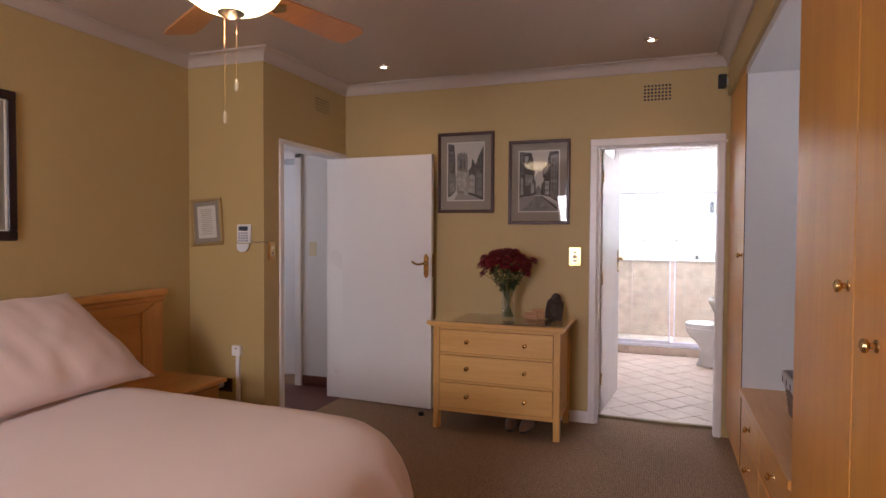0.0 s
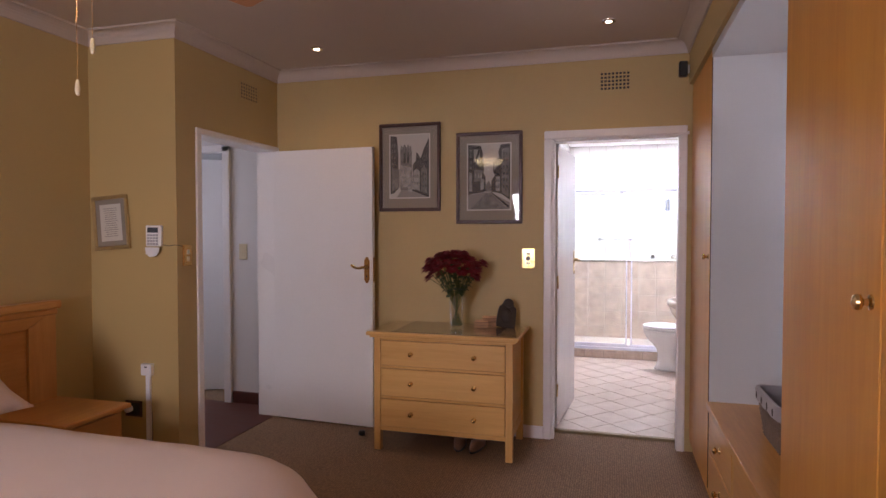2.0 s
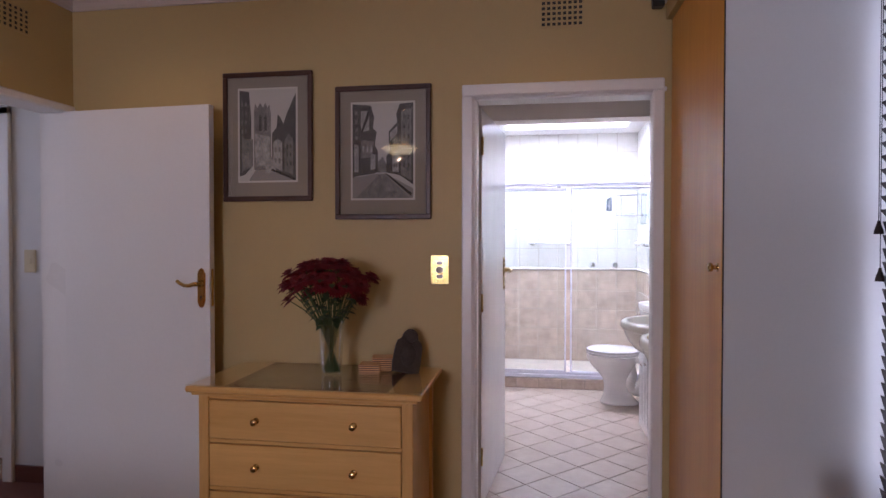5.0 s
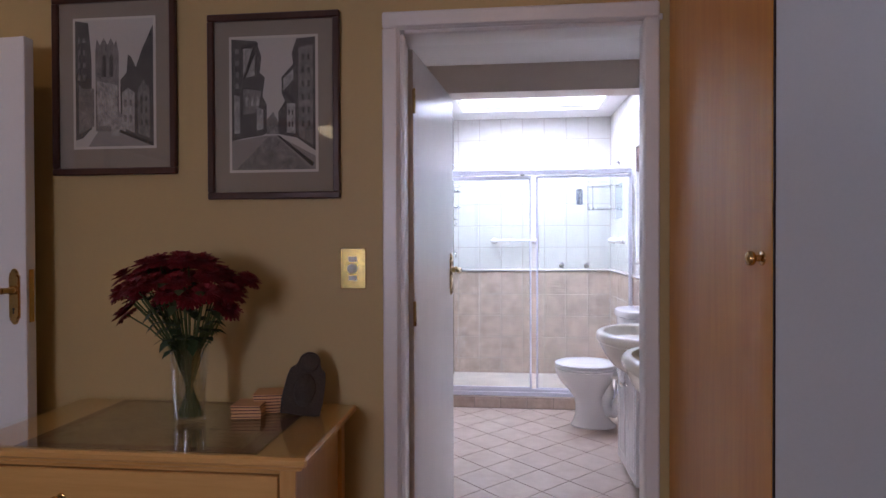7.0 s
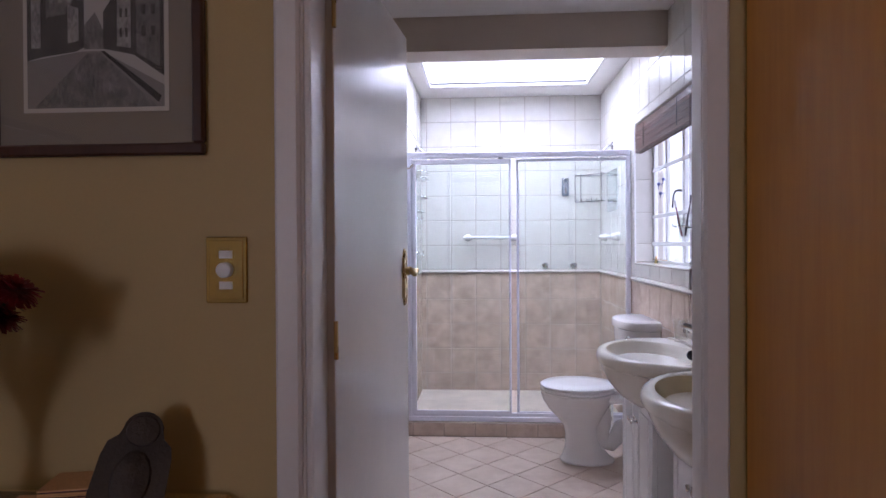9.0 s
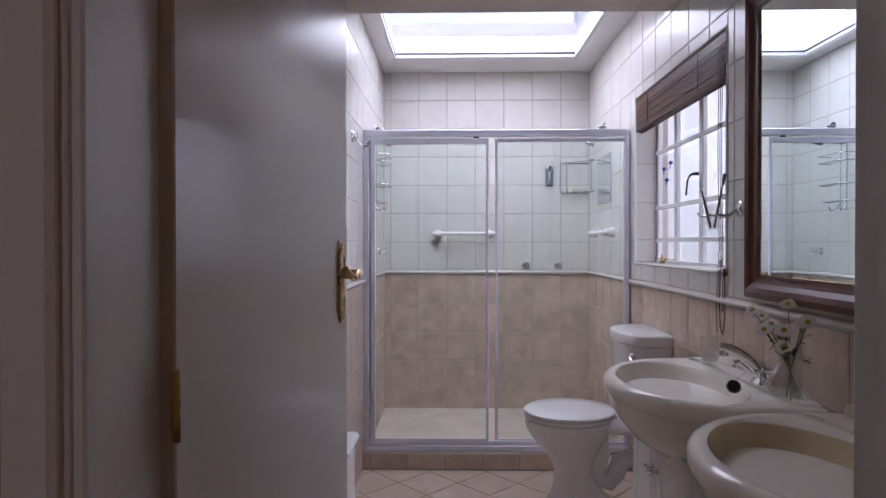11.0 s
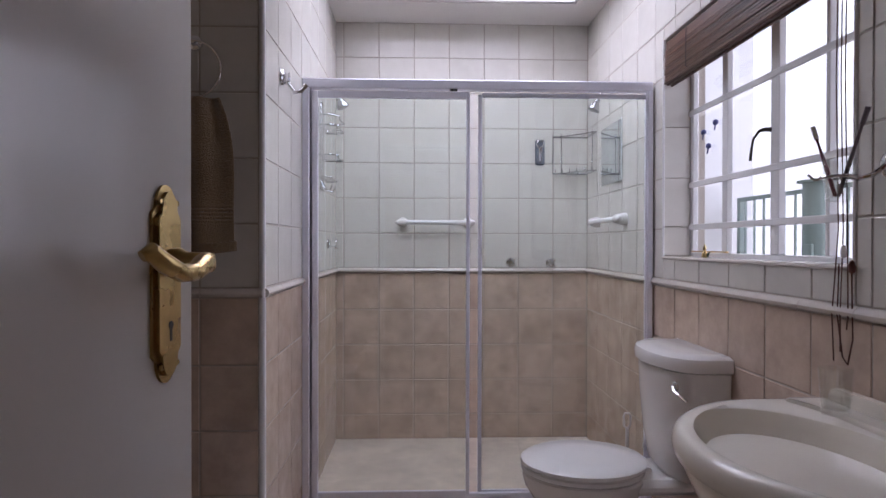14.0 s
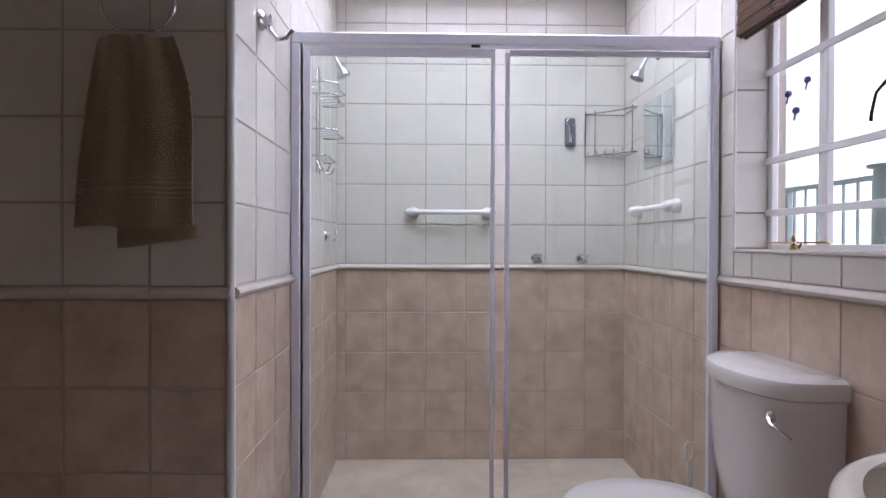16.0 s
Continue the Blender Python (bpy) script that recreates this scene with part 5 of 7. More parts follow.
for y0, y1, rows in ((3.515, 4.152, ((0.300, 0.492, 0.40), (0.088, 0.290, 0.19))), (2.779, 3.511, ((0.300, 0.492, 0.42), (0.088, 0.290, 0.19)))):
    u = empty("drawer_unit", "low orange-brown drawer unit with brass knobs under the bench top", "drawer unit", "drawer units under the window")
    cup_box(u, y0, y1, 0.075, 0.503)
    for e0 in (y0 + 0.001, y1 - 0.018):
        part("edge_strip", mk((0.4245, 0.4385, e0, e0 + 0.017, 0.088, 0.492)), DRES_WOOD_V, u, "pale edge strip")
    part("plinth", mk((0.445, 0.47, y0, y1, 0.0, 0.075)), CUP_WOOD, u)
    for z0, z1, kz in rows:
        d = part("drawer", mk((0.424, 0.4395, y0 + 0.021, y1 - 0.021, z0, z1), c=0.002), BENCH_WOOD, u)
        knob(d, (0.424, (y0 + y1) / 2 - 0.02, kz), (-1, 0, 0), BRASS, 0.017)

# basket
bk = empty("storage_basket", "wicker storage basket with a grey cloth liner folded over the rim", "basket")
RATTAN = surface("wicker", (0.17, 0.12, 0.085), 0.6, var=0.45, big=40, fine=200)


def ring_pts(t, n=64, off=0.0):
    """Outline of the basket at height t from 0 (foot) to 1 (rim)."""
    x0, x1 = 0.575 - 0.020 * t, 0.830 + 0.020 * t
    y0, y1 = 3.38 - 0.04 * t, 3.68 + 0.04 * t
    return resample(rounded_rect((x0 + x1) / 2, (y0 + y1) / 2, (x1 - x0) / 2 + off, (y1 - y0) / 2 + off, 0.03 + off, 4), n)


BZ0, BZ1 = 0.5425, 0.738
bm = bmesh.new()
n = 88
for k in range(17):
    t = (k + 0.5) / 17
    pts = ring_pts(t, n)
    c = Vector((0.700, 3.53))
    out = []
    for i, p in enumerate(pts):
        d = (p - c).normalized() * (0.0032 * math.cos(math.pi * i + (k % 2) * math.pi))
        out.append((p.x + d.x, p.y + d.y, BZ0 + 0.006 + (BZ1 - BZ0 - 0.01) * t))
    tube(bm, out, 0.0048, 5, close=True)
part("weave", bm, RATTAN, bk, "", True)
bm = bmesh.new()
lo_, hi_ = ring_pts(0, 44), ring_pts(1, 44)
for a, b in zip(lo_, hi_):
    tube(bm, [(a.x, a.y, BZ0), (b.x, b.y, BZ1)], 0.0035, 5)
part("stake", bm, RATTAN, bk)
part("base", prism(bmesh.new(), [tuple(p) for p in ring_pts(0, 40, -0.002)], BZ0, BZ0 + 0.006), RATTAN, bk)
bm = bmesh.new()
rg = []
for off, z in ((0.011, -0.052), (0.0125, -0.03), (0.012, 0.0), (0.006, 0.008), (-0.006, 0.007), (-0.010, -0.01), (-0.012, -0.08), (-0.03, -0.185)):
    t = 1 + z / 0.2
    rg.append([bm.verts.new((p.x, p.y, BZ1 + z + (0.0025 * math.sin(i * 1.1) if z < -0.04 and off > 0 else 0))) for i, p in enumerate(ring_pts(t, 60, off))])
for p, q in zip(rg, rg[1:]):
    for i in range(60):
        bm.faces.new((p[i], p[(i + 1) % 60], q[(i + 1) % 60], q[i]))
bm.faces.new(rg[-1])
part("liner", bm, LINER, bk, "grey cloth liner with a turned-over cuff", True)
SPOT_M = surface("dark_spot_cloth", (0.07, 0.05, 0.05), 0.9)
for yy in (3.40, 3.49, 3.58, 3.67):
    t = 1 - 0.028 / 0.2
    xx = 0.575 - 0.020 * t - 0.0135
    bm = lathe(bmesh.new(), [(0.0135, 0), (0.013, 0.0012), (0, 0.0014)], (xx, yy, BZ1 - 0.026), 14, Matrix.Rotation(radians(-90), 4, "Y"), sx=1.2, sy=0.8)
    part("cuff_spot", bm, SPOT_M, bk, "dark oval spot on the cuff")
for xx in (0.68, 0.76, 0.83):
    bm = lathe(bmesh.new(), [(0.0135, 0), (0.013, 0.0012), (0, 0.0014)], (xx, 3.38 - 0.04 * 0.86 - 0.0135, BZ1 - 0.026), 14, Matrix.Rotation(radians(90), 4, "X"), sx=0.8, sy=1.2)
    part("cuff_spot", bm, SPOT_M, bk, "dark oval spot on the cuff")

# side window with venetian blind
sw_ = struct("window_1", "white steel bedroom window behind a dark blind", STEEL_PAINT,
             (1.00, 1.03, 2.86, 2.90, 0.56, 2.26), (1.00, 1.03, 4.16, 4.20, 0.56, 2.26), (1.00, 1.03, 2.90, 4.16, 0.56, 0.60), (1.00, 1.03, 2.90, 4.16, 2.22, 2.26),
             (1.00, 1.03, 3.51, 3.55, 0.60, 2.22), (1.00, 1.03, 2.90, 3.51, 1.40, 1.44), (1.00, 1.03, 3.55, 4.16, 1.40, 1.44), c=0.003)
for y0, y1 in ((2.90, 3.51), (3.55, 4.16)):
    for z0, z1 in ((0.60, 1.40), (1.44, 2.22)):
        g = part("pane", mk((1.012, 1.016, y0, y1, z0, z1)), GLASS, sw_)
        g.visible_shadow = False
vb = empty("venetian_blind", "dark brown wooden venetian blind, upper slats open and lower slats shut", "blind")
part("valance", mk((0.815, 0.835, 2.80, 4.145, 2.235, 2.312), (0.835, 0.92, 2.80, 2.815, 2.235, 2.312), (0.835, 0.92, 4.13, 4.145, 2.235, 2.312), c=0.003), BLIND_WOOD, vb)
part("head_rail", mk((0.84, 0.90, 2.82, 4.12, 2.255, 2.30), c=0.002), BLIND_WOOD, vb)
Z, k = 2.225, 0
while Z > 0.545:
    tl = 50 if Z > 1.42 else 74
    m = Matrix.Translation((0.872, 3.47, Z)) @ Matrix.Rotation(radians(tl), 4, "Y")
    part("slat", box(bmesh.new(), -0.024, 0.024, -0.645, 0.645, -0.0014, 0.0014, m=m), BLIND_WOOD, vb)
    Z -= 0.0405
part("bottom_rail", mk((0.855, 0.89, 2.825, 4.115, 0.512, 0.528), c=0.003), BLIND_WOOD, vb)
for y in (2.98, 3.47, 3.98):
    for x in (0.850, 0.894):
        part("ladder_cord", tube(bmesh.new(), [(x, y, 2.25), (x, y, 0.52)], 0.0012, 5), BLACK, vb)
for y, z in ((4.085, 1.44), (4.075, 1.30)):
    part("pull_cord", tube(bmesh.new(), [(0.838, y, 2.25), (0.838, y, z)], 0.0014, 5), BLACK, vb)
    part("cord_tassel", lathe(bmesh.new(), [(0.013, -0.04), (0.012, -0.03), (0.005, -0.008), (0.004, 0.0)], (0.838, y, z), 12), BLIND_WOOD, vb, "", True)

# garden window behind
w2 = struct("window_2", "white steel garden window", STEEL_PAINT,
            (-1.75, -1.71, -1.58, -1.54, 0.98, 2.35), (-0.99, -0.95, -1.58, -1.54, 0.98, 2.35), (-1.71, -0.99, -1.58, -1.54, 0.98, 1.02), (-1.71, -1.365, -1.58, -1.54, 1.70, 1.73), (-1.335, -0.99, -1.58, -1.54, 1.70, 1.73), (-1.71, -0.99, -1.58, -1.54, 2.31, 2.35),
            (-1.365, -1.335, -1.58, -1.54, 1.02, 2.31), c=0.003)
g = part("pane", mk((-1.71, -0.99, -1.562, -1.558, 1.02, 2.31)), GLASS, w2)
g.visible_shadow = False
tr = empty("garden_tree", "purple-flowering garden tree outside the window", "tree")
BARK = surface("bark", (0.10, 0.08, 0.06), 0.9, var=0.3, bmp=0.8, dist=0.01)
bm = tube(bmesh.new(), [(-1.5, -7.5, -0.3), (-1.45, -7.5, 1.0), (-1.3, -7.4, 1.9)], 0.12, 10, radii=[0.16, 0.12, 0.09])
for a in range(6):
    an = a * 1.05
    tube(bm, [(-1.3, -7.4, 1.7), (-1.3 + 0.6 * math.cos(an), -7.4 + 0.6 * math.sin(an), 2.5), (-1.3 + 1.4 * math.cos(an), -7.4 + 1.4 * math.sin(an), 3.1 + 0.2 * (a % 2))], 0.04, 7, radii=[0.06, 0.04, 0.015])
part("trunk", bm, BARK, tr, "grey-brown trunk and limbs", True)
bm = bmesh.new()
for k in range(3200):
    a, r, t = rs.uniform(0, 6.28), rs.random() ** 0.5, rs.uniform(-1, 1)
    p = Vector((-1.3 + 1.9 * r * math.cos(a), -7.4 + 1.6 * r * math.sin(a), 2.8 + 1.0 * t * math.sqrt(max(0, 1 - r * r)) + 0.35 * noise.noise(Vector((r * 3 * math.cos(a), r * 3 * math.sin(a), t)))))
    if noise.noise(p * 1.6) < -0.12:
        continue
    q = Euler((rs.uniform(0, 3), rs.uniform(0, 3), rs.uniform(0, 3))).to_matrix()
    s = rs.uniform(0.03, 0.06)
    bm.faces.new([bm.verts.new(p + q @ Vector(c) * s) for c in ((-1, -0.6, 0), (1, -0.6, 0.2), (1, 0.6, 0), (-1, 0.6, 0.2))])
part("crown", bm, surface("purple_blossom", (0.22, 0.13, 0.42), 0.7, var=0.5, big=3), tr, "purple blossom crown")
# ---- outside ----
BACK = glowing("overcast_backdrop", (0.95, 0.97, 1.0), 2.6)
struct("backdrop_east", "plain overcast sky", BACK, (6.0, 6.05, -6, 20, -0.3, 9.0))
struct("backdrop_south", "plain overcast sky", BACK, (-8, 6, -14.05, -14.0, -0.3, 9.0))
fence = empty("balcony_railing", "grey-green painted steel railing outside the bathroom window", "railing")
part("top_rail", mk((2.42, 2.45, 5.0, 9.9, 1.555, 1.585)), GREEN_STEEL, fence)
part("bottom_rail", mk((2.42, 2.45, 5.0, 9.9, 0.35, 0.38)), GREEN_STEEL, fence)
for y in (5.0, 7.4, 9.86):
    part("support_post", mk((2.415, 2.455, y, y + 0.04, -0.30, 1.585), c=0.003), GREEN_STEEL, fence)
yy = 5.05
while yy < 9.9:
    part("baluster", mk((2.428, 2.442, yy, yy + 0.014, 0.38, 1.555)), GREEN_STEEL, fence)
    yy += 0.125
gp = empty("steel_post", "round grey-green steel post with a flat cap beside the railing", "post")
part("shaft", lathe(bmesh.new(), [(0.07, -0.3), (0.07, 1.585)], (2.25, 8.70, 0), 20), GREEN_STEEL, gp, "", True)
part("cap", lathe(bmesh.new(), [(0.10, 1.585), (0.10, 1.60), (0.0, 1.601)], (2.25, 8.70, 0), 20), GREEN_STEEL, gp)
part("bracket", mk((2.17, 2.19, 8.62, 8.71, 1.14, 1.22), c=0.004), GREEN_STEEL, gp)
struct("house_wall", "pale plastered wall outside the window", WHITE_WALL, (1.062, 2.6, 10.0, 10.2, -0.3, 4.0))

# bathroom window
GX = 1.010
Y0, Y1 = WINY
wf = [(GX - 0.012, GX + 0.012, Y1 - 0.026, Y1, *WINZ), (GX - 0.012, GX + 0.012, Y0, Y0 + 0.026, *WINZ), (GX - 0.012, GX + 0.012, Y0 + 0.026, Y1 - 0.026, WINZ[0], WINZ[0] + 0.026), (GX - 0.012, GX + 0.012, Y0 + 0.026, Y1 - 0.026, WINZ[1] - 0.026, WINZ[1])]
bw = finish("window_3", mk(*wf, c=0.003), STEEL_PAINT, None, "white painted steel casement window with cross bars", kind="structure")
YB = (7.345, 7.035, 6.785)
for y, w in ((YB[0], 0.020), (YB[1], 0.032), (YB[2], 0.016)):
    part("mullion", mk((GX - 0.014, GX + 0.012, y - w / 2, y + w / 2, WINZ[0] + 0.026, WINZ[1] - 0.026), c=0.002), STEEL_PAINT, bw)
part("casement_stile", mk((GX - 0.018, GX + 0.004, YB[0] - 0.034, YB[0] - 0.014, WINZ[0] + 0.028, WINZ[1] - 0.028), (GX - 0.018, GX + 0.004, YB[1] - 0.036, YB[1] - 0.020, WINZ[0] + 0.028, WINZ[1] - 0.028), c=0.002), STEEL_PAINT, bw)
for z in (1.285, 1.455, 1.745):
    part("cross_bar", mk((GX - 0.022, GX - 0.012, Y0 + 0.004, Y1 - 0.004, z - 0.011, z + 0.011), c=0.002), STEEL_PAINT, bw)
ys = [Y1 - 0.026, YB[0], YB[1], YB[2], Y0 + 0.026]
for a, b in zip(ys, ys[1:]):
    g = part("pane", mk((GX + 0.002, GX + 0.005, b + 0.008, a - 0.008, WINZ[0] + 0.026, WINZ[1] - 0.026)), GLASS, bw, "clear window glass")
    g.visible_shadow = False
part("stay_handle", tube(bmesh.new(), [(GX - 0.02, YB[1] + 0.004, 1.575), (GX - 0.040, YB[1] + 0.006, 1.575), (GX - 0.050, YB[1] + 0.016, 1.572), (GX - 0.052, YB[1] + 0.046, 1.552), (GX - 0.051, YB[1] + 0.062, 1.505), (GX - 0.051, YB[1] + 0.065, 1.485)], 0.006, 8, radii=[0.008, 0.007, 0.005, 0.004, 0.0045, 0.005]), DARK_IRON, bw, "dark casement handle", True)
part("peg_stay", mk((GX - 0.035, GX - 0.026, 7.28, 7.56, WINZ[0] + 0.028, WINZ[0] + 0.033), c=0.001), BRASS, bw, "brass peg stay")
bm = mk((BXE - 0.008, GX - 0.014, Y0 - 0.002, Y1 + 0.002, WINZ[0] - 0.003, WINZ[0] + 0.010), c=0.004)
part("window_sill", bm, T_RAIL, bw, "pale glazed sill")
for z0, z1 in ((1.172, 1.285), (1.288, 1.484), (1.487, 1.69), (1.693, 1.895), (1.898, 2.03)):
    part("reveal_tile", mk((BXE - 0.001, GX - 0.014, Y1 - 0.007, Y1 - 0.001, z0, z1), c=0.0015), T_WHITE, bw)
    part("reveal_tile", mk((BXE - 0.001, GX - 0.014, Y0 + 0.001, Y0 + 0.007, z0, z1), c=0.0015), T_WHITE, bw)
part("edge_bead", tube(bmesh.new(), [(BXE - 0.002, Y1 - 0.002, WINZ[0] + 0.01), (BXE - 0.002, Y1 - 0.002, WINZ[1])], 0.006, 8), PLASTIC, bw)
part("edge_bead", tube(bmesh.new(), [(BXE - 0.002, Y0 + 0.002, WINZ[0] + 0.01), (BXE - 0.002, Y0 + 0.002, WINZ[1])], 0.006, 8), PLASTIC, bw)
BIRD = surface("blue_bird_ornament", (0.07, 0.08, 0.22), 0.5, bmp=0)
for y, z in ((7.515, 1.655), (7.42, 1.675), (7.475, 1.595)):
    bd = empty("bird_ornament", "tiny dark blue bird ornament stuck on the window pane", "ornament", "bird ornaments on the pane")
    part("body", lathe(bmesh.new(), [(0, -0.014), (0.008, -0.008), (0.011, 0.0), (0.008, 0.008), (0, 0.013)], (GX - 0.006, y, z), 10, Matrix.Rotation(radians(70), 4, "X")), BIRD, bd, "", True)
    part("tail", prism(bmesh.new(), [(y - 0.004, z - 0.006), (y + 0.004, z - 0.006), (y + 0.012, z - 0.028), (y + 0.006, z - 0.030)], GX - 0.008, GX - 0.005, "yz"), BIRD, bd)
bo = empty("sill_ornament", "small green and gold ornament on the window sill", "ornament")
part("body", lathe(bmesh.new(), [(0.0, 0), (0.012, 0.0), (0.010, 0.015), (0.004, 0.022), (0.007, 0.032), (0.003, 0.042), (0.0, 0.052)], (0.955, 7.40, WINZ[0] + 0.0102), 12), OLD_BRASS, bo, "", True)
part("leaf", prism(bmesh.new(), [(7.385, WINZ[0] + 0.02), (7.36, WINZ[0] + 0.03), (7.375, WINZ[0] + 0.012)], 0.953, 0.957, "yz"), LEAF, bo)

bb = empty("bamboo_blind", "brown bamboo slat blind rolled up at the top of the window", "blind")
part("headboard", mk((BXE + 0.002, BXE + 0.030, Y0 + 0.012, Y1 - 0.012, 1.995, 2.035), c=0.003), BAMBOO, bb)
for k in range(12):
    z = 2.0 - k * 0.0115
    part("slat", mk((BXE - 0.004 - 0.0015 * (k % 3), BXE + 0.004, Y0 + 0.012 + random.uniform(0, 0.006), Y1 - 0.012 - random.uniform(0, 0.006), z - 0.010, z - 0.001), c=0.0012), BAMBOO, bb)
for k in range(7):
    a = radians(180 + 51 * k)
    cy, cz = BXE + 0.022 + 0.020 * math.cos(a), 1.880 + 0.020 * math.sin(a)
    part("rolled_slat", tube(bmesh.new(), [(cy, Y0 + 0.014, cz), (cy, Y1 - 0.014, cz)], 0.0065, 6), BAMBOO, bb)
for y in (Y0 + 0.25, Y1 - 0.22):
    part("binding_cord", tube(bmesh.new(), [(BXE - 0.010, y, 2.02), (BXE - 0.010, y, 1.88), (BXE + 0.02, y, 1.855)], 0.002, 5), BLACK, bb)
cord_m = surface("brown_cord", (0.10, 0.04, 0.03), 0.7)
for k, (dy, zlow) in enumerate(((0.0, 1.02), (0.014, 0.965), (0.03, 0.94))):
    y = Y0 + 0.02 + dy
    part("pull_cord", tube(bmesh.new(), [(BXE - 0.012, y, 1.98), (BXE - 0.014, y + 0.002, 1.6), (BXE - 0.012, y - 0.006, 1.25), (BXE - 0.014, y + 0.012 * (k - 1), 1.05), (BXE - 0.013, y + 0.006 * (k - 1), zlow)], 0.0016, 5), cord_m, bb, "", True)
part("cord_loop", tube(bmesh.new(), [(BXE - 0.012, Y0 + 0.0, 1.16), (BXE - 0.014, Y0 - 0.008, 1.0), (BXE - 0.016, Y0 + 0.005, 0.94), (BXE - 0.014, Y0 + 0.025, 0.955), (BXE - 0.013, Y0 + 0.045, 1.05), (BXE - 0.013, Y0 + 0.04, 1.17)], 0.0018, 5), cord_m, bb, "", True)
part("cord_tassel", lathe(bmesh.new(), [(0.0, -0.018), (0.007, -0.012), (0.008, 0.0), (0.005, 0.012), (0, 0.016)], (BXE - 0.013, Y0 - 0.002, 1.165), 10), MAHOGANY, bb, "", True)
part("cord_tassel", lathe(bmesh.new(), [(0.0, -0.018), (0.007, -0.012), (0.008, 0.0), (0.005, 0.012), (0, 0.016)], (BXE - 0.013, Y0 + 0.024, 1.20), 10), PLASTIC, bb, "", True)

# shower screen
ss = empty("shower_screen", "sliding glass shower screen in a silver aluminium frame", "shower screen")
S0, S1 = SY - 0.022, SY + 0.022
L, R = BXW + 0.004, BXE - 0.010
part("head_rail", mk((L, R, S0, S1, 1.862, 1.902), c=0.004), ALU, ss)
part("bottom_rail", mk((L, R, S0, S1, 0.109, 0.140), (L, R, S0 + 0.012, S1 - 0.012, 0.140, 0.165), c=0.003), ALU, ss)
part("jamb", mk((L, L + 0.030, S0, S1, 0.140, 1.862), (L + 0.030, L + 0.042, S0 + 0.004, S0 + 0.012, 0.140, 1.862), c=0.002), ALU, ss)
part("jamb", mk((R - 0.022, R, S0, S1, 0.140, 1.862), (R - 0.028, R - 0.022, S0 + 0.006, S0 + 0.012, 0.140, 1.862), c=0.002), ALU, ss)
slid = part("sliding_door", mk((-0.568, -0.528, SY - 0.018, SY - 0.004, 0.152, 1.852), (0.089, 0.104, SY - 0.018, SY - 0.004, 0.152, 1.852), (-0.528, 0.089, SY - 0.018, SY - 0.004, 1.822, 1.852), (-0.528, 0.089, SY - 0.018, SY - 0.004, 0.152, 0.180), c=0.002), ALU, ss, "aluminium framed sliding panel")
g = part("pane", mk((-0.528, 0.089, SY - 0.013, SY - 0.008, 0.180, 1.822)), SHOWER_GLASS, slid, "clear safety glass")
g.visible_shadow = False
fixd = part("fixed_panel", mk((0.141, 0.157, SY + 0.004, SY + 0.018, 0.152, 1.846), (0.157, R - 0.022, SY + 0.004, SY + 0.018, 0.152, 0.172), (0.157, R - 0.022, SY + 0.004, SY + 0.018, 1.836, 1.855), c=0.002), ALU, ss, "aluminium framed fixed panel")
g = part("pane", mk((0.157, R - 0.022, SY + 0.008, SY + 0.013, 0.172, 1.836)), SHOWER_GLASS, fixd, "clear safety glass")
g.visible_shadow = False
part("roller_stop", mk((0.02, 0.05, S0 - 0.003, S0, 1.852, 1.862)), BLACK, ss)


def cross_tap(label, at, nrm, grp="shower taps"):
    t = empty("shower_tap", label, "tap", grp)
    m = Matrix.Translation(at) @ Vector((0, 0, 1)).rotation_difference(Vector(nrm)).to_matrix().to_4x4()
    part("rose", lathe(bmesh.new(), [(0.027, 0), (0.026, 0.004), (0.014, 0.008), (0.012, 0.03), (0.015, 0.036), (0.015, 0.05), (0.0, 0.052)], seg=20, m=m), CHROME, t, "", True)
    bm = bmesh.new()
    for a in (45, 135, 225, 315):
        d = Vector((math.cos(radians(a)), math.sin(radians(a)), 0))
        tube(bm, [m @ (d * 0.005 + Vector((0, 0, 0.043))), m @ (d * 0.024 + Vector((0, 0, 0.045))), m @ (d * 0.030 + Vector((0, 0, 0.045)))], 0.005, 8, radii=[0.004, 0.0045, 0.007])
    part("cross_handle", bm, CHROME, t, "", True)


cross_tap("chrome shower tap with a cross handle on the tiled wall", (0.43, BYE - 0.004, 1.108), (0, -1, 0))
cross_tap("chrome shower tap with a cross handle on the tiled wall", (0.665, BYE - 0.004, 1.106), (0, -1, 0))
cross_tap("chrome shower tap with a cross handle on the tiled wall", (BXW + 0.004, 8.40, 1.215), (1, 0, 0))


def shower_head(y, x, sgn):
    s = empty("wall_shower", "small chrome shower head on a short wall arm", "shower head", "shower heads")
    part("wall_rose", lathe(bmesh.new(), [(0.028, 0), (0.026, 0.006), (0.012, 0.012), (0, 0.012)], (x, y, 2.02), 20, Matrix.Rotation(radians(90 * sgn), 4, "Y")), WIRE_CHROME, s, "", True)
    part("arm", tube(bmesh.new(), [(x, y, 2.02), (x + 0.03 * sgn, y, 2.018), (x + 0.055 * sgn, y, 2.000), (x + 0.076 * sgn, y, 1.962)], 0.0085, 10), WIRE_CHROME, s, "", True)
    part("head", lathe(bmesh.new(), [(0.010, 0.03), (0.014, 0.02), (0.012, 0.012), (0.030, -0.022), (0.031, -0.032), (0.0, -0.034)], (x + 0.085 * sgn, y, 1.938), 20, Matrix.Rotation(radians(-25 * sgn), 4, "Y")), WIRE_CHROME, s, "", True)


shower_head(8.28, BXW + 0.003, 1)
shower_head(8.28, BXE - 0.003, -1)


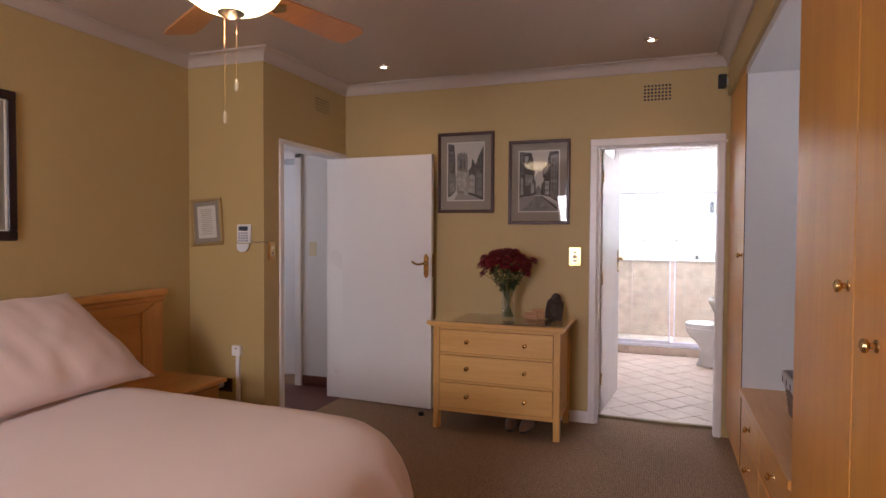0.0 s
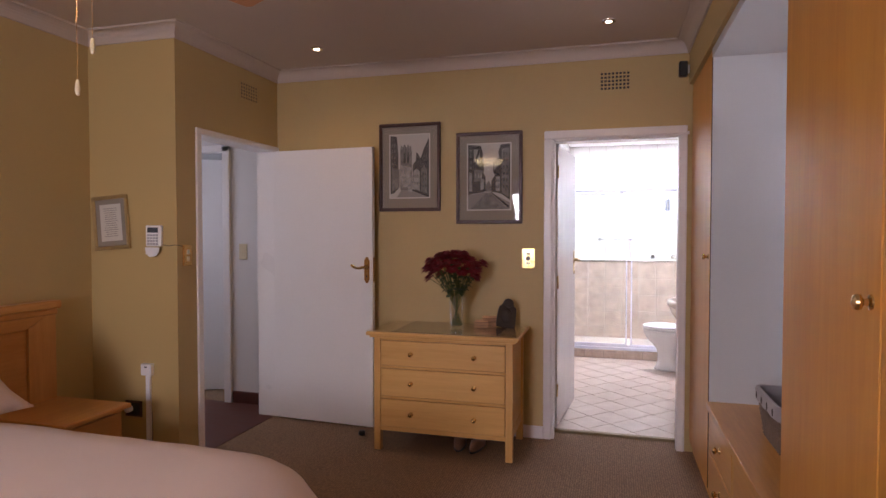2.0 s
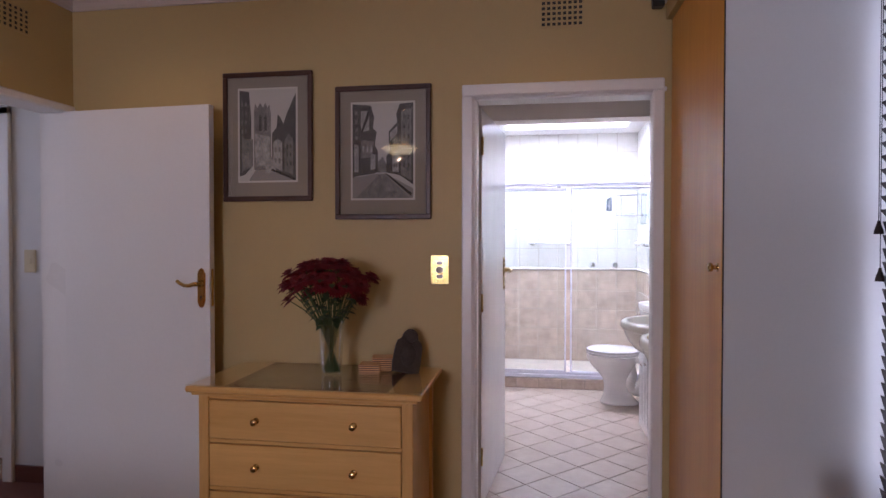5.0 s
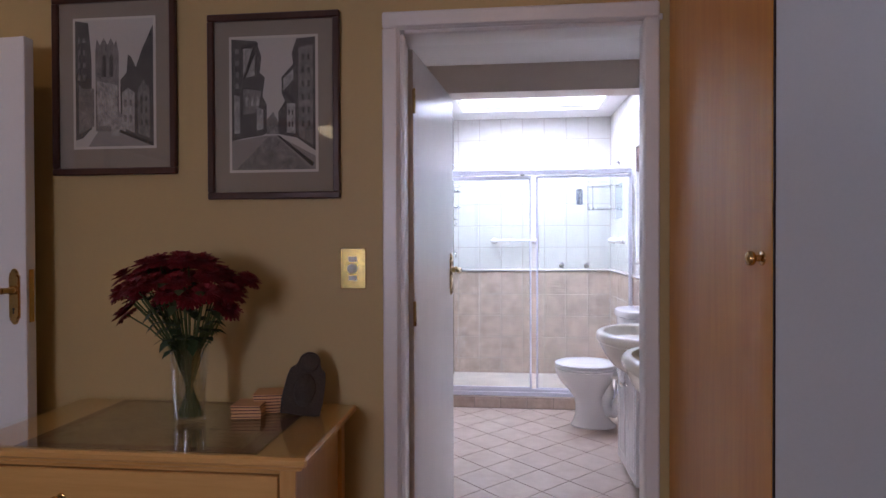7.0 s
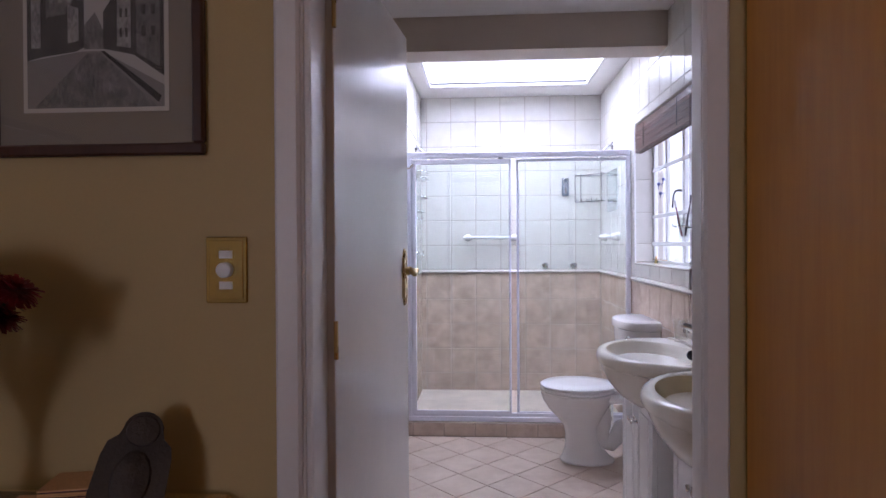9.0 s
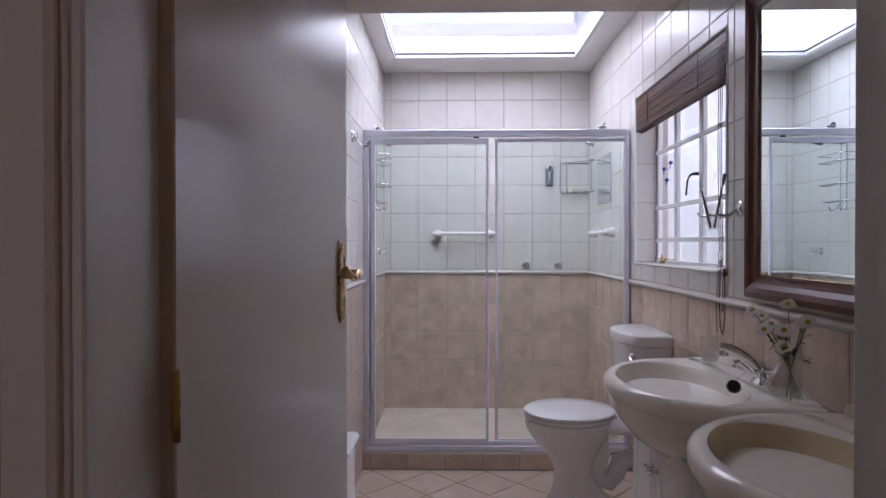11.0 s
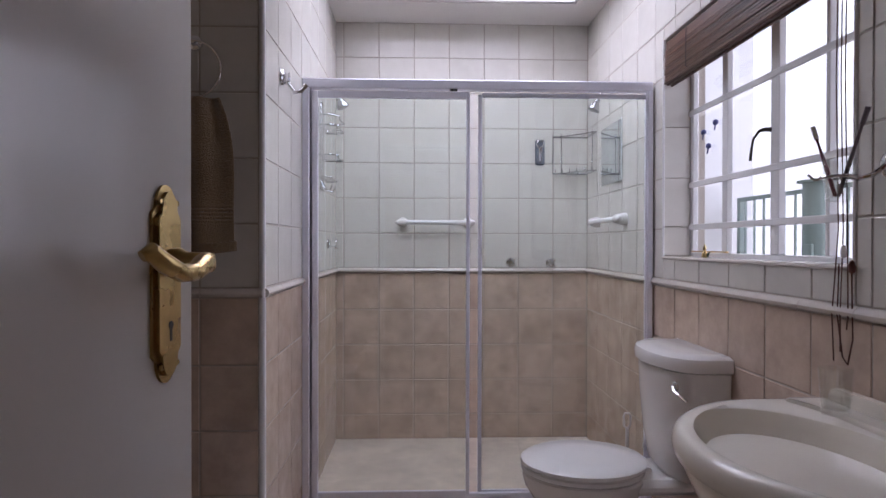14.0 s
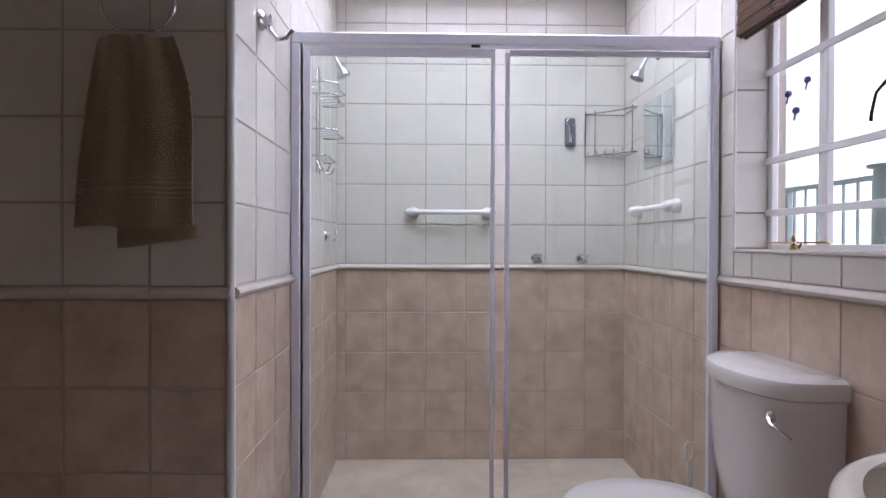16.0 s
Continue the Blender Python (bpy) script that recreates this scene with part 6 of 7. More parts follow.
def grab_bar(name, label, a, b, off):
    """Ceramic ended towel bar; off: vector out of the wall."""
    t = empty(name, label, "towel bar")
    a, b, off = Vector(a), Vector(b), Vector(off)
    d = (b - a).normalized()
    part("bar", tube(bmesh.new(), [a + off, b + off], 0.0125, 12), PLASTIC, t, "", True)
    for p, s in ((a, -1), (b, 1)):
        bm = lathe(bmesh.new(), [(0.0, 0), (0.030, 0.0), (0.031, 0.01), (0.026, 0.03), (0.021, 0.05), (0.0, 0.058)], p, 18, Vector((0, 0, 1)).rotation_difference(off).to_matrix().to_4x4(), sx=1.0, sy=1.0)
        lathe(bm, [(0.0, -0.045), (0.012, -0.035), (0.021, -0.010), (0.024, 0.012), (0.018, 0.024), (0, 0.028)], p + off * 0.8, 16, Vector((0, 0, 1)).rotation_difference(d * -s).to_matrix().to_4x4())
        part("end_bracket", bm, CERAMIC, t, "white ceramic bracket", True)
    return t


grab_bar("towel_bar", "white ceramic and plastic bar on the back wall of the shower", (-0.205, BYE - 0.004, 1.341), (0.175, BYE - 0.004, 1.341), (0, -0.055, 0))
grab_bar("towel_bar", "white ceramic bar on the side wall of the shower", (BXE - 0.004, 8.50, 1.338), (BXE - 0.004, 8.06, 1.338), (-0.05, 0, 0))
sm = empty("shower_mirror", "small frameless mirror fixed on the shower tiles", "mirror")
part("mirror_pane", mk((BXE - 0.012, BXE - 0.005, 8.106, 8.438, 1.530, 1.834), c=0.002), MIRROR, sm)
sd = empty("squeegee", "small grey and chrome hanging holder on the shower wall", "shower accessory")
part("back", mk((0.572, 0.628, BYE - 0.022, BYE - 0.005, 1.68, 1.83), c=0.008), surface("grey_plastic", (0.16, 0.18, 0.22), 0.35, bmp=0), sd)
part("loop", tube(bmesh.new(), arc((0.600, BYE - 0.026, 1.805), 0.020, 0, 360, 16)[:-1], 0.004, 8, close=True), CHROME, sd, "", True)
part("blade", mk((0.592, 0.608, BYE - 0.030, BYE - 0.022, 1.70, 1.785), c=0.003), CHROME, sd)


def wire(bm, pts, r=0.0022):
    tube(bm, pts, r, 6)


cr = empty("corner_rack", "chrome wire corner rack on the shower tiles", "shower rack")
bm = bmesh.new()
x0, y0 = BXE - 0.012, BYE - 0.012
for z in (1.845, 1.63):
    curve_ = [(x0 - 0.20, y0, z), (x0 - 0.19, y0 - 0.02, z), (x0 - 0.13, y0 - 0.06, z), (x0 - 0.06, y0 - 0.13, z), (x0 - 0.02, y0 - 0.19, z), (x0, y0 - 0.20, z)]
    wire(bm, curve_, 0.0035)
    wire(bm, [(x0 - 0.20, y0, z), (x0, y0, z), (x0, y0 - 0.20, z)], 0.003)
for x, y in ((x0 - 0.20, y0), (x0 - 0.02, y0 - 0.19), (x0 - 0.16, y0 - 0.04)):
    wire(bm, [(x, y, 1.63), (x, y, 1.86)], 0.0028)
for k in range(5):
    d = 0.03 + k * 0.035
    wire(bm, [(x0 - d, y0, 1.63), (x0 - d * 0.95, y0 - (0.2 - d) * 0.75, 1.63)])
for k in range(6):
    t = k / 5
    wire(bm, [(x0 - 0.19 + 0.17 * t, y0 - 0.02 - 0.16 * t, 1.63), (x0 - 0.19 + 0.17 * t, y0 - 0.02 - 0.16 * t, 1.655)])
part("wire_frame", bm, WIRE_CHROME, cr, "", True)
part("soap_tray", mk((x0 - 0.12, x0 - 0.02, y0 - 0.10, y0 - 0.015, 1.634, 1.650), c=0.005), THIN, cr, "clear soap tray").visible_shadow = False
wc = empty("hanging_caddy", "chrome wire caddy with three shelves hanging in the shower", "shower caddy")
bm = bmesh.new()
cx, cy = BXW + 0.012, 8.16
wire(bm, [(cx, cy - 0.03, 1.47), (cx, cy - 0.03, 1.88)] + [(cx, cy - 0.03 + 0.03 * (1 - math.cos(a)), 1.88 + 0.03 * math.sin(a)) for a in (0.8, 1.57, 2.3)] + [(cx, cy + 0.03, 1.88), (cx, cy + 0.03, 1.47)], 0.003)
for z, dp in ((1.775, 0.095), (1.635, 0.09), (1.53, 0.06)):
    for zz, sc in ((z, 1.0), (z + (0.045 if z > 1.7 else 0.0), 1.04)):
        wire(bm, [(cx, cy - 0.12, zz), (cx + dp * 0.6, cy - 0.13, zz), (cx + dp * sc, cy - 0.10, zz), (cx + dp * 0.9, cy, zz), (cx + dp * sc, cy + 0.10, zz), (cx + dp * 0.6, cy + 0.13, zz), (cx, cy + 0.12, zz)], 0.0026)
    for k in range(5):
        y = cy - 0.10 + k * 0.05
        wire(bm, [(cx, y, z), (cx + dp * 0.92, y - 0.02, z)], 0.0016)
for k in (-1, 1):
    wire(bm, [(cx, cy + 0.03 * k, 1.52), (cx + 0.02, cy + 0.04 * k, 1.48), (cx + 0.045, cy + 0.05 * k, 1.472), (cx + 0.06, cy + 0.055 * k, 1.50)], 0.003)
part("wire_frame", bm, WIRE_CHROME, wc, "", True)
hk = empty("robe_hook", "chrome robe hook with a brass-edged rose on the tiles", "hook")
part("rose", lathe(bmesh.new(), [(0.027, 0), (0.029, 0.004), (0.026, 0.010), (0.018, 0.014), (0.016, 0.024), (0.019, 0.03), (0.0, 0.034)], (BXW + 0.003, 7.335, 1.80), 24, Matrix.Rotation(radians(90), 4, "Y")), CHROME, hk, "chrome rose", True)
part("hook", tube(bmesh.new(), [(BXW + 0.02, 7.335, 1.797), (BXW + 0.030, 7.335, 1.77), (BXW + 0.050, 7.335, 1.748), (BXW + 0.075, 7.335, 1.752), (BXW + 0.092, 7.335, 1.775)], 0.007, 10, radii=[0.008, 0.008, 0.007, 0.006, 0.009]), CHROME, hk, "", True)

# towel ring and towel
tg = empty("towel_ring", "chrome towel ring fixed to the tiled pier", "towel ring")
RXc, RZc = -0.805, 1.752
part("wall_rose", lathe(bmesh.new(), [(0.024, 0), (0.022, 0.006), (0.012, 0.010), (0.011, 0.034), (0.0, 0.036)], (RXc, PY - 0.004, RZc + 0.088), 20, Matrix.Rotation(radians(90), 4, "X")), CHROME, tg, "", True)
part("ring", tube(bmesh.new(), arc((RXc, PY - 0.036, RZc), 0.088, 0, 360, 40)[:-1], 0.0042, 10, close=True), CHROME, tg, "", True)
bm = bmesh.new()


def towel_fn(side):
    def fn(u, v):
        z = 1.662 - 0.445 * v
        half = 0.090 + 0.040 * (1 - math.exp(-4.0 * v)) + 0.010 * v
        x = RXc - 0.002 + (2 * u - 1) * half + 0.006 * math.sin(v * 5)
        f = math.sin(u * math.pi * 5.2 + 0.6) * 0.010 * (1 - 0.65 * v) + 0.006 * noise.noise(Vector((u * 3, v * 4, side)))
        edge = (1 - abs(2 * u - 1) ** 4)
        y = PY - 0.036 + side * 0.011 * edge + f
        if v > 0.985:
            z += 0.004 * math.sin(u * 8)
        rib = 0.0016 * math.sin((v - 0.74) * 2 * math.pi / 0.026) if 0.74 < v < 0.86 else 0
        fuzz = 0.0022 * noise.noise(Vector((u * 95, v * 150, side * 7))) * (0.4 if rib else 1.0)
        return (x + fuzz * (2 * u - 1), y + side * (rib + fuzz), z)
    return fn


for s in (-1, 1):
    sheet(bm, towel_fn(s), 80, 170)
g2 = lambda u, v: (RXc - 0.05 + u * 0.185, PY - 0.030 + 0.004 * math.sin(u * 7), 1.225 - 0.045 * v * (1 - u * 0.55) - 0.012 * v)
sheet(bm, g2, 16, 6)
bmesh.ops.remove_doubles(bm, verts=bm.verts[:], dist=0.0005)
tw = finish("hand_towel", bm, TOWEL, None, "brown terry hand towel hanging through the chrome ring", True, cat="towel", angle=70)
sol = tw.modifiers.new("thickness", "SOLIDIFY")
sol.thickness = 0.004

# toilet
TY = 7.275
BUP = 0.028
wcb = empty("toilet", "white ceramic close-coupled toilet with its lid closed", "toilet")


def loft(bm, rings, caps=(True, True)):
    R_ = [[bm.verts.new(p) for p in r] for r in rings]
    n = len(R_[0])
    for a, b in zip(R_, R_[1:]):
        for i in range(n):
            bm.faces.new((a[i], a[(i + 1) % n], b[(i + 1) % n], b[i]))
    if caps[0]:
        bm.faces.new(R_[0][::-1])
    if caps[1]:
        bm.faces.new(R_[-1])
    return R_


def egg(cx, cy, front, back, half, z, n=48, sq=2.0):
    """Outline pointing to -x: front length, back length, half width."""
    out = []
    for i in range(n):
        a = 2 * math.pi * i / n
        c, s = math.cos(a), math.sin(a)
        e = 2 / sq
        cc, s2 = math.copysign(abs(c) ** e, c), math.copysign(abs(s) ** e, s)
        out.append((cx - (front if c > 0 else back) * cc, cy + half * s2, z + (BUP if z > 0.1 else 0.017)))
    return out


bm = bmesh.new()
loft(bm, [egg(0.525, TY, 0.160, 0.150, 0.108, 0.004), egg(0.525, TY, 0.163, 0.152, 0.111, 0.014), egg(0.52, TY, 0.145, 0.130, 0.095, 0.035), egg(0.505, TY, 0.112, 0.100, 0.078, 0.085), egg(0.49, TY, 0.096, 0.090, 0.072, 0.15), egg(0.485, TY, 0.102, 0.098, 0.080, 0.20),
          egg(0.485, TY, 0.140, 0.125, 0.108, 0.25), egg(0.485, TY, 0.190, 0.150, 0.142, 0.30), egg(0.49, TY, 0.226, 0.175, 0.170, 0.35), egg(0.49, TY, 0.236, 0.185, 0.182, 0.385), egg(0.49, TY, 0.236, 0.185, 0.184, 0.394), egg(0.49, TY, 0.230, 0.18, 0.178, 0.400)])
part("bowl", bm, CERAMIC, wcb, "", True)
bm = bmesh.new()
tube(bm, [(0.59, TY, 0.33), (0.615, TY, 0.26), (0.600, TY, 0.18), (0.615, TY, 0.125), (0.655, TY, 0.115), (0.690, TY, 0.155), (0.715, TY, 0.215), (0.76, TY, 0.235), (0.82, TY, 0.215), (0.888, TY, 0.20)], 0.045, 18, radii=[0.060, 0.050, 0.044, 0.042, 0.042, 0.043, 0.045, 0.046, 0.047, 0.047])
part("trap", bm, CERAMIC, wcb, "", True)
part("outlet_collar", lathe(bmesh.new(), [(0.062, 0), (0.064, 0.03), (0.058, 0.05)], (0.825, TY, 0.205), 20, Matrix.Rotation(radians(90), 4, "Y")), BLACK, wcb, "dark rubber collar", True)
part("shelf", mk((0.60, 0.84, TY - 0.12, TY + 0.12, 0.375, 0.428), c=0.02), CERAMIC, wcb, "", True)
bm = bmesh.new()
loft(bm, [egg(0.47, TY, 0.212, 0.20, 0.178, 0.402), egg(0.47, TY, 0.220, 0.205, 0.186, 0.408), egg(0.47, TY, 0.220, 0.205, 0.186, 0.418), egg(0.47, TY, 0.214, 0.20, 0.180, 0.423)])
part("seat", bm, LACQUER, wcb, "", True)
bm = bmesh.new()
loft(bm, [egg(0.47, TY, 0.214, 0.21, 0.182, 0.424), egg(0.47, TY, 0.221, 0.215, 0.188, 0.430), egg(0.47, TY, 0.220, 0.215, 0.187, 0.440), egg(0.47, TY, 0.205, 0.205, 0.172, 0.448), egg(0.47, TY, 0.12, 0.14, 0.10, 0.452)])
part("lid", bm, LACQUER, wcb, "", True)
for s in (-0.07, 0.07):
    part("hinge", tube(bmesh.new(), [(0.665, TY + s - 0.02, 0.456), (0.665, TY + s + 0.02, 0.456)], 0.010, 10), PLASTIC, wcb)


def dshape(x0, xb, hy, z, n=48, k=0.62):
    """Cistern outline with a bowed front: front at x0, back at xb."""
    hy *= 0.955
    front = []
    for i in range(n + 1):
        t = -1 + 2 * i / n
        front.append((x0 + k * (xb - x0) * (1 - max(0.0, 1 - abs(t) ** 2.3) ** (1 / 2.3)), TY - hy * t, z))
    return front + [(xb, TY - hy, z), (xb, TY + hy, z)]


bm = bmesh.new()
loft(bm, [dshape(0.740, 0.884, 0.165, 0.428), dshape(0.722, 0.884, 0.185, 0.45), dshape(0.705, 0.884, 0.205, 0.55), dshape(0.692, 0.884, 0.216, 0.70), dshape(0.688, 0.884, 0.219, 0.80)])
part("cistern", bm, CERAMIC, wcb, "", True)
bm = bmesh.new()
loft(bm, [dshape(0.686, 0.885, 0.222, 0.802), dshape(0.676, 0.886, 0.229, 0.808), dshape(0.674, 0.886, 0.231, 0.835), dshape(0.680, 0.886, 0.226, 0.848), dshape(0.700, 0.884, 0.21, 0.856), dshape(0.73, 0.88, 0.17, 0.859)])
part("cistern_lid", bm, CERAMIC, wcb, "", True)
part("lever_boss", lathe(bmesh.new(), [(0.016, 0), (0.016, 0.008), (0.010, 0.014), (0, 0.015)], (0.722, TY - 0.175, 0.760), 16, Matrix.Rotation(radians(-90), 4, "Y")), CHROME, wcb, "chrome lever boss", True)
part("flush_lever", tube(bmesh.new(), [(0.708, TY - 0.175, 0.760), (0.700, TY - 0.205, 0.750), (0.722, TY - 0.250, 0.728)], 0.004, 8, radii=[0.006, 0.0042, 0.0036]), CHROME, wcb, "chrome flush lever", True)
tb = empty("toilet_brush", "white plastic toilet brush in its holder behind the toilet", "toilet brush")
part("holder", lathe(bmesh.new(), [(0.0, 0), (0.045, 0.0), (0.048, 0.01), (0.040, 0.12), (0.036, 0.12), (0.036, 0.02)], (0.735, 7.600, 0.003), 20), PLASTIC, tb, "", True)
part("handle", tube(bmesh.new(), [(0.735, 7.600, 0.06), (0.735, 7.600, 0.47)], 0.007, 8), PLASTIC, tb, "", True)
part("handle_loop", tube(bmesh.new(), [(0.735 + a, 7.60, 0.47 + b) for a, b in ((0, 0), (0.012, 0.01), (0.014, 0.05), (0.008, 0.062), (-0.008, 0.062), (-0.014, 0.05), (-0.012, 0.01))], 0.0045, 8, close=True), PLASTIC, tb, "", True)

# basins on their cabinets
def basin_outline(cy, z, f=1.0, inset=0.0, n=64):
    """Bowed front towards -x, straight against the wall."""
    out = []
    xb, xc, a, hb = BXE - 0.006, 0.715, 0.318, 0.369
    for i in range(n):
        t = -math.pi / 2 + math.pi * i / (n - 1)
        out.append((xc - (a - inset) * math.cos(t) ** 1.06 if math.cos(t) > 1e-6 else xc, cy + (hb - inset) * math.sin(t), z))
    m_ = 10
    for i in range(1, m_ + 1):
        out.append((xc + (xb - inset * 0.3 - xc) * i / m_, cy + (hb - inset), z))
    for i in range(1, 13):
        out.append((xb - inset * 0.3, cy + (hb - inset) * (1 - 2 * i / 13), z))
    for i in range(m_):
        out.append((xb - inset * 0.3 - (xb - inset * 0.3 - xc) * i / m_, cy - (hb - inset), z))
    return out


def blend(o, cx, cy, s, z, sx=None):
    return [(cx + (x - cx) * (sx or s), cy + (y - cy) * s, z) for x, y, _ in o]


def bowl_ring(n, cx, cy, a, b, z, ref):
    out = []
    for x, y, _ in ref:
        t = math.atan2((y - cy) / b, (x - cx) / a)
        out.append((cx + a * math.cos(t), cy + b * math.sin(t), z))
    return out


def rounded_poly(pts, r, n=4):
    out = []
    for i, p in enumerate(pts):
        p, a, b = Vector(p), Vector(pts[i - 1]), Vector(pts[(i + 1) % len(pts)])
        u, v = (a - p), (b - p)
        ru, rv = min(r, u.length * 0.45), min(r, v.length * 0.45)
        u, v = p + u.normalized() * ru, p + v.normalized() * rv
        for k in range(n + 1):
            t = k / n
            out.append(tuple(u.lerp(p, t).lerp(p.lerp(v, t), t)))
    return out


def basin(cy, label, mat_out, mat_in, tap=True):
    bs = empty("wash_basin", label, "basin", "pair of basins")
    o = basin_outline(cy, 0)
    bx = 0.625
    rings = [blend(o, 0.76, cy, 0.42, 0.60), blend(o, 0.76, cy, 0.60, 0.615), blend(o, 0.76, cy, 0.76, 0.655), blend(o, 0.77, cy, 0.88, 0.71), blend(o, 0.79, cy, 0.94, 0.755), blend(o, 0.80, cy, 0.955, 0.777), blend(o, 0.80, cy, 0.948, 0.781)]
    rings = [[(min(x, BXE - 0.006), y, z) for x, y, z in r] for r in rings]
    bm = bmesh.new()
    loft(bm, rings, (True, True))
    part("underside", bm, mat_out, bs, "", True)
    bm = bmesh.new()
    R = [blend(o, 0.80, cy, 0.925, 0.7815), blend(o, 0.80, cy, 0.925, 0.786), basin_outline(cy, 0.786, inset=0.006), basin_outline(cy, 0.794, inset=0.001), basin_outline(cy, 0.808, inset=0.0), basin_outline(cy, 0.820, inset=0.002), basin_outline(cy, 0.830, inset=0.008), basin_outline(cy, 0.836, inset=0.018), basin_outline(cy, 0.838, inset=0.030), basin_outline(cy, 0.835, inset=0.043)]
    loft(bm, [[(min(x, BXE - 0.006), y, z) for x, y, z in r] for r in R] + [bowl_ring(0, bx, cy, 0.190, 0.300, 0.833, o), bowl_ring(0, bx, cy, 0.184, 0.294, 0.829, o)], (True, False))
    part("rim", bm, mat_out, bs, "", True)
    bm = bmesh.new()
    loft(bm, [bowl_ring(0, bx, cy, a_, b_, z_, o) for a_, b_, z_ in ((0.184, 0.294, 0.829), (0.176, 0.286, 0.819), (0.168, 0.275, 0.804), (0.158, 0.258, 0.785), (0.144, 0.233, 0.764), (0.124, 0.196, 0.744), (0.098, 0.148, 0.728), (0.066, 0.095, 0.716), (0.022, 0.022, 0.708))], (False, True))
    part("bowl", bm, mat_in, bs, "cream glazed bowl", True)
    bm = bmesh.new()
    deck = [(0.822, cy - 0.31), (0.812, cy - 0.20), (0.812, cy + 0.20), (0.800, cy + 0.29), (0.775, cy + 0.345), (BXE - 0.0065, cy + 0.350), (BXE - 0.0065, cy - 0.350)]
    loft(bm, [[(x, y, z) for x, y in rounded_poly([(0.845 + (x - 0.845) * f, cy + (y - cy) * f) for x, y in deck], 0.03)] for f, z in ((1.0, 0.8345), (0.99, 0.840), (0.96, 0.8445), (0.90, 0.8465))], (False, True))
    part("tap_ledge", bm, mat_out, bs, "", True)
    part("upstand", prism(bmesh.new(), rounded_poly([(cy + 0.10, 0.842), (cy + 0.30, 0.842), (cy + 0.285, 0.880), (cy + 0.13, 0.880)], 0.018), BXE - 0.026, BXE - 0.0065, "yz"), mat_out, bs, "", True)
    part("waste", lathe(bmesh.new(), [(0.020, 0), (0.018, 0.002), (0.006, 0.001), (0, 0.001)], (bx, cy, 0.7082), 16), CHROME, bs, "chrome waste", True)
    # mixer tap
    tp = empty("mixer_tap", "chrome basin mixer with two cross handles", "tap", "basin taps")
    ty, dz = cy - 0.11, -0.015
    part("base", lathe(bmesh.new(), [(0.034, 0.0), (0.034, 0.006), (0.027, 0.014), (0.023, 0.03), (0.024, 0.045), (0.018, 0.056), (0.0, 0.060)], (0.842, ty, 0.860 + dz), 24, Matrix.Identity(4), sx=0.95, sy=1.5), CHROME, tp, "", True)
    part("spout", tube(bmesh.new(), [(0.842, ty, 0.878 + dz), (0.830, ty + 0.006, 0.905 + dz), (0.808, ty + 0.016, 0.930 + dz), (0.780, ty + 0.028, 0.948 + dz), (0.752, ty + 0.040, 0.960 + dz), (0.732, ty + 0.048, 0.965 + dz)], 0.013, 16, radii=[0.024, 0.022, 0.019, 0.017, 0.0165, 0.0150]), CHROME, tp, "", True)
    part("outlet", lathe(bmesh.new(), [(0.0135, -0.016), (0.0145, 0.0), (0.0, 0.002)], (0.742, ty + 0.044, 0.954 + dz), 16), CHROME, tp, "", True)
    for s in (-1, 1):
        p0, p1 = Vector((0.835, ty + 0.03 * s, 0.884 + dz)), Vector((0.805, ty + 0.075 * s, 0.912 + dz))
        bm = tube(bmesh.new(), [p0, p0.lerp(p1, 0.5), p1], 0.012, 12, radii=[0.014, 0.012, 0.010])
        d = (p1 - p0).normalized()
        u = d.orthogonal().normalized()
        w = d.cross(u)
        for a in (45, 135, 225, 315):
            e = u * math.cos(radians(a)) + w * math.sin(radians(a))
            tube(bm, [p1 + d * 0.006, p1 + d * 0.008 + e * 0.018, p1 + d * 0.008 + e * 0.026], 0.005, 8, radii=[0.005, 0.0042, 0.0068])
        part("cross_handle", bm, CHROME, tp, "", True)
    return bs


def cabinet(cy, label):
    c = empty("basin_cabinet", label, "cabinet", "cabinets under the basins")
    part("carcass", mk((0.575, BXE - 0.008, cy - 0.245, cy - 0.229, 0.07, 0.64), (0.575, BXE - 0.008, cy + 0.229, cy + 0.245, 0.07, 0.64), (0.575, BXE - 0.008, cy - 0.229, cy + 0.229, 0.07, 0.086), (0.575, BXE - 0.008, cy - 0.229, cy + 0.229, 0.60, 0.62)), LACQUER, c)
    part("plinth", mk((0.60, BXE - 0.02, cy - 0.235, cy + 0.235, 0.004, 0.07)), BLACK, c, "dark recessed plinth")
    for s in (-1, 1):
        y0, y1 = (cy - 0.243, cy - 0.002) if s < 0 else (cy + 0.002, cy + 0.243)
        d = part("door", mk((0.556, 0.574, y0, y1, 0.075, 0.655), c=0.002), LACQUER, c)
        part("moulding", mk((0.553, 0.557, y0 + 0.045, y1 - 0.045, 0.13, 0.137), (0.553, 0.557, y0 + 0.045, y1 - 0.045, 0.593, 0.60), (0.553, 0.557, y0 + 0.045, y0 + 0.052, 0.137, 0.593), (0.553, 0.557, y1 - 0.052, y1 - 0.045, 0.137, 0.593), c=0.001), LACQUER, d)
        knob(d, (0.556, cy + s * 0.022, 0.545), (-1, 0, 0), CHROME, 0.012)


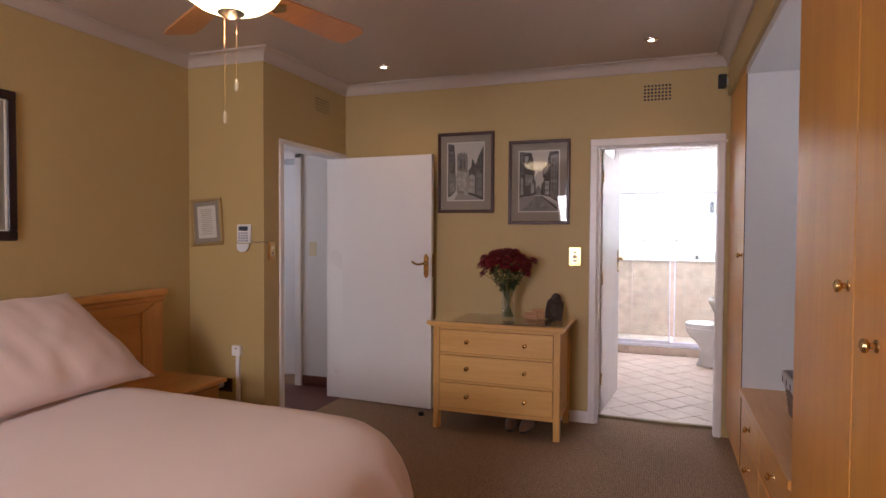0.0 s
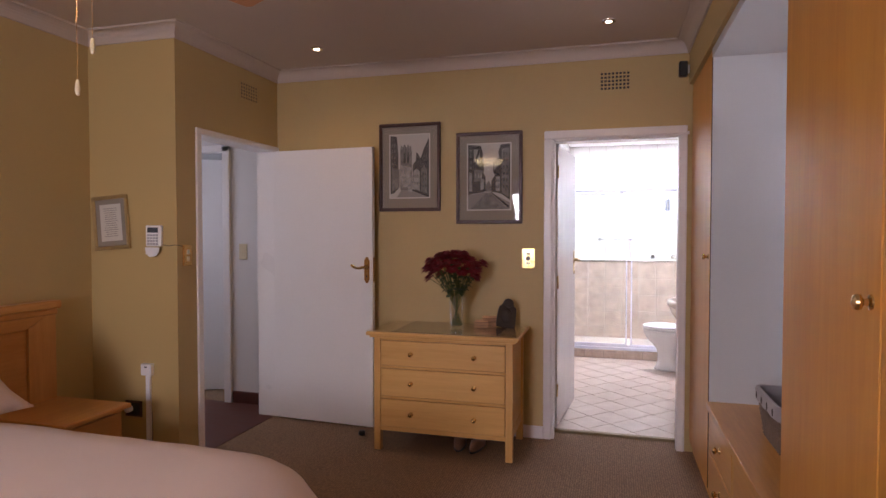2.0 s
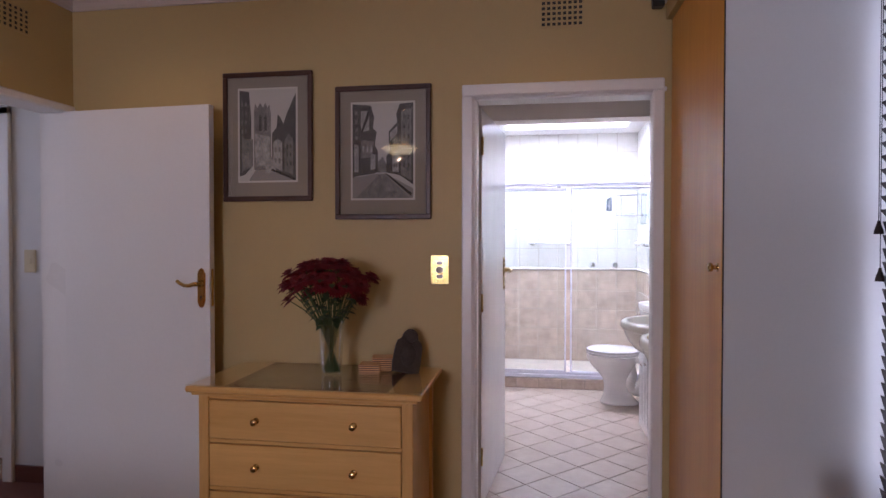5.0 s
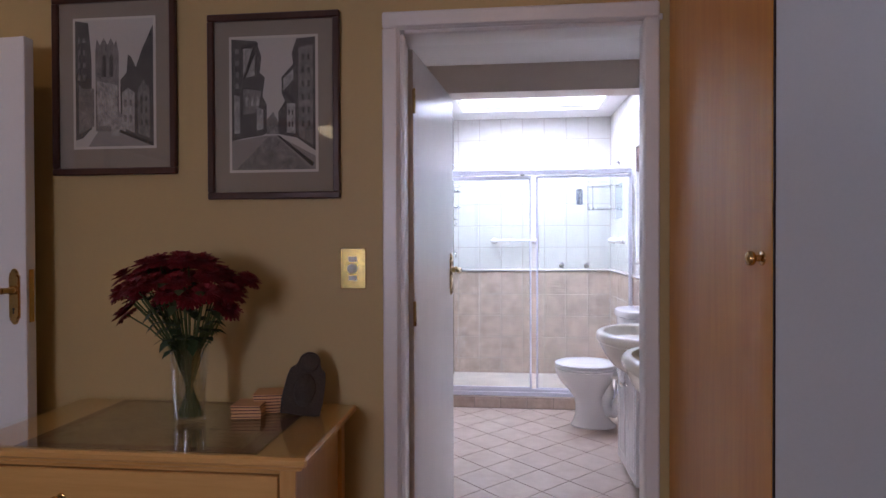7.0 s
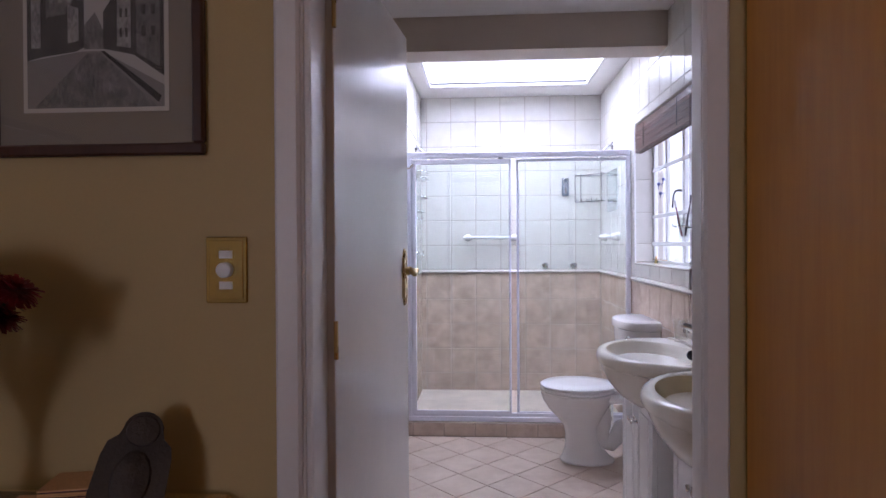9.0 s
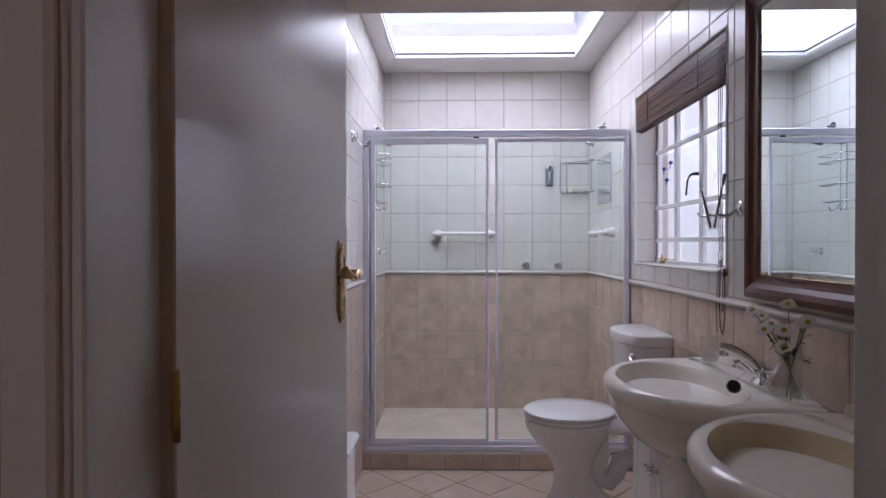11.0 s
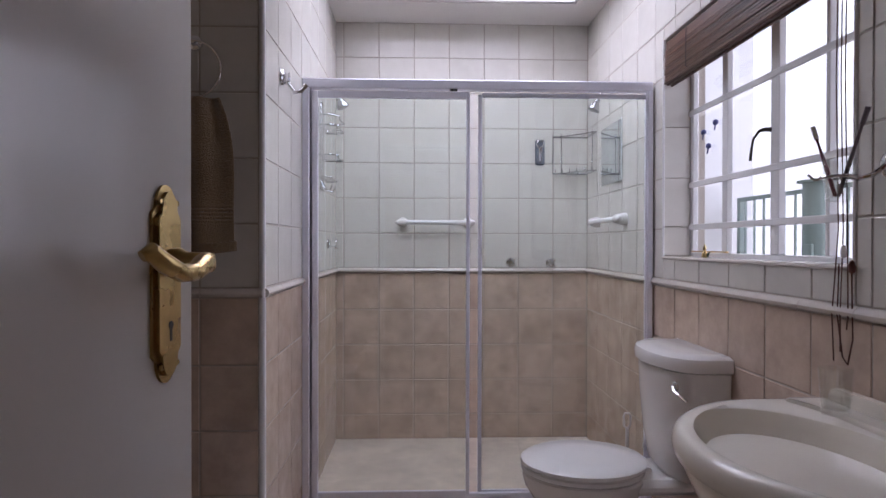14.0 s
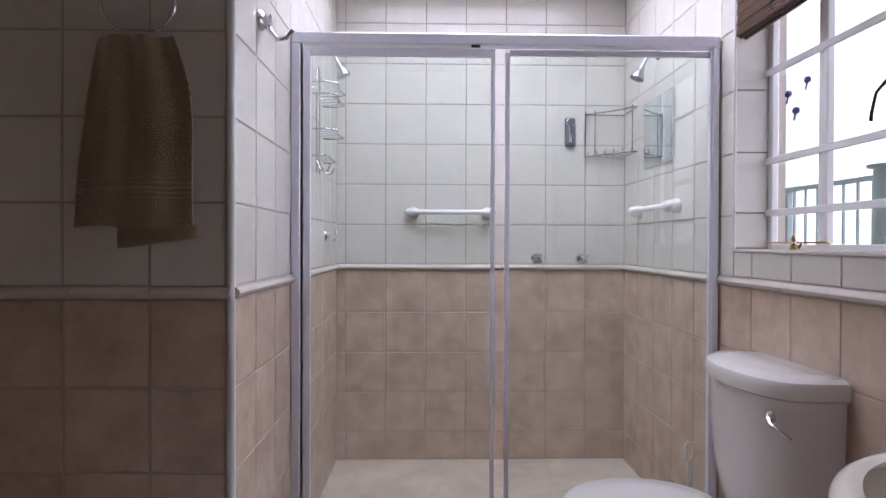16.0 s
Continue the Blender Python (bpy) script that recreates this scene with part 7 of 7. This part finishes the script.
CREAM_1 = surface("cream_bowl", (0.80, 0.74, 0.62), 0.07, var=0.02, bmp=0, rvar=0.02)
B1, B2 = 6.292, 5.552
basin(B1, "cream ceramic wash basin with a rounded front, set beside its twin", CREAM, CREAM_1)
basin(B2, "cream ceramic wash basin with a yellowed bowl, set beside its twin", CREAM, CREAM_BOWL)
cabinet(B1, "white two-door basin cabinet with small chrome knobs")
cabinet(B2, "white two-door basin cabinet with small chrome knobs")
pg = empty("basin_plug", "black rubber plug on a ball chain lying on the basin edge", "plug")
part("plug", lathe(bmesh.new(), [(0.020, 0), (0.021, 0.004), (0.017, 0.014), (0, 0.015)], (0.748, 6.175, 0.838), 18, Euler((0.9, -0.5, 0)).to_matrix().to_4x4()), BLACK, pg, "", True)
bm = bmesh.new()
for k in range(12):
    t = k / 11
    lathe(bm, [(0, -0.0022), (0.0024, 0), (0, 0.0022)], (0.752 + 0.06 * t, 6.178 - 0.02 * t, 0.856 + 0.025 * t + 0.012 * math.sin(3.14 * t)), 6)
part("chain", bm, CHROME, pg)
tu = empty("water_glass", "clear glass tumbler with a little water on the basin", "glass")
part("glass", lathe(bmesh.new(), [(0.0, 0), (0.028, 0.0), (0.031, 0.05), (0.034, 0.100), (0.0325, 0.100), (0.0295, 0.05), (0.026, 0.012), (0.0, 0.012)], (0.800, 6.47, 0.8470), 28), THIN, tu, "", True).visible_shadow = False
part("water", lathe(bmesh.new(), [(0.0, 0.0125), (0.0255, 0.0125), (0.028, 0.035), (0.0, 0.035)], (0.800, 6.47, 0.8470), 24), bpy.data.materials["water"], tu, "", True).visible_shadow = False

# daisies
dv = empty("daisy_vase", "small round glass vase of white daisies on the basin ledge", "vase")
VX, VY, VZ = 0.800, 5.965, 0.8470
part("glass", lathe(bmesh.new(), [(0.0, 0.0), (0.034, 0.0), (0.050, 0.020), (0.057, 0.046), (0.048, 0.078), (0.030, 0.102), (0.028, 0.118), (0.038, 0.146), (0.036, 0.146), (0.026, 0.118), (0.028, 0.101), (0.046, 0.076), (0.0545, 0.046), (0.048, 0.022), (0.0, 0.008)], (VX, VY, VZ), 28), THIN, dv, "", True).visible_shadow = False
DAISY = surface("daisy_petal", (0.84, 0.82, 0.76), 0.6, var=0.05, bmp=0)
YOLK = surface("daisy_centre", (0.50, 0.36, 0.05), 0.8, var=0.2)
rs = random.Random(9)
for x, y, z in ((-0.055, 0.09, 0.235), (-0.015, 0.12, 0.215), (0.02, 0.05, 0.255), (-0.06, 0.02, 0.19), (-0.03, -0.02, 0.15), (0.03, 0.0, 0.21), (-0.02, 0.06, 0.20), (0.035, 0.10, 0.18), (0.01, -0.06, 0.22), (-0.05, -0.06, 0.20)):
    h = Vector((VX + x, VY + y, VZ + z))
    ax = Vector((x * 3 - 0.5, y * 2 - 0.6, 0.75)).normalized()
    bm = bmesh.new()
    petal_ring(bm, h, ax, 17, 0.0215, 0.0074, 0.12, rs.random())
    fl = part("flower", bm, DAISY, dv, "white daisy head")
    part("flower_centre", lathe(bmesh.new(), [(0.0075, 0), (0.006, 0.003), (0, 0.0045)], h, 10, Vector((0, 0, 1)).rotation_difference(ax).to_matrix().to_4x4()), YOLK, fl, "yellow centre", True)
    bm = bmesh.new()
    tube(bm, [(VX - x * 0.35, VY - y * 0.25, VZ + 0.012), (VX + x * 0.10, VY + y * 0.08, VZ + 0.10), (VX + x * 0.6, VY + y * 0.55, VZ + 0.10 + (z - 0.10) * 0.55), h - ax * 0.003], 0.0015, 5)
    part("stem", bm, STEM, dv, "green stem", True)
for k in range(26):
    bm = bmesh.new()
    a = rs.uniform(0, 6.28)
    p = Vector((VX + 0.02 * math.cos(a), VY + 0.03 * math.sin(a), VZ + rs.uniform(0.11, 0.17)))
    leaf(bm, p, (math.cos(a), math.sin(a), rs.uniform(0, 1)), rs.uniform(0.02, 0.04), 0.012)
    part("leaf", bm, LEAF, dv, "small green leaf")

# wall mirror
mi = empty("wall_mirror", "large wall mirror in a dark red mahogany frame", "mirror")
MY0, MY1, MZ0, MZ1 = 5.07, 6.350, 1.092, 2.08
xf = BXE - 0.004


def mould(prof, name, mat, lab):
    """prof: (distance in from the frame's edge, depth out of the wall)."""
    bm = bmesh.new()
    cs = [(MY0, MZ0, 1, 1), (MY1, MZ0, -1, 1), (MY1, MZ1, -1, -1), (MY0, MZ1, 1, -1)]
    R_ = [[bm.verts.new((xf - d, y + sy * u, z + sz * u)) for u, d in prof] for y, z, sy, sz in cs]
    for a, b in zip(R_, R_[1:] + R_[:1]):
        for i in range(len(prof) - 1):
            bm.faces.new((a[i], b[i], b[i + 1], a[i + 1]))
    bmesh.ops.recalc_face_normals(bm, faces=bm.faces[:])
    return part(name, bm, mat, mi, lab)


mould([(0, 0), (0, 0.018), (0.006, 0.028), (0.020, 0.034), (0.036, 0.030), (0.050, 0.020), (0.060, 0.017), (0.070, 0.016)], "frame", MAHOGANY, "dark red mahogany frame")
mould([(0.073, 0.002), (0.073, 0.012), (0.076, 0.012), (0.078, 0.008)], "gilt_bead", GILT, "thin gilt bead")
part("mirror_pane", mk((xf - 0.010, xf - 0.004, MY0 + 0.075, MY1 - 0.075, MZ0 + 0.075, MZ1 - 0.075)), MIRROR, mi, "mirror glass")

# toothbrush holder
th = empty("toothbrush_holder", "chrome wall bracket holding a glass with toothbrushes", "toothbrush holder")
tx, tyy, tz = BXE - 0.004, 6.425, 1.385
part("rose", lathe(bmesh.new(), [(0.028, 0), (0.028, 0.006), (0.014, 0.014), (0, 0.016)], (tx, tyy, tz), 20, Matrix.Rotation(radians(-90), 4, "Y")), CHROME, th, "", True)
part("arm", tube(bmesh.new(), [(tx - 0.01, tyy, tz), (tx - 0.035, tyy + 0.005, tz - 0.022), (tx - 0.055, tyy + 0.02, tz - 0.028), (tx - 0.06, tyy + 0.04, tz - 0.02)], 0.006, 8), CHROME, th, "", True)
gx, gy = tx - 0.062, tyy + 0.075
part("ring", tube(bmesh.new(), arc((gx, gy, tz - 0.02), 0.034, 0, 360, 24, "xy")[:-1], 0.004, 8, close=True), CHROME, th, "", True)
part("glass", lathe(bmesh.new(), [(0.0, 0), (0.024, 0.0), (0.028, 0.05), (0.033, 0.095), (0.0315, 0.095), (0.0265, 0.05), (0.022, 0.008), (0.0, 0.008)], (gx, gy, tz - 0.075), 24), THIN, th, "", True).visible_shadow = False
part("hanging_hook", tube(bmesh.new(), [(gx - 0.02, gy + 0.02, tz - 0.02), (gx - 0.03, gy + 0.035, tz - 0.022), (gx - 0.035, gy + 0.05, tz - 0.01)], 0.004, 8), CHROME, th, "", True)
for k, (a, b, mt_) in enumerate((((gx - 0.012, gy - 0.008, tz - 0.062), (gx - 0.025, gy + 0.045, tz + 0.088), "PLUM"), ((gx + 0.010, gy + 0.014, tz - 0.062), (gx + 0.005, gy - 0.075, tz + 0.105), "DARK"))):
    tbm = surface("toothbrush_" + mt_.lower(), (0.20, 0.03, 0.06) if k == 0 else (0.20, 0.17, 0.20), 0.35, bmp=0)
    tbx = empty("toothbrush", ("white toothbrush with a dark red grip standing in the glass", "dark toothbrush standing in the glass")[k], "toothbrush")
    a, b = Vector(a), Vector(b)
    part("handle", tube(bmesh.new(), [a, a.lerp(b, 0.4), a.lerp(b, 0.75), b], 0.005, 8, radii=[0.0042, 0.005, 0.003, 0.0034]), tbm, tbx, "", True)
    part("bristles", tube(bmesh.new(), [a.lerp(b, 0.88), b.lerp(a, -0.08)], 0.0055, 8), PLASTIC if k == 0 else tbm, tbx, "worn bristles")

# bin behind the door
bn = empty("laundry_bin", "white plastic lidded bin standing against the tiled pier", "bin")
part("body", mk((-0.865, -0.495, 6.60, 6.83, 0.004, 0.455), c=0.02), PLASTIC, bn)
part("lid", mk((-0.880, -0.480, 6.585, 6.845, 0.457, 0.492), c=0.012), PLASTIC, bn, "pale bluish lid")
struct("skylight_backdrop", "plain pale blue-white overcast sky above the skylight", glowing("overcast_zenith", (0.80, 0.93, 1.0), 2.5), (-6, 6.0, 4.5, 24, 5.0, 5.05))
# ---- wall, step and floor tiles ----
_tile_cache = {}


def tile_mesh(w, h, mat, t=0.006):
    key = (round(w, 3), round(h, 3), mat.name)
    if key not in _tile_cache:
        bm = bmesh.new()
        e = 0.002
        lv = [((0, 0), 0), ((0, 0), t - 0.0015), ((e, e), t)]
        rings = [[bm.verts.new((i, j, z)) for i, j in ((o[0], o[1]), (w - o[0], o[1]), (w - o[0], h - o[1]), (o[0], h - o[1]))] for o, z in lv]
        for a, b in zip(rings, rings[1:]):
            for i in range(4):
                bm.faces.new((a[i], a[(i + 1) % 4], b[(i + 1) % 4], b[i]))
        bm.faces.new(rings[-1])
        me = bpy.data.meshes.new("tile")
        bm.to_mesh(me)
        bm.free()
        me.materials.append(mat)
        _tile_cache[key] = me
    return _tile_cache[key]


def lay_tiles(wall, origin, U, V, us, vs, mat_of, hole=None, gap=0.005):
    """Tiles between the joints us and vs of a plane; U x V points out of the wall."""
    o, U, V = Vector(origin), Vector(U), Vector(V)
    N = U.cross(V)
    rot = Matrix((U, V, N)).transposed().to_4x4()
    for j in range(len(vs) - 1):
        for i in range(len(us) - 1):
            cells = [(us[i], us[i + 1], vs[j], vs[j + 1])]
            if hole:
                h0, h1, k0, k1 = hole
                out = []
                for a, b, c, d in cells:
                    if b <= h0 or a >= h1 or d <= k0 or c >= k1:
                        out.append((a, b, c, d))
                        continue
                    if a < h0:
                        out.append((a, h0, c, d))
                    if b > h1:
                        out.append((h1, b, c, d))
                    a2, b2 = max(a, h0), min(b, h1)
                    if c < k0:
                        out.append((a2, b2, c, k0))
                    if d > k1:
                        out.append((a2, b2, k1, d))
                cells = out
            for a, b, c, d in cells:
                w, h = b - a - gap, d - c - gap
                if w < 0.008 or h < 0.008:
                    continue
                ob = new("tile", tile_mesh(w, h, mat_of(c)))
                ob.matrix_world = Matrix.Translation(o + U * (a + gap / 2) + V * (c + gap / 2) + N * (random.uniform(-0.0004, 0.0004) - 0.0035)) @ rot
                ob.parent = wall


def joints(start, step, lo, hi):
    k = math.ceil((lo - start) / step - 1e-6)
    out = [lo]
    x = start + k * step
    while x < hi - 1e-6:
        if x > lo + 1e-3:
            out.append(x)
        x += step
    return out + [hi]


def by_height(z):
    return T_BEIGE if z < 1.03 else T_WHITE


def rows_up(lo, hi):
    low = [z for z in joints(0.832 + 0.2115, P, 0, 1.045) if z < 1.04]
    low = [lo] + [z for z in (0.010, 0.215, 0.42, 0.626, 0.832) if z > lo + 0.012] + [1.045]
    return low, [1.076] + [z for z in (1.278, 1.484, 1.690, 1.895, 2.100, 2.306) if z < hi - 0.01] + [hi]


def tiled(wall, origin, U, us, lo, hi, hole=None):
    low, up = rows_up(lo, hi)
    lay_tiles(wall, origin, U, (0, 0, 1), us, low, by_height, hole)
    lay_tiles(wall, origin, U, (0, 0, 1), us, up, by_height, hole)


# back wall faces -y: U = +x gives N = x cross z = -y
tiled(b_back, (0, BYE, 0), (1, 0, 0), joints(0.681, P, BXW, BXE), 0.07, BZ)
# east wall faces -x: U = -y gives N = (-y) cross z = -x
tiled(b_east, (BXE, 0, 0), (0, -1, 0), joints(-BYE, P, -BYE, -BY0), 0.0, BZ, (-WINY[1], -WINY[0], *WINZ))
# pier, shower side faces +x: U = +y gives N = y cross z = +x
tiled(b_pier, (BXW, 0, 0), (0, 1, 0), joints(BYE, P, PY + 0.014, BYE), 0.0, BZ)
# pier front faces -y
tiled(b_pier, (0, PY, 0), (1, 0, 0), joints(BXW - 0.014 - 0.183, P, BXL, BXW - 0.014), 0.0, BZ)
# step riser
lay_tiles(step, (0, SY - 0.055, 0), (1, 0, 0), (0, 0, 1), joints(0.27, P, BXW, BXE), [0.020, 0.108], lambda z: T_BEIGE)
# floor, laid on the diagonal
_s2 = math.sqrt(0.5)
FP = 0.311 * _s2
_o = Vector((-0.068, 5.316, -0.0015))
_u, _v = Vector((_s2, _s2, 0)), Vector((-_s2, _s2, 0))


def clip_poly(poly, x0, x1, y0, y1):
    for ax, val, keep in ((0, x0, 1), (0, x1, -1), (1, y0, 1), (1, y1, -1)):
        out = []
        for i in range(len(poly)):
            a, b = poly[i], poly[(i + 1) % len(poly)]
            ia, ib = (a[ax] - val) * keep >= 0, (b[ax] - val) * keep >= 0
            if ia:
                out.append(a)
            if ia != ib:
                t = (val - a[ax]) / (b[ax] - a[ax])
                out.append((a[0] + (b[0] - a[0]) * t, a[1] + (b[1] - a[1]) * t))
        poly = out
        if not poly:
            break
    return poly


for i in range(-16, 18):
    for j in range(-16, 18):
        g_ = 0.0025
        q = [_o + _u * (i * FP + a) + _v * (j * FP + b) for a, b in ((g_, g_), (FP - g_, g_), (FP - g_, FP - g_), (g_, FP - g_))]
        poly = clip_poly([(p.x, p.y) for p in q], BXL + 0.004, BXE - 0.006, WN + 0.187, SY - 0.064)
        if len(poly) < 3:
            continue
        cx, cy = sum(p[0] for p in poly) / len(poly), sum(p[1] for p in poly) / len(poly)
        bm = bmesh.new()
        dz = random.uniform(-0.0003, 0.0003)
        lo_ = [bm.verts.new((x - cx, y - cy, -0.006)) for x, y in poly]
        mid = [bm.verts.new((x - cx, y - cy, -0.001)) for x, y in poly]
        top = [bm.verts.new(((x - cx) * 0.985, (y - cy) * 0.985, 0)) for x, y in poly]
        n = len(poly)
        for a, b in ((lo_, mid), (mid, top)):
            for k in range(n):
                bm.faces.new((a[k], a[(k + 1) % n], b[(k + 1) % n], b[k]))
        bm.faces.new(top)
        ob = finish("tile", bm, T_FLOOR, bath_floor)
        ob.location = (cx, cy, 0.020 + dz)


# dado rail tiles, corner beads
def rail(p0, p1, nrm, wall, n_):
    for k in range(n_):
        a, b = Vector(p0).lerp(Vector(p1), k / n_), Vector(p0).lerp(Vector(p1), (k + 1) / n_)
        d = (b - a).normalized() * 0.001
        a, b = a + d, b - d
        bm = bmesh.new()
        N = Vector(nrm)
        prof = [(0.0, 1.047), (0.008, 1.047), (0.015, 1.052), (0.019, 1.060), (0.016, 1.068), (0.009, 1.074), (0.0, 1.075)]
        e = [[bm.verts.new(p + N * u + Vector((0, 0, z))) for u, z in prof] for p in (a, b)]
        for i in range(len(prof) - 1):
            bm.faces.new((e[0][i], e[1][i], e[1][i + 1], e[0][i + 1]))
        bm.faces.new(e[0])
        bm.faces.new(e[1][::-1])
        bmesh.ops.recalc_face_normals(bm, faces=bm.faces[:])
        finish("dado_tile", bm, T_RAIL, wall, smooth=True)


rail((BXW, BYE, 0), (BXE, BYE, 0), (0, -1, 0), b_back, 7)
rail((BXE, BYE, 0), (BXE, BY0, 0), (-1, 0, 0), b_east, 18)
rail((BXW, PY, 0), (BXW, BYE, 0), (1, 0, 0), b_pier, 8)
rail((BXL, PY, 0), (BXW, PY, 0), (0, -1, 0), b_pier, 6)
part("corner_bead", tube(bmesh.new(), [(BXW - 0.004, PY + 0.004, 0.0), (BXW - 0.004, PY + 0.004, BZ)], 0.011, 10), PLASTIC, b_pier, "white quarter-round corner bead", True)
